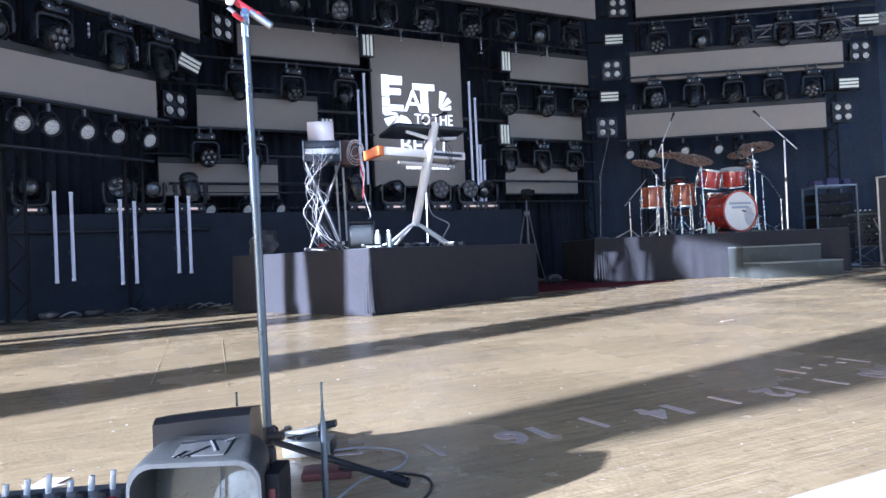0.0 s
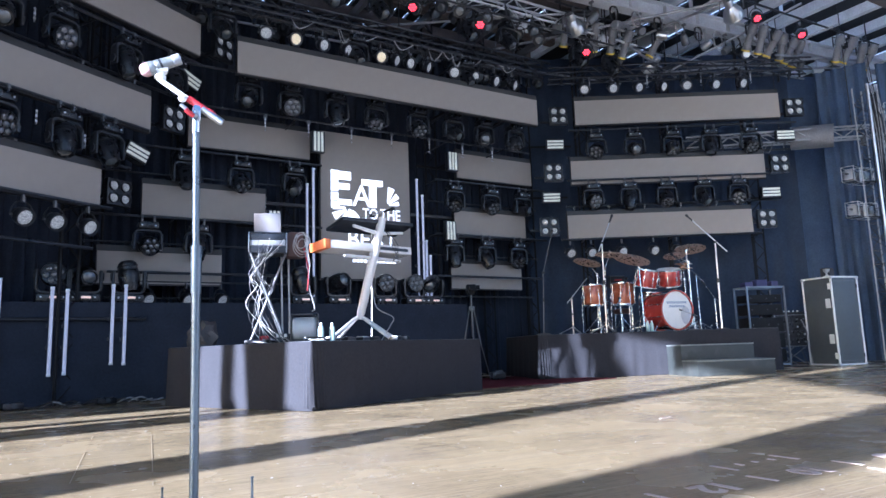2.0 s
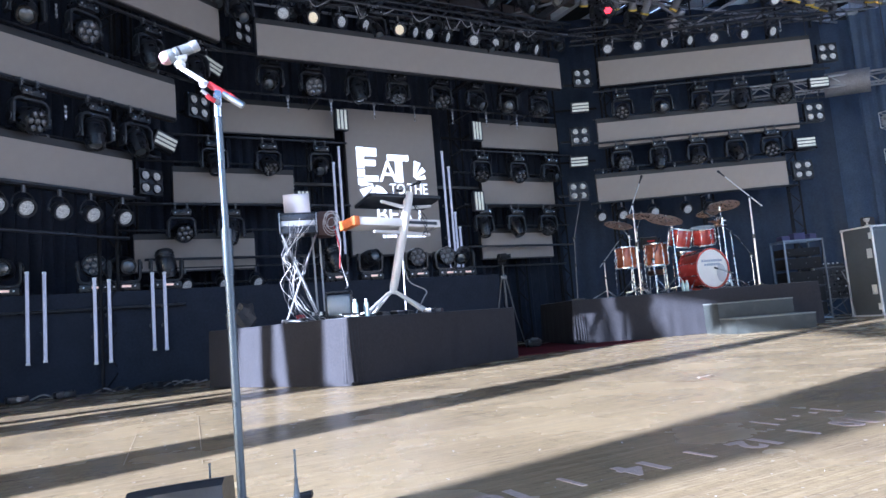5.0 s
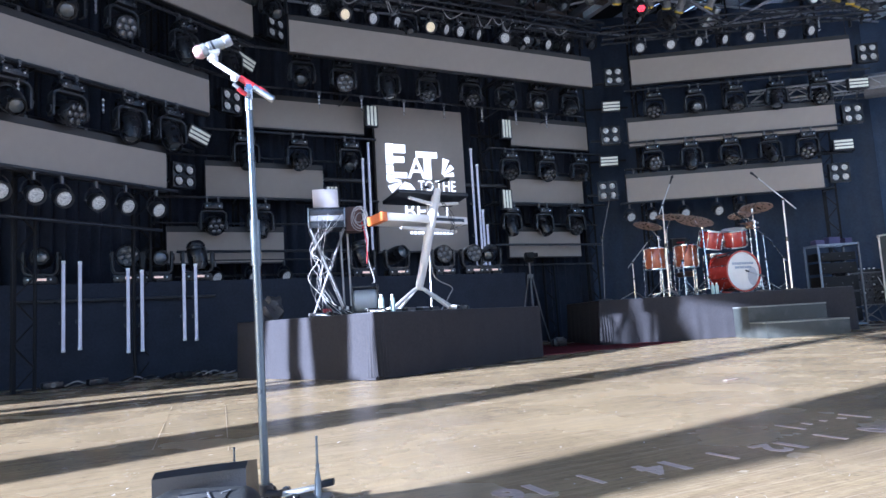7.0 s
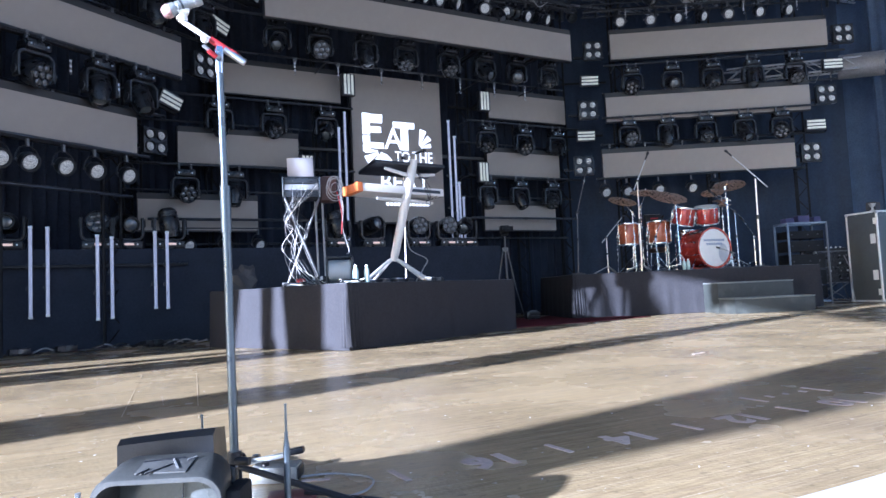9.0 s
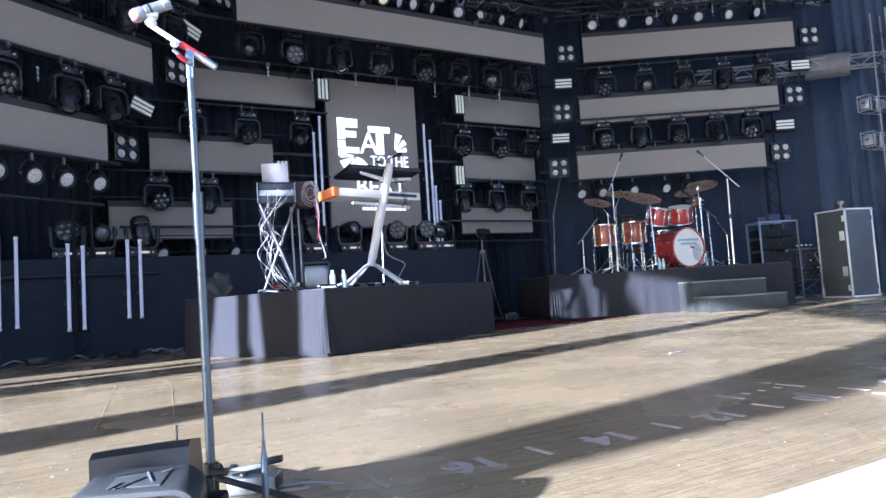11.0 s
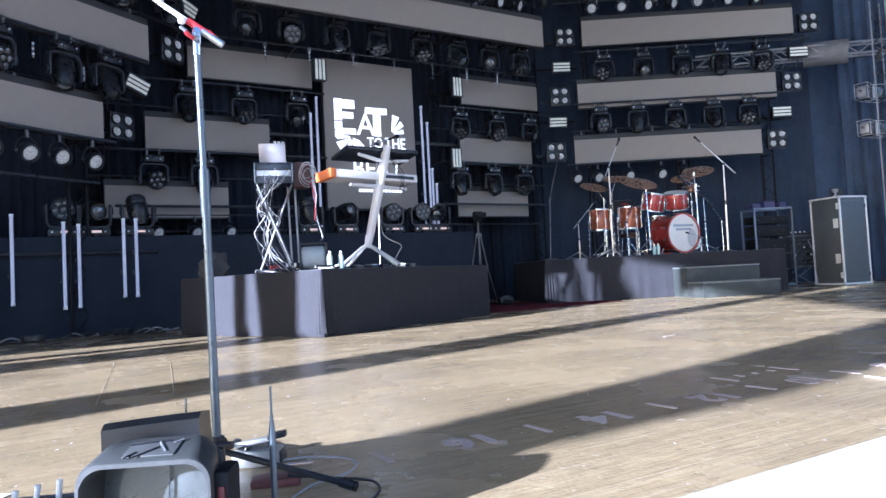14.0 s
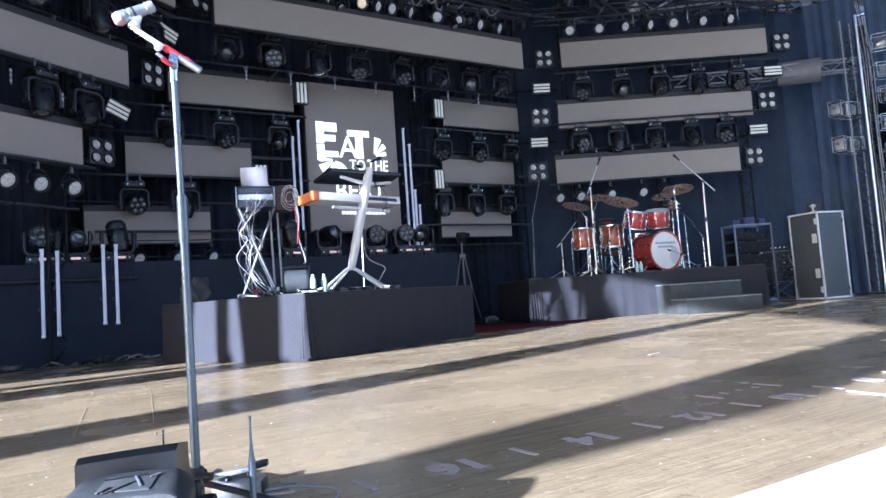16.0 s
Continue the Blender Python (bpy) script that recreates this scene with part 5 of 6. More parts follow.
part("body", boxes((0, 0, 0.03, 0.66, 0.4, 0.06, None, 0.01)), BLACK, mixer)
for k in range(6):
    part("knob", made((rod, (-0.25 + k * 0.1, -0.1, 0.06), (-0.25 + k * 0.1, -0.1, 0.09), 0.018, 8)), ALU, mixer)
for i in range(3):
    cable([(14.2 + 0.18 * i, 9.0 - 0.1 * i, 1.0), (14.22 + 0.18 * i, 8.9 - 0.1 * i, 0.7), (14.3 + 0.15 * i, 8.92 - 0.1 * i, 0.4), (14.3 + 0.2 * i, 8.8, 0.012)], CABLE if i % 2 else CABLE_B, "cable hanging from the rack case to the deck", 0.009)

# camera on a tripod between the risers
tp = thing("camera_tripod", "black video tripod with a small camera between the risers", "tripod", pose(7.08, 10.85, 0, 0, 0, -28) @ Matrix.Diagonal((1.06, 1.06, 1.08, 1)))
for a in (30, 150, 270):
    bm = bmesh.new()
    e = Vector((0.36 * math.cos(radians(a)), 0.36 * math.sin(radians(a)), 0.015))
    rod(bm, (0.04 * math.cos(radians(a)), 0.04 * math.sin(radians(a)), 1.25), e * 0.5 + Vector((0, 0, 0.6)), 0.013, 8)
    rod(bm, e * 0.5 + Vector((0, 0, 0.6)), e, 0.009, 8)
    part("leg", bm, CLAMP, tp)
bm = bmesh.new()
rod(bm, (0, 0, 0.75), (0, 0, 1.5), 0.014, 8)
box(bm, 0, 0, 1.25, 0.1, 0.1, 0.07, None, 0.01)
part("column", bm, CLAMP, tp)
bm = boxes((0, 0.02, 1.6, 0.16, 0.26, 0.13, None, 0.015), (0.12, 0, 1.62, 0.08, 0.02, 0.07, None, 0.004), (0, 0.0, 1.51, 0.12, 0.12, 0.04, None, 0.005))
rod(bm, (0, -0.1, 1.6), (0, -0.24, 1.6), 0.045, 12)
part("camera_body", bm, DARKSTEEL, tp)
bm = boxes((0, 0, 0.07, 0.26, 0.2, 0.14, None, 0.03), (0, -0.1, 0.12, 0.16, 0.05, 0.1, None, 0.02))
single("floor_light", bm, PLASTIC, "small black floor light beside the tripod", "stage light", pose(7.55, 10.75, 0.012, 0, 0, -20))

# ---- roof steel, hung spots, right side of the stage ----
PURLIN = mat("pale_grey_purlin_paint", (0.85, 0.86, 0.88), 0.5, 0.0, 0.2, 3)
WOODY = mat("brown_painted_beam", (0.15, 0.122, 0.11), 0.7, 0, 0.3, 3)
for i, x in enumerate((11.4, 12.5, 13.6, 14.75, 15.9, 17.1, 18.3, 19.5, 20.7, 21.9, 23.1)):
    bm = boxes((x, 8.0, 8.64, 0.16, 15.6, 0.02), (x, 8.0, 8.42, 0.16, 15.6, 0.02), (x - 0.07, 8.0, 8.53, 0.015, 15.6, 0.2))
    tagged(new("purlin", mesh("purlin", bm, PURLIN)), "pale grey steel purlin under the roof", "roof beam", kind="structure")
for y in (5.6, 7.4, 11.0, 12.6, 13.6, 14.6):
    bm = boxes((2.0 if y > 10.5 else 8.0, y, 8.3, 18.0 if y > 10.5 else 33, 0.2, 0.26, None, 0.01))
    tagged(new("roof_beam", mesh("roof_beam", bm, WOODY)), "dark brown beam under the roof deck", "roof beam", kind="structure")
for i in range(9):
    x = -2.0 + i * 1.55
    bm = boxes((x, 11.5, 8.05, 0.1, 7.5, 0.16, None, 0.005))
    tagged(new("roof_beam", mesh("roof_beam", bm, ROOFSTEEL)), "grey steel cross beam under the roof", "roof beam", kind="structure")
GIRDER = mat("pale_grey_girder_paint", (0.62, 0.63, 0.65), 0.5, 0.2, 0.2, 3)
bm = boxes((0, 0, 0.16, 14.5, 0.26, 0.03), (0, 0, -0.16, 14.5, 0.26, 0.03), (0, 0, 0, 14.5, 0.03, 0.3))
for k in range(15):
    box(bm, -7 + k, 0, 0, 0.02, 0.22, 0.29)
for k in range(5):
    box(bm, -6.5 + k * 3.2, 0, 0.6, 0.06, 0.06, 0.9)
tagged(new("roof_girder", mesh("roof_girder", bm, GIRDER)), "pale grey steel girder across the roof", "roof beam", kind="structure").matrix_world = pose(12.9, 9.75, 7.98, 0, 0, -4.4)

long_truss((9.0, 6.6, 8.0), (22.0, 6.2, 8.0), PURLIN, 0.34, "grey steel box truss across the roof")
long_truss((3.0, 10.9, 7.75), (12.0, 10.9, 7.75), GIRDER, 0.3)
long_truss((-3.0, 12.9, 7.6), (11.0, 12.9, 7.6), BLACK, 0.3)
for a, b in (((9.0, 12.5, 7.6), (13.5, 7.5, 7.9)), ((11.5, 12.6, 7.7), (12.6, 7.5, 7.8)), ((5.0, 13.6, 7.7), (9.5, 10.5, 7.7)), ((14.0, 10.6, 7.5), (19.5, 8.2, 7.4)), ((7.0, 13.4, 7.5), (13.0, 12.3, 7.4)), ((3.0, 13.4, 7.4), (8.0, 13.2, 7.4)), ((12.2, 12.0, 7.3), (16.5, 8.9, 7.45)), ((12.0, 11.5, 7.9), (17.5, 10.0, 7.5)), ((13.0, 11.6, 7.1), (14.6, 8.2, 8.1)), ((14.6, 10.8, 7.3), (16.2, 8.4, 8.0)), ((11.0, 11.2, 8.2), (13.6, 11.0, 7.2)), ((15.0, 9.2, 7.35), (19.0, 9.0, 7.9)), ((10.0, 11.9, 8.0), (12.0, 10.0, 7.9))):
    bm = bmesh.new()
    rod(bm, a, b, 0.03, 8)
    single("lighting_pipe", bm, STEEL, "grey steel pipe under the roof", "pipe", group="pipes under the roof")


def profile_spot():
    """Long barrel spot, hung from its clamp at the origin."""
    ob = thing("profile_spot", "black long-barrelled profile spot with yellow tape", "stage light", group="profile spots under the roof")
    R = pose(0, 0, -0.22, 35, 0, 0)
    bm = bmesh.new()
    lathe(bm, [(0.0, 0.28), (0.09, 0.26), (0.11, 0.15), (0.11, 0.02), (0.085, 0.0), (0.08, -0.3), (0.095, -0.31), (0.095, -0.38), (0.085, -0.38), (0.08, -0.34)], 14, R)
    part("barrel", bm, ROOFSTEEL, ob)
    bm = bmesh.new()
    lathe(bm, [(0.097, -0.35), (0.099, -0.35), (0.099, -0.39), (0.097, -0.39), (0.097, -0.35)], 14, R)
    part("tape_band", bm, mat("yellow_tape", (0.7, 0.5, 0.06), 0.6), ob, "yellow tape")
    bm = bmesh.new()
    lathe(bm, [(0.08, -0.345), (0.04, -0.355), (0.0, -0.36)], 14, R)
    part("lens", bm, LENS, ob)
    part("yoke", boxes((-0.13, 0, -0.12, 0.012, 0.04, 0.26), (0.13, 0, -0.12, 0.012, 0.04, 0.26), (0, 0, 0.0, 0.27, 0.04, 0.012), (0, 0, 0.06, 0.04, 0.06, 0.12)), BLACK, ob)
    return ob


put_profile = many(profile_spot)
pr = random.Random(7)
for x, y in ((14.0, 9.12), (14.38, 9.1), (14.85, 9.1), (15.19, 9.11), (15.61, 9.15), (15.94, 9.18), (16.56, 8.52), (16.93, 8.45), (17.57, 8.51), (17.85, 8.45), (10.71, 10.8), (11.15, 10.71), (11.66, 10.75), (12.3, 10.4), (9.9, 10.9)):
    put_profile(pose(x, y, 7.84, 0, 0, pr.uniform(-35, 35)))
for a, b in (((13.7, 9.11, 7.98), (16.3, 9.19, 7.98)), ((13.0, 8.58, 7.98), (18.3, 8.44, 7.98)), ((9.4, 10.85, 7.98), (12.6, 10.45, 7.98)), ((4.0, 11.64, 7.98), (12.5, 11.76, 7.98))):
    up9 = Vector((0, 0, 1.03))
    pipe(a, b, 0.025, "black pipe hung under the roof with lights", [(Vector(a).lerp(Vector(b), k), Vector(a).lerp(Vector(b), k) + up9) for k in (0.1, 0.9)])
put_par_dark = many(par_light, LENS, 40.0)
for i in range(46):
    if i % 2:
        put_par_dark(pose(pr.uniform(3.2, 11.8), 10.9 + pr.choice((-0.15, 0.15)), 7.49, 0, 0, pr.uniform(-70, 70)))
    else:
        put_par_dark(pose(pr.uniform(-2, 10.8), 12.9 + pr.choice((-0.15, 0.15)), 7.34, 0, 0, pr.uniform(-70, 70)))
RED_SPOT = many(par_light, RED_LED, 55.0)
pipe((4.9, 10.55, 7.31), (11.0, 10.55, 7.31), 0.024, "grey pipe hung below the roof truss", [((x, 10.55, 7.31), (x, 10.55, 9.01)) for x in (5.2, 8.0, 10.8)])
for x, y, z in ((5.83, 10.55, 7.23), (7.35, 10.55, 7.23), (10.16, 10.55, 7.23), (13.42, 8.57, 7.872), (15.13, 8.6, 7.872)):
    RED_SPOT(pose(x, y, z, 0, 0, -35))


def scoop():
    """A long silver reflector lamp hung by its yoke from the origin."""
    ob = thing("scoop_light", "large silver reflector lamp hung under the roof", "stage light", group="silver lamps under the roof")
    R = Matrix.Translation((0, 0, -0.34)) @ pose(0, 0, 0, 62, 0, 0)
    bm = bmesh.new()
    lathe(bm, [(0.0, 0.3), (0.07, 0.3), (0.09, 0.26), (0.09, 0.14), (0.13, 0.1), (0.19, -0.02), (0.21, -0.14), (0.222, -0.15), (0.222, -0.17), (0.205, -0.17), (0.17, -0.02), (0.1, 0.08), (0.0, 0.1)], 22, R)
    part("reflector", bm, ALU, ob, "silver bell-shaped reflector")
    bm = bmesh.new()
    chain(bm, [(-0.24, 0, -0.34), (-0.24, 0, -0.08), (-0.16, 0, -0.02), (0.16, 0, -0.02), (0.24, 0, -0.08), (0.24, 0, -0.34)], 0.014, 8)
    part("yoke", bm, CLAMP, ob)
    part("clamp", boxes((0, 0, 0.03, 0.05, 0.07, 0.12, None, 0.01)), CLAMP, ob)
    return ob


put_scoop = many(scoop)
for x, y, a in ((9.78, 10.47, -60), (12.40, 8.46, -70), (17.84, 7.60, 20), (13.04, 11.28, 0)):
    put_scoop(pose(x, y, 7.84, 0, 0, a))
    pipe((x - 0.5, y, 7.92), (x + 0.5, y, 7.92), 0.024, "short pipe under the roof carrying a lamp", [((x + k, y, 7.92), (x + k, y, 9.01)) for k in (-0.45, 0.45)])
for i in range(9):
    head_at(pose(2.6 + i * 0.85, 11.65, 6.73), False, 50, "spot", 20) if i % 3 == 0 else head_at(pose(3.4 + i, 11.05, 7.49), False, 50, "spot", 20)

# loose fixtures and short drop pipes along the roof pipes
for i in range(1, 26, 2):
    x = 9.5 + i * 0.33
    y = 10.0 - (x - 12.9) * 0.077
    bm = bmesh.new()
    rod(bm, (0, 0, 0), (0, 0, -0.34), 0.017, 8)
    box(bm, 0, 0, -0.02, 0.07, 0.1, 0.09, None, 0.01)
    lathe(bm, [(0.0, 0.16), (0.06, 0.15), (0.085, 0.08), (0.095, -0.08), (0.08, -0.1)], 12, pose(0, 0, -0.42, 40 + 12 * (i % 4), 0, 33 * i))
    single("drop_light", bm, CLAMP if i % 4 == 1 else ALU, "short lamp on a drop pipe below the girder", "stage light", pose(x, y - 0.28, 7.83), group="lamps below the girder")

# cable swags, loose coils and junction boxes among the roof steel
rf = random.Random(21)
for i in range(26):
    x, y = rf.uniform(3.2, 10.6), rf.choice((10.75, 11.05))
    w, dz = rf.uniform(0.4, 1.2), rf.uniform(0.12, 0.35)
    cable([(x, y, 7.6), (x + w * 0.3, y + 0.05, 7.6 - dz), (x + w * 0.65, y - 0.05, 7.6 - dz * 0.9), (x + w, y, 7.6)], (CABLE_B, CABLE, CABLE_B)[i % 3], "cable swag hung among the roof steel", 0.014)
for i in range(9):
    x, a = 10.4 + i * 0.62, rf.uniform(0.1, 0.17)
    y = 9.67 - (x - 12.9) * 0.077
    cable([(x + a * math.cos(k * 0.8), y + 0.02 * (k % 3), 7.81 - a * 1.4 + a * 1.4 * math.sin(k * 0.8)) for k in range(15)], CABLE if i % 2 else CABLE_B, "coiled cable hung from the girder", 0.012, 3)
for i in range(12):
    x = 3.4 + i * 0.68
    bj = boxes((0, 0, -0.1, 0.2, 0.14, 0.16, None, 0.012), (0, 0, 0.0, 0.05, 0.06, 0.08))
    single("junction_box", bj, (CLAMP, BLACK, PURLIN)[i % 3], "small steel junction box below the roof truss", "junction box", pose(x, 10.74 if i % 2 else 11.06, 7.56, 0, 0, 17 * i), group="junction boxes under the roof")

# safety chains and cable loops along the strips
for i in range(22):
    x = pr.uniform(2.5, 9.2)
    w = pr.uniform(0.15, 0.5)
    cable([(x, 11.65, 6.83), (x + w * 0.3, 11.6, 6.8 - pr.uniform(0.1, 0.3)), (x + w, 11.65, 6.83)], CABLE_B if i % 2 else CABLE, "cable looping under the roof truss", 0.012)
for s, z in ((-0.4, 5.2), (-2.0, 5.3), (-3.0, 3.9), (-1.9, 3.9), (-1.2, 3.75)):
    m = on_wing(False, s, z, 0.15)
    bm = bmesh.new()
    for k in range(6):
        lathe(bm, [(0.012, -0.004), (0.02, -0.004), (0.02, 0.004), (0.012, 0.004), (0.012, -0.004)], 8, pose(0, 0, -k * 0.034, 90, 0, 90 * (k % 2)))
    single("safety_chain", bm, ALU, "short bright safety chain below the pipe", "chain", m, group="safety chains")

def hook_chain():
    ob = thing("safety_chain", "short bright safety chain with a hook below the pipe", "chain", group="safety chains")
    bm = bmesh.new()
    for k in range(6):
        lathe(bm, [(0.012, -0.004), (0.02, -0.004), (0.02, 0.004), (0.012, 0.004), (0.012, -0.004)], 8, pose(0, 0, -0.03 - k * 0.034, 90, 0, 90 * (k % 2)))
    part("links", bm, ALU, ob)
    part("clamp", boxes((0, 0, 0, 0.045, 0.07, 0.07, None, 0.008)), CLAMP, ob)
    part("hook", made((tube, [(0, 0, -0.23), (0.025, 0, -0.26), (0, 0, -0.29), (-0.025, 0, -0.265)], 0.007, 6)), CHROME, ob)
    return ob


put_chain = many(hook_chain)
for x in (3.55, 4.4, 5.3, 6.2, 7.1, 7.95, 8.75):
    put_chain(pose(x, 12.3, 5.07, 0, 0, 20 * x))
for x, z in ((1.9, 3.96), (2.75, 3.96), (3.8, 3.96), (2.05, 2.67), (2.9, 2.67), (8.5, 3.95), (9.5, 3.95), (8.4, 2.72), (9.25, 2.72)):
    put_chain(pose(x, 13.15, z - 0.29, 0, 0, 40 * x))
for right, z, ss in ((True, 5.69, (0.05, 0.9, 1.8, 2.7, 3.6)), (True, 4.46, (-0.1, 0.72, 1.58, 2.45, 3.3)), (False, 5.6, (-3.7, -2.8, -1.0, -0.1)), (False, 4.14, (-3.5, -2.7, -1.9, -1.1))):
    for q in ss:
        put_chain(on_wing(right, q, z - 0.58, -0.3))
for q in (0.4, 1.8, 3.1, 4.3):
    put_chain(on_wing(True, q, 7.02, -0.02))

# drape leg, border and light tower on the right side
def drape(name, a, b, z0, z1, label, folds=0.06, per=0.22, material=None):
    a, b = Vector((*a, 0)), Vector((*b, 0))
    d = b - a
    L = d.length
    d.normalize()
    nrm = Vector((d.y, -d.x, 0))
    n = max(6, int(L / 0.045))
    bm = bmesh.new()
    cols = []
    for i in range(n + 1):
        s = L * i / n
        o = folds * (math.sin(2 * math.pi * s / per + 1.3 * noise.noise((s * 1.7, 2.2, a.x))) + 0.5 * noise.noise((s * 3, a.y, 0)))
        p = a + d * s
        cols.append([bm.verts.new(p + nrm * o * (0.7 + 0.3 * (1 - t)) + Vector((0, 0, z0 + (z1 - z0) * t))) for t in (0, 0.25, 0.5, 0.75, 1)])
    for p, q in zip(cols, cols[1:]):
        for k in range(4):
            bm.faces.new((p[k], q[k], q[k + 1], p[k + 1]))
    return single(name, bm, material or CLOTH, label, "drape", kind="structure", smooth=60)


# black drapes: blue haze is mixed into both colours
HAZE_BLACK = mat("hazed_black_drape", (0.046, 0.062, 0.096), 0.95, 0, 0.2, 2, 0.3, 200, spec=0.15)
LEG = mat("hazed_black_velour", (0.07, 0.102, 0.165), 0.9, 0, 0.25, 3, 0.3, 200, spec=0.2)
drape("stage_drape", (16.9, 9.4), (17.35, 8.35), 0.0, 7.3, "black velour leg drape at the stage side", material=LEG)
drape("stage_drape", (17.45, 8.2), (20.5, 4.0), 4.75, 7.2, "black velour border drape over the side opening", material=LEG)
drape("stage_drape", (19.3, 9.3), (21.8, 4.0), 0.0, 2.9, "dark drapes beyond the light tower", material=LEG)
drape("stage_drape", (0.4, 13.75), (10.8, 13.75), 0.0, 8.2, "black backdrop drape behind the led strips")
drape("stage_drape", (10.8, 13.75), (17.0, 10.2), 0.0, 8.2, "black drape behind the drum riser, blue haze in its colour", 0.025, 0.5, HAZE_BLACK)
drape("stage_drape", (17.0, 10.4), (19.0, 9.3), 0.0, 7.6, "black drape beyond the flight case, blue haze in its colour", 0.025, 0.5, LEG)
drape("stage_drape", (-5.0, 9.2), (0.4, 13.75), 0.0, 8.2, "black backdrop drape behind the side strips")

tw = thing("light_tower", "aluminium truss tower hung with floodlights at the stage side", "truss", pose(16.3, 7.9, 0))
for i, (dx, dy) in enumerate(((-0.2, -0.12), (0.2, -0.12), (-0.2, 0.22), (0.2, 0.22))):
    bm = bmesh.new()
    rod(bm, (dx, dy, 0), (dx, dy, 6.3), 0.034 if i == 0 else 0.017, 10)
    part("chord", bm, ALU if i == 0 else STEEL, tw)
bm = bmesh.new()
for i in range(20):
    z = i * 0.31
    for (x0, y0), (x1, y1) in (((-0.2, -0.12), (0.2, -0.12)), ((-0.2, 0.22), (0.2, 0.22)), ((-0.2, -0.12), (-0.2, 0.22)), ((0.2, -0.12), (0.2, 0.22))):
        if i % 2:
            x0, y0, x1, y1 = x1, y1, x0, y0
        rod(bm, (x0, y0, z), (x1, y1, z + 0.31), 0.008, 5)
        rod(bm, (x0, y0, z), (x1, y1, z), 0.007, 5)
part("lacing", bm, BLACK, tw)
part("base_plate", boxes((0, 0.05, 0.02, 0.8, 0.8, 0.04, None, 0.006)), BLACK, tw)


def flood():
    ob = thing("flood_light", "silver-grey floodlight in a wire bracket on the truss tower", "stage light", group="floodlights on the tower")
    bm = boxes((0, 0.05, 0, 0.2, 0.2, 0.24, None, 0.04))
    for k in range(4):
        box(bm, 0, 0.16, -0.08 + k * 0.055, 0.17, 0.04, 0.012)
    part("housing", bm, STEEL, ob)
    part("front_glass", boxes((0, -0.06, 0, 0.17, 0.014, 0.19, None, 0.005)), LENS_CELL, ob, "pale front glass")
    bm = bmesh.new()
    for z in (-0.17, 0.17):
        chain(bm, [(-0.17, -0.1, z), (0.17, -0.1, z), (0.17, 0.16, z), (-0.17, 0.16, z), (-0.17, -0.1, z)], 0.008, 6)
    for x in (-0.17, 0.17):
        for y in (-0.1, 0.16):
            rod(bm, (x, y, -0.17), (x, y, 0.17), 0.008, 6)
    part("wire_frame", bm, ALU, ob, "bright wire frame")
    part("arm", boxes((-0.2, 0.04, 0.0, 0.1, 0.04, 0.04, None, 0.004), (0.12, 0.04, 0.0, 0.09, 0.03, 0.03)), CLAMP, ob)
    return ob


put_flood = many(flood)
for i, z in enumerate((5.78, 5.1, 4.57, 3.9, 3.24, 2.58, 1.95, 1.29)):
    put_flood(pose((16.95, 16.92, 17.02, 16.9, 17.03, 16.88, 17.22, 17.08)[i], 7.7, z, 0, 0, (-60, -40, -75, -50)[i % 4]))
    pipe((16.45, 7.8, z), ((16.95, 16.92, 17.02, 16.9, 17.03, 16.88, 17.22, 17.08)[i], 7.72, z), 0.014, "short arm from the tower to a floodlight")
for z in (4.23, 3.41):
    put_flood(pose(16.05, 8.25, z, 0, 0, 10) @ pose(-0.22, 0, 0))
    put_flood(pose(16.05, 8.25, z, 0, 0, -20) @ pose(0.22, 0, 0))
    pipe((15.7, 8.4, z - 0.15), (16.4, 7.95, z - 0.15), 0.022)
for i in range(7):
    x, y = 16.1 + 0.07 * (i % 4), 7.7 + 0.06 * (i % 3)
    cable([(x, y, 6.9 - 0.2 * i), (x + 0.05, y - 0.06, 5.2), (x - 0.05 + 0.03 * i, y - 0.03, 3.4), (x + 0.06, y - 0.07, 1.6), (x, y - 0.05, 0.06)], CABLE if i % 2 else CABLE_B, "cable run down the light tower", 0.011)
duct = bmesh.new()
rod(duct, (15.75, 9.5, 5.44), (16.2, 8.7, 5.36), 0.28, 20)
single("air_duct", duct, ROOFSTEEL, "short round grey duct behind the strips", "duct")
long_truss((13.6, 10.9, 5.42), (17.0, 8.2, 5.42), STEEL, 0.26, "grey truss behind the side strips")

# ---- front of the stage: singer's stand, monitor, boxes, marks ----
POLE = mat("blue_grey_stand_tube", (0.13, 0.16, 0.19), 0.33, 0.6, 0.15, 12)
ms = thing("microphone_stand", "steel vocal microphone stand with a short red-wrapped boom", "microphone stand")
J = Vector((0.443, 2.158, 1.335))
bm = bmesh.new()
rod(bm, (0.46, 2.16, 0.06), (0.452, 2.16, 0.86), 0.0128, 16)
part("lower_tube", bm, POLE, ms)
bm = bmesh.new()
rod(bm, (0.452, 2.16, 0.8), J, 0.0102, 16)
part("upper_tube", bm, POLE, ms)
bm = bmesh.new()
rod(bm, (0.4525, 2.16, 0.79), (0.4512, 2.16, 0.93), 0.0158, 16)
part("clutch", bm, POLE, ms, "grey twist clutch")
bm = bmesh.new()
rod(bm, J + Vector((0, 0, -0.06)), J + Vector((0, 0, -0.02)), 0.0125, 12)
for k in (-1, 1):
    box(bm, J.x, J.y + 0.011 * k, J.z - 0.002, 0.02, 0.005, 0.05, None, 0.002)
rod(bm, J + Vector((0, -0.022, 0.008)), J + Vector((0, 0.022, 0.008)), 0.009, 10)
part("boom_joint", bm, CHROME, ms, "chrome forked joint")
bm = bmesh.new()
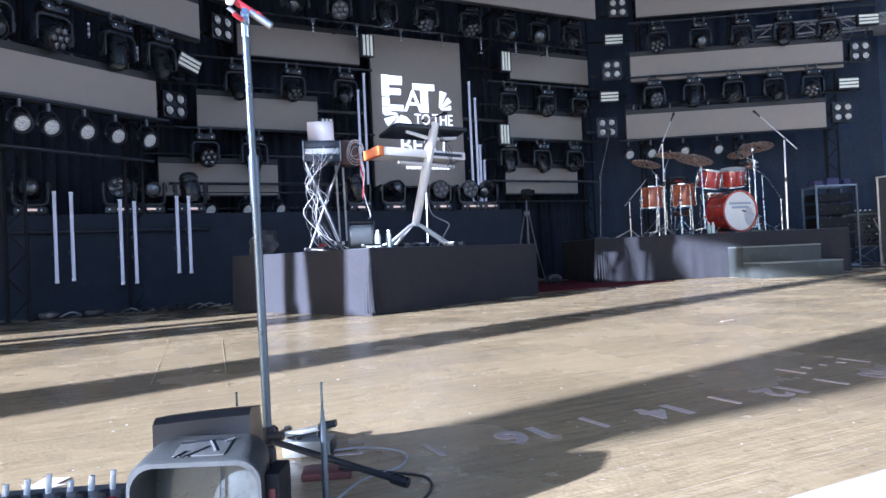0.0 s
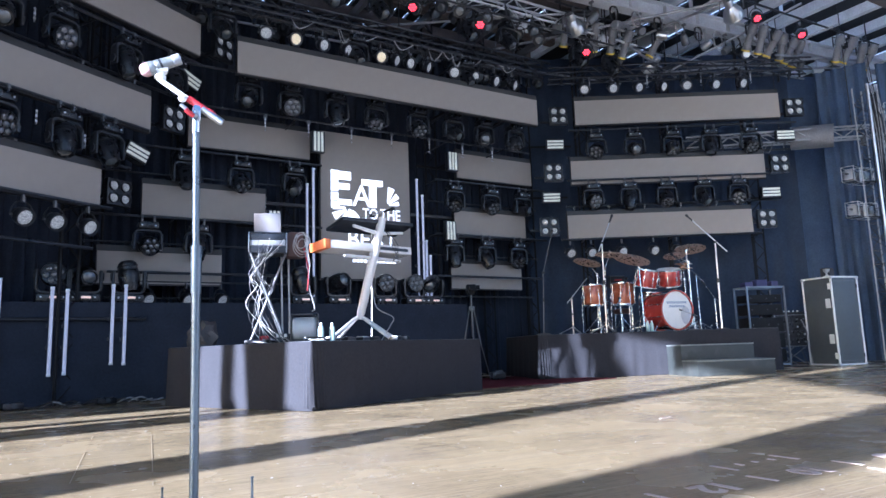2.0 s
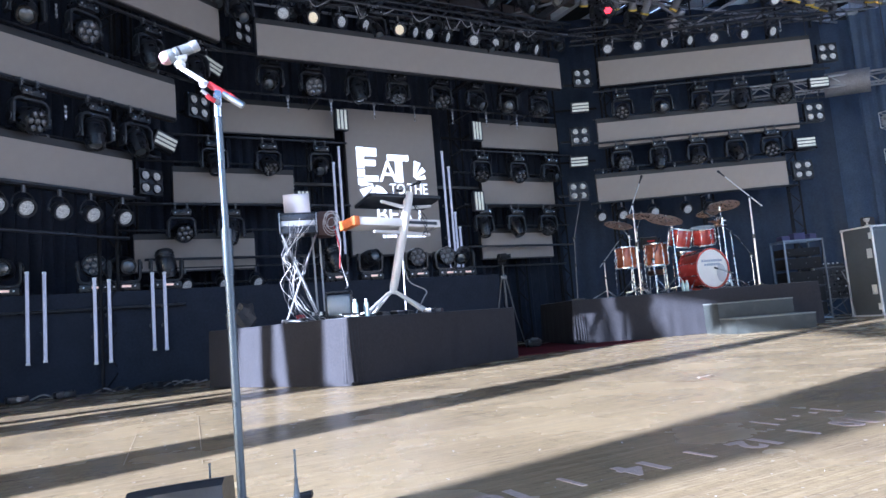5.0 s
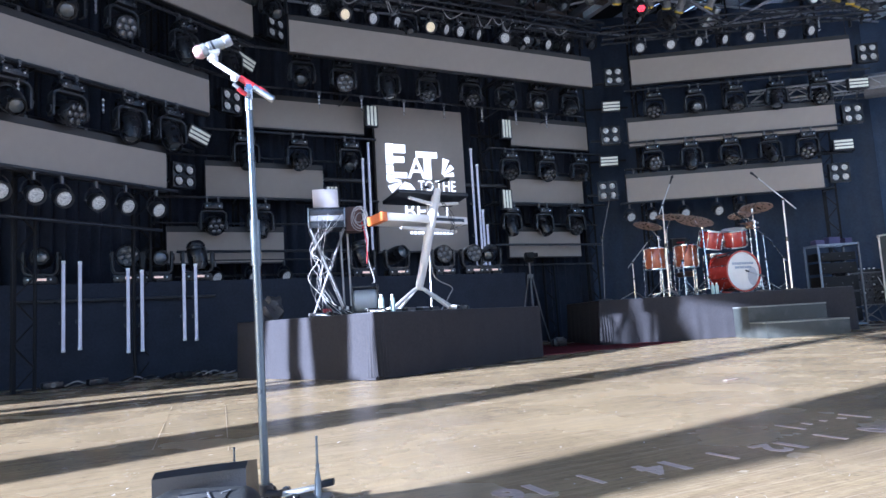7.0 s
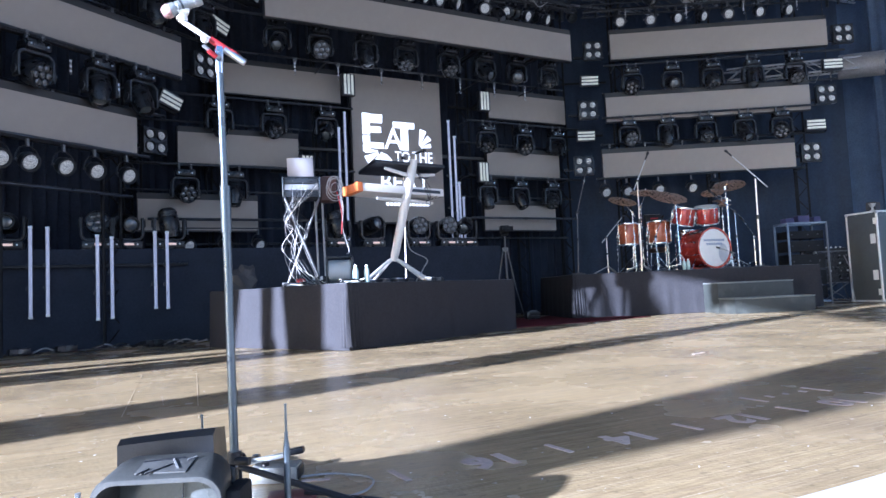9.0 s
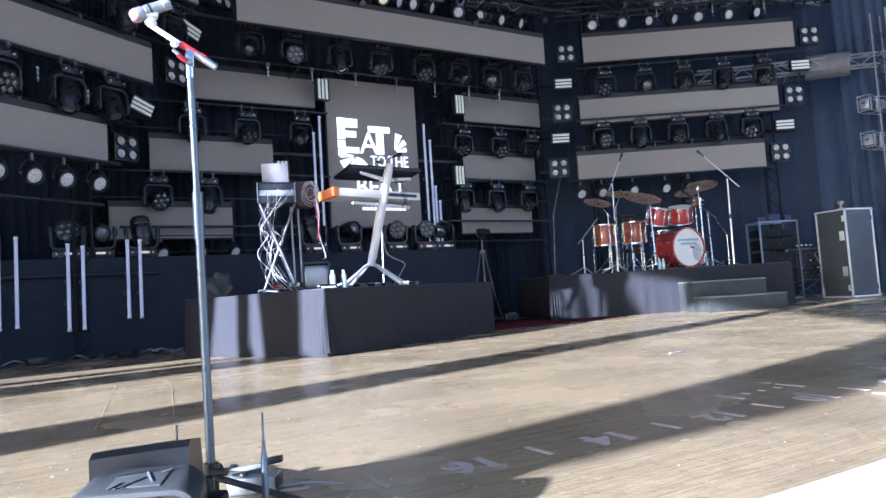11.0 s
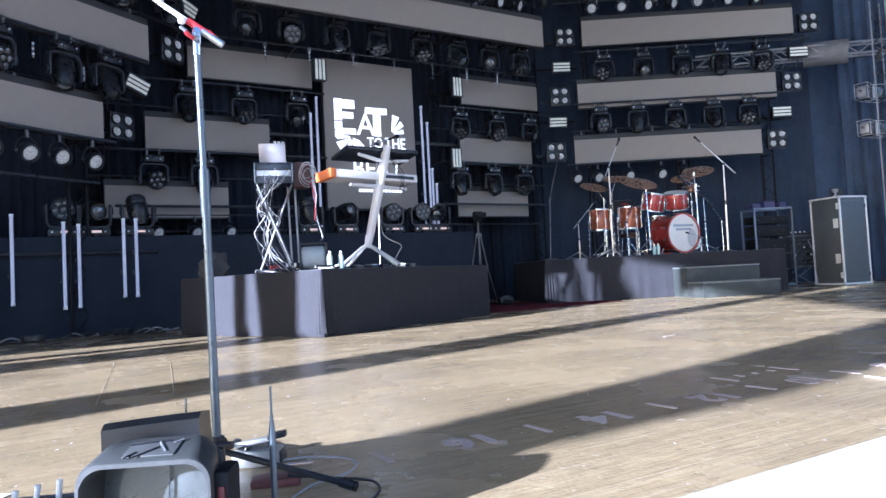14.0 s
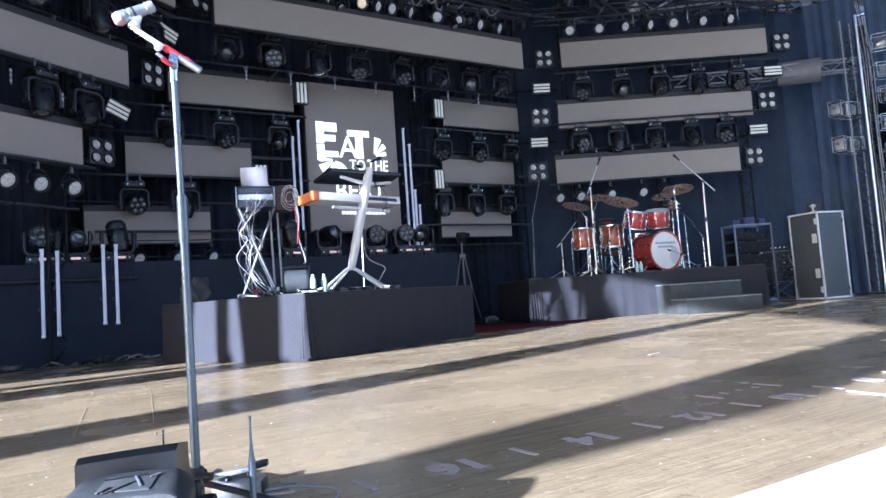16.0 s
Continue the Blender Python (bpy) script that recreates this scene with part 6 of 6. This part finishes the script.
tube(bm, [J + Vector((0.0, -0.02, -0.016)), J + Vector((-0.02, -0.024, -0.012)), J + Vector((-0.034, -0.024, 0.002)), J + Vector((-0.05, -0.024, 0.014))], 0.006, 8)
part("wing_lever", bm, STEEL, ms, "small steel wing lever")
bm = bmesh.new()
tube(bm, [J + Vector((-0.012, -0.022, -0.016)), J + Vector((-0.026, -0.028, -0.01)), J + Vector((-0.036, -0.028, -0.002))], 0.0075, 8)
part("lever_tape", bm, REDBAND, ms, "red tape on the lever")
tailp, clip = Vector((0.515, 2.14, 1.312)), Vector((0.345, 2.18, 1.43))
bm = bmesh.new()
rod(bm, tailp, clip, 0.008, 12)
part("boom", bm, PALE_ALU, ms)
bm = bmesh.new()
rod(bm, tailp.lerp(clip, 0.22) + Vector((0, 0, 0.003)), tailp.lerp(clip, 0.56) + Vector((0, 0, 0.002)), 0.0108, 12)
box(bm, 0, 0, 0, 0.05, 0.014, 0.009, Matrix.Translation(tailp.lerp(clip, 0.12) + Vector((0, 0, 0.008))) @ pose(0, 0, 0, 0, 35, 0), 0.003)
part("boom_wrap", bm, REDBAND, ms, "red tape wrap")
bm = bmesh.new()
rod(bm, tailp, tailp.lerp(clip, 0.33), 0.0118, 14)
rod(bm, tailp.lerp(clip, -0.012), tailp, 0.009, 14)
part("boom_end", bm, ALU, ms, "grey sleeve on the boom's end")
bm = bmesh.new()
bmesh.ops.create_uvsphere(bm, u_segments=12, v_segments=8, radius=0.012, matrix=Matrix.Translation(tailp.lerp(clip, 0.64) + Vector((-0.004, -0.01, -0.012))))
part("boom_knob", bm, PALE_ALU, ms)
bm = bmesh.new()
rod(bm, clip, clip + Vector((-0.004, 0, 0.03)), 0.013, 12)
rod(bm, clip + Vector((-0.004, 0, 0.006)), clip + Vector((-0.004, 0, 0.014)), 0.017, 12)
box(bm, clip.x - 0.004, clip.y, clip.z + 0.036, 0.042, 0.036, 0.026, pose(0, 0, 0), 0.009)
part("clip", bm, PALE_ALU, ms, "pale microphone clip")
for k, e in enumerate(((0.74, 1.82, 0.022), (0.03, 2.09, 0.022), (0.61, 2.57, 0.022))):
    bm = bmesh.new()
    rod(bm, (0.46, 2.16, 0.1), e, 0.0095, 10)
    lg = part("leg", bm, BLACK, ms)
    bm = bmesh.new()
    d = (Vector(e) - Vector((0.46, 2.16, 0.11))).normalized()
    rod(bm, Vector(e) - d * 0.035, Vector(e) + d * 0.015, 0.014, 10)
    part("rubber_foot", bm, PLASTIC, lg)
bm = bmesh.new()
rod(bm, (0.46, 2.16, 0.05), (0.46, 2.16, 0.14), 0.021, 12)
rod(bm, (0.46, 2.145, 0.115), (0.495, 2.12, 0.115), 0.012, 10)
part("hub", bm, BLACK, ms)
mic = thing("microphone", "wireless vocal microphone with a silver grille in its clip", "microphone")
a, b = Vector((0.292, 2.185, 1.452)), Vector((0.392, 2.165, 1.502))
d = (b - a).normalized()
Q = Matrix.Translation(a + d * 0.008) @ d.to_track_quat("Z", "Y").to_matrix().to_4x4() @ Matrix.Diagonal((0.86, 0.86, 0.86, 1))
bm = bmesh.new()
lathe(bm, [(0.0, -0.016), (0.014, -0.015), (0.021, -0.008), (0.0245, 0.002), (0.0245, 0.012), (0.022, 0.014)], 20, Q)
part("grille", bm, mat("faded_pink_grille", (0.45, 0.27, 0.27), 0.5, 0.2, 0.4, 300, 0.6, 900), mic, "rounded pale pink grille")
bm = bmesh.new()
lathe(bm, [(0.0, 0.012), (0.0235, 0.012), (0.024, 0.02), (0.0235, 0.03), (0.021, 0.034), (0.021, 0.038), (0.0225, 0.04), (0.0205, 0.075), (0.019, 0.096), (0.0185, 0.11)], 20, Q)
part("body", bm, mat("silver_mic_body", (0.26, 0.28, 0.285), 0.34, 0.5, 0.45, 60, 0.2, 400), mic)
bm = bmesh.new()
lathe(bm, [(0.0185, 0.098), (0.0205, 0.1), (0.0205, 0.122), (0.0185, 0.126), (0.012, 0.124), (0.0, 0.124)], 20, Q)
part("end_cap", bm, mat("grey_mic_cap", (0.3, 0.31, 0.32), 0.45, 0.2, 0.3, 60), mic, "grey end cap")
bm = bmesh.new()
lathe(bm, [(0.021, 0.052), (0.0222, 0.052), (0.0215, 0.06), (0.0205, 0.06)], 20, Q)
part("band", bm, BLACK, mic, "thin dark band")

# small monitor with a hooded front, seen from behind the lip
GREYP = mat("scuffed_grey_monitor_shell", (0.038, 0.041, 0.042), 0.4, 0, 0.3, 14, 0.08, 140)
SCREEN = mat("dusty_dark_glass", (0.045, 0.052, 0.055), 0.3, 0, 0.35, 18, coat=0.25, dirt=(0.07, 0.078, 0.08))
mon = thing("floor_monitor", "small scuffed grey floor monitor with a rounded hood", "monitor", pose(0.215, 1.565, 0, 0, 0, -26))
W0, H0 = 0.258, 0.266


def hood(bm, w, h, y0, y1, rad=0.046, n=8):
    """A thin visor with rounded upper corners whose top slopes down to the front."""
    def outline(w, h, r):
        pts = [(-w / 2, 0.0)]
        for k in range(n + 1):
            t = math.pi / 2 * k / n
            pts.append((-w / 2 + r - r * math.cos(t), h - r + r * math.sin(t)))
        for k in range(n + 1):
            t = math.pi / 2 * (1 - k / n)
            pts.append((w / 2 - r + r * math.cos(t), h - r + r * math.sin(t)))
        return pts + [(w / 2, 0.0)]
    rows = []
    for k, drop, y in ((0.9, 0.0, y1), (0.95, 0.002, y1 * 0.6), (1.0, 0.018, y0 + 0.006), (0.992, 0.023, y0), (0.945, 0.032, y0), (0.93, 0.03, y0 + 0.006), (0.88, 0.012, y1)):
        rows.append([bm.verts.new((x, y, z)) for x, z in outline(w * k, h - drop, rad)])
    for p, q in zip(rows, rows[1:]):
        for k in range(len(p) - 1):
            bm.faces.new((p[k], p[k + 1], q[k + 1], q[k]))


bm = bmesh.new()
hood(bm, W0, H0, -0.05, 0.06)
part("hood", bm, GREYP, mon)
bm = boxes((0, 0.03, 0.12, W0 - 0.026, 0.02, 0.24, pose(0, 0, 0, -10, 0, 0)))
part("front_panel", bm, SCREEN, mon, "dusty dark glass panel")
part("back_shell", boxes((0, 0.075, 0.12, W0 - 0.006, 0.03, 0.23, None, 0.01)), PLASTIC, mon)
VISOR = pose(0, -0.046, H0 - 0.0175, 11.5, 0, 0)
part("label_patch", boxes((0.005, 0.044, 0.0, 0.1, 0.066, 0.003, VISOR, 0.001)), mat("worn_grey_label", (0.06, 0.063, 0.065), 0.55, 0, 0.3, 40), mon, "worn grey label patch")
for k, (x, y, l, a) in enumerate(((-0.002, -0.016, 0.06, 48), (0.024, 0.006, 0.05, -62), (-0.02, 0.026, 0.05, 12), (0.01, 0.03, 0.05, 6), (-0.03, -0.026, 0.03, 60), (0.05, 0.028, 0.02, 40))):
    part("tape_scrap", boxes((0, 0, 0, l, 0.0035, 0.002, VISOR @ pose(x, y + 0.04, 0.003, 0, 0, a))), STEEL if k in (1, 5) else PLASTIC, mon, "torn tape scrap")
side = part("side_panel", boxes((W0 / 2 + 0.01, 0.03, 0.103, 0.034, 0.1, 0.206, None, 0.01)), DARKSTEEL, mon, "black side housing")
for z in (0.165, 0.08):
    part("side_lamp", boxes((W0 / 2 + 0.012, -0.0215, z, 0.014, 0.006, 0.026, None, 0.002)), mat("dark_red_lens", (0.1, 0.012, 0.016), 0.3), side, "dark red lamp lens")
part("seam", boxes((0.02, 0.012, 0.12, 0.002, 0.004, 0.2, pose(0, 0, 0, -10, 0, 0))), PLASTIC, mon)
shade = thing("speaker_wedge", "low black speaker wedge behind the monitor", "loudspeaker", pose(0.26, 1.78, 0, 0, 0, -24))
bm = bmesh.new()
prof = [(-0.07, 0.0), (-0.07, 0.285), (-0.05, 0.297), (0.03, 0.285), (0.09, 0.0)]
rings = []
for x in (-0.105, -0.05, 0.0, 0.05, 0.105):
    rings.append([bm.verts.new((x, y, z * (1.0 - 0.045 * (1 - (x + 0.105) / 0.21) ** 1.3))) for y, z in prof])
for p, q in zip(rings, rings[1:]):
    for k in range(5):
        bm.faces.new((p[k], p[(k + 1) % 5], q[(k + 1) % 5], q[k]))
bm.faces.new(rings[0]); bm.faces.new(rings[-1])
part("cabinet", bm, YOKE, shade)


def antenna(name, x, y, h, r, label):
    ob = thing(name, label, "antenna", pose(x, y, 0))
    bm = bmesh.new()
    lathe(bm, [(0.0, 0), (0.03, 0), (0.03, 0.012), (r * 1.8, 0.02), (r * 1.8, h * 0.68), (r, h * 0.76), (r, h * 0.8)], 12)
    part("base_tube", bm, POLE, ob)
    bm = bmesh.new()
    lathe(bm, [(0, h * 0.78), (r * 0.75, h * 0.78), (r * 0.6, h - 0.004), (r * 0.8, h - 0.004), (r * 0.8, h), (0, h)], 10)
    part("whip", bm, POLE, ob)


antenna("whip_antenna", 0.5, 1.71, 0.33, 0.0045, "thin grey whip antenna standing beside the monitor")
antenna("short_antenna", 0.33, 1.86, 0.305, 0.004, "short dark antenna behind the monitor")
ped = thing("effects_pedal", "silver effects pedal with a lever arm on the deck", "pedal", pose(0.615, 2.3, 0, 0, 0, -28))
CAST = mat("cast_aluminium", (0.36, 0.37, 0.36), 0.42, 0.35, 0.25, 30, 0.1, 200)
part("body", boxes((0, 0, 0.027, 0.15, 0.1, 0.052, None, 0.008)), CAST, ped)
part("end_plate", boxes((0.077, 0, 0.028, 0.008, 0.08, 0.036, None, 0.003)), BLACK, ped)
part("knob", made((rod, (-0.03, -0.02, 0.05), (-0.03, -0.02, 0.064), 0.012, 10)), BLACK, ped)
part("post", made((rod, (0.03, 0.0, 0.05), (0.03, 0.0, 0.085), 0.006, 8)), BLACK, ped)
part("lever", boxes((-0.03, 0, 0.075, 0.17, 0.03, 0.014, pose(0, 0, 0, 0, -9, 0), 0.004)), CAST, ped)
part("lever_grip", boxes((0.075, 0, 0.08, 0.06, 0.034, 0.02, pose(0, 0, 0, 0, -9, 0), 0.006)), BLACK, ped)
bm = bmesh.new()
rod(bm, (-0.125, -0.02, 0.07), (-0.125, 0.03, 0.07), 0.02, 14)
part("clamp_knob", bm, PLASTIC, ped)
# flat box coloured like deck shadow reddened by flare; its chrome stub is made up
box_r = thing("red_flare_box", "flat red box added for the flare-reddened shadow on the deck", "pedal", pose(0.6, 2.05, 0, 0, 0, -20))
part("body", boxes((0, 0, 0.011, 0.14, 0.09, 0.022, None, 0.006)), mat("flare_red_tint", (0.15, 0.06, 0.06), 0.5, 0, 0.3, 14), box_r)
part("chrome_stub", made((rod, (0.04, 0, 0.02), (0.04, 0, 0.034), 0.008, 10)), CHROME, box_r)
board = thing("pedal_board", "black pedal board with white knobs and plugs", "pedal board", pose(-0.06, 1.98, 0, 0, 0, -22))
part("frame", boxes((0, 0, 0.04, 0.36, 0.2, 0.08, None, 0.008)), PLASTIC, board)
part("top_plate", boxes((0, 0, 0.083, 0.34, 0.18, 0.006, None, 0.002)), STEEL, board, "scuffed steel top plate")
for i in range(7):
    x = -0.15 + i * 0.05
    part("plug", made((rod, (x, 0.05, 0.085), (x + 0.003, 0.052, 0.112 + 0.009 * (i % 3)), 0.007, 10)), CAPW, board, "white plug")
    part("knob", made((rod, (x + 0.01, -0.02, 0.085), (x + 0.01, -0.02, 0.104), 0.013, 10)), BLACK, board)
    part("knob", made((rod, (x - 0.008, -0.06, 0.085), (x - 0.008, -0.06, 0.1), 0.011, 10)), ALU if i % 3 else REDBAND, board)
cable([(0.68, 2.25, 0.012), (0.78, 2.22, 0.012), (0.86, 2.1, 0.012), (0.8, 1.98, 0.012), (0.66, 1.92, 0.012), (0.5, 1.74, 0.02)], CABLE, "grey cable looping over the deck", 0.0035)
cable([(0.38, 1.62, 0.02), (0.46, 1.6, 0.06), (0.49, 1.66, 0.05), (0.5, 1.72, 0.02)], DRUMHEAD, "white cable behind the monitor", 0.005)
cable([(0.62, 2.0, 0.03), (0.75, 1.95, 0.01), (0.82, 1.84, 0.01), (0.74, 1.7, 0.01), (0.5, 1.6, 0.01)], CABLE_B, "black cable on the deck", 0.004)

# stencilled distances, read from upstage
marks = {"16": 1.28, "14": 1.876, "12": 2.48, "10": 3.11, "8": 3.76, "6": 4.39}
for txt, x in marks.items():
    ob = lettering(txt, 0.205, pose(0, 0, 0), STENCIL, None, None, 0.001, "floor_number", 0.008)
    xs = [v.co.x for v in ob.data.vertices]
    ob.matrix_world = pose(x, 2.197 - 0.038 * x, 0.0025, 0, 0, 178) @ Matrix.Translation((-(max(xs) + min(xs)) / 2, 0, 0))
    tagged(ob, "faded stencilled number on the stage deck", "floor marking", "stencilled numbers", "structure")
for x in (0.96, 1.578, 2.197, 2.81, 3.44, 4.07):
    bm = boxes((x, 2.142 - 0.037 * x, 0.002, 0.022, 0.15, 0.003))
    tagged(new("floor_tick", mesh("floor_tick", bm, STENCIL)), "faded stencilled tick on the stage deck", "floor marking", "stencilled ticks", "structure")
for x, y, l, a in ((2.9, 2.3, 0.155, 89), (3.374, 2.3, 0.16, 90), (3.03, 2.31, 0.05, 84), (3.15, 2.31, 0.03, 88), (3.27, 2.3, 0.04, 94), (3.36, 1.72, 0.34, 82), (3.55, 1.71, 0.3, 4), (4.43, 4.0, 0.17, 12), (0.72, 2.22, 0.09, -20), (3.9, 1.78, 0.2, 6)):
    bm = boxes((0, 0, 0.002, l, 0.02, 0.003))
    single("tape_mark", bm, STENCIL, "strip of dull white tape on the deck", "tape", pose(x, y, 0, 0, 0, a), group="tape marks", kind="structure")
for (xa, ya), (xb, yb) in (((0.48, 6.43), (0.23, 4.08)), ((0.87, 6.06), (0.57, 3.73))):
    bm = bmesh.new()
    n = Vector((yb - ya, xa - xb, 0)).normalized() * 0.0025
    bm.faces.new([bm.verts.new(Vector((px, py, 0.002)) + n * k) for px, py, k in ((xa, ya, 1), (xa, ya, -1), (xb, yb, -1), (xb, yb, 1))])
    single("tape_line", bm, mat("worn_tape_line", (0.45, 0.355, 0.225), 0.5, 0, 0.35, 30), "thin worn tape line on the deck", "tape", group="tape marks", kind="structure")
bm = bmesh.new()
vs = [bm.verts.new((x, y, 0.003)) for x, y in ((-0.04, -0.06), (0.04, -0.06), (0.035, 0.0), (0.07, 0.0), (0.0, 0.08), (-0.07, 0.0), (-0.035, 0.0))]
bm.faces.new(vs)
single("tape_arrow", bm, WHITE, "white tape arrow on the deck", "tape", pose(-0.13, 2.44, 0, 0, 0, 150), kind="structure")
# scraps and dust on the deck
sc = random.Random(11)
bm = bmesh.new()
for i in range(620):
    x, y = sc.uniform(-0.8, 9.5), sc.uniform(1.5, 7.2)
    s = sc.uniform(0.002, 0.007) * (1 + y * 0.12)
    m = pose(x, y, 0.002, 0, 0, sc.uniform(0, 180))
    bm.faces.new([bm.verts.new(m @ Vector(p)) for p in ((-s, -s * 0.4, 0), (s, -s * 0.3, 0), (s * 0.7, s * 0.5, 0.001), (-s * 0.6, s * 0.4, 0))])
single("deck_litter", bm, CAPW, "tiny pale paper scraps scattered over the deck", "litter", kind="stuff")
# stray cables before the platform
for i in range(8):
    x = sc.uniform(-1.2, 1.2)
    cable([(x, 10.8, 0.02), (x + 0.15, 10.7, 0.08), (x + 0.3, 10.8, 0.02), (x + 0.45, 10.72, 0.05)], CABLE if i % 2 else CABLE_B, "loose cable on the floor before the platform", 0.012)
for x in (-0.75, -0.2, 0.9):
    ob = thing("floor_light", "small black floor light before the platform", "stage light", pose(x, 10.75, 0, 0, 0, 20), group="floor lights")
    part("body", boxes((0, 0, 0.05, 0.26, 0.14, 0.09, None, 0.02)), PLASTIC, ob)
    part("lens", made((rod, (0.0, -0.06, 0.06), (0, -0.085, 0.06), 0.035, 12)), LENS, ob)
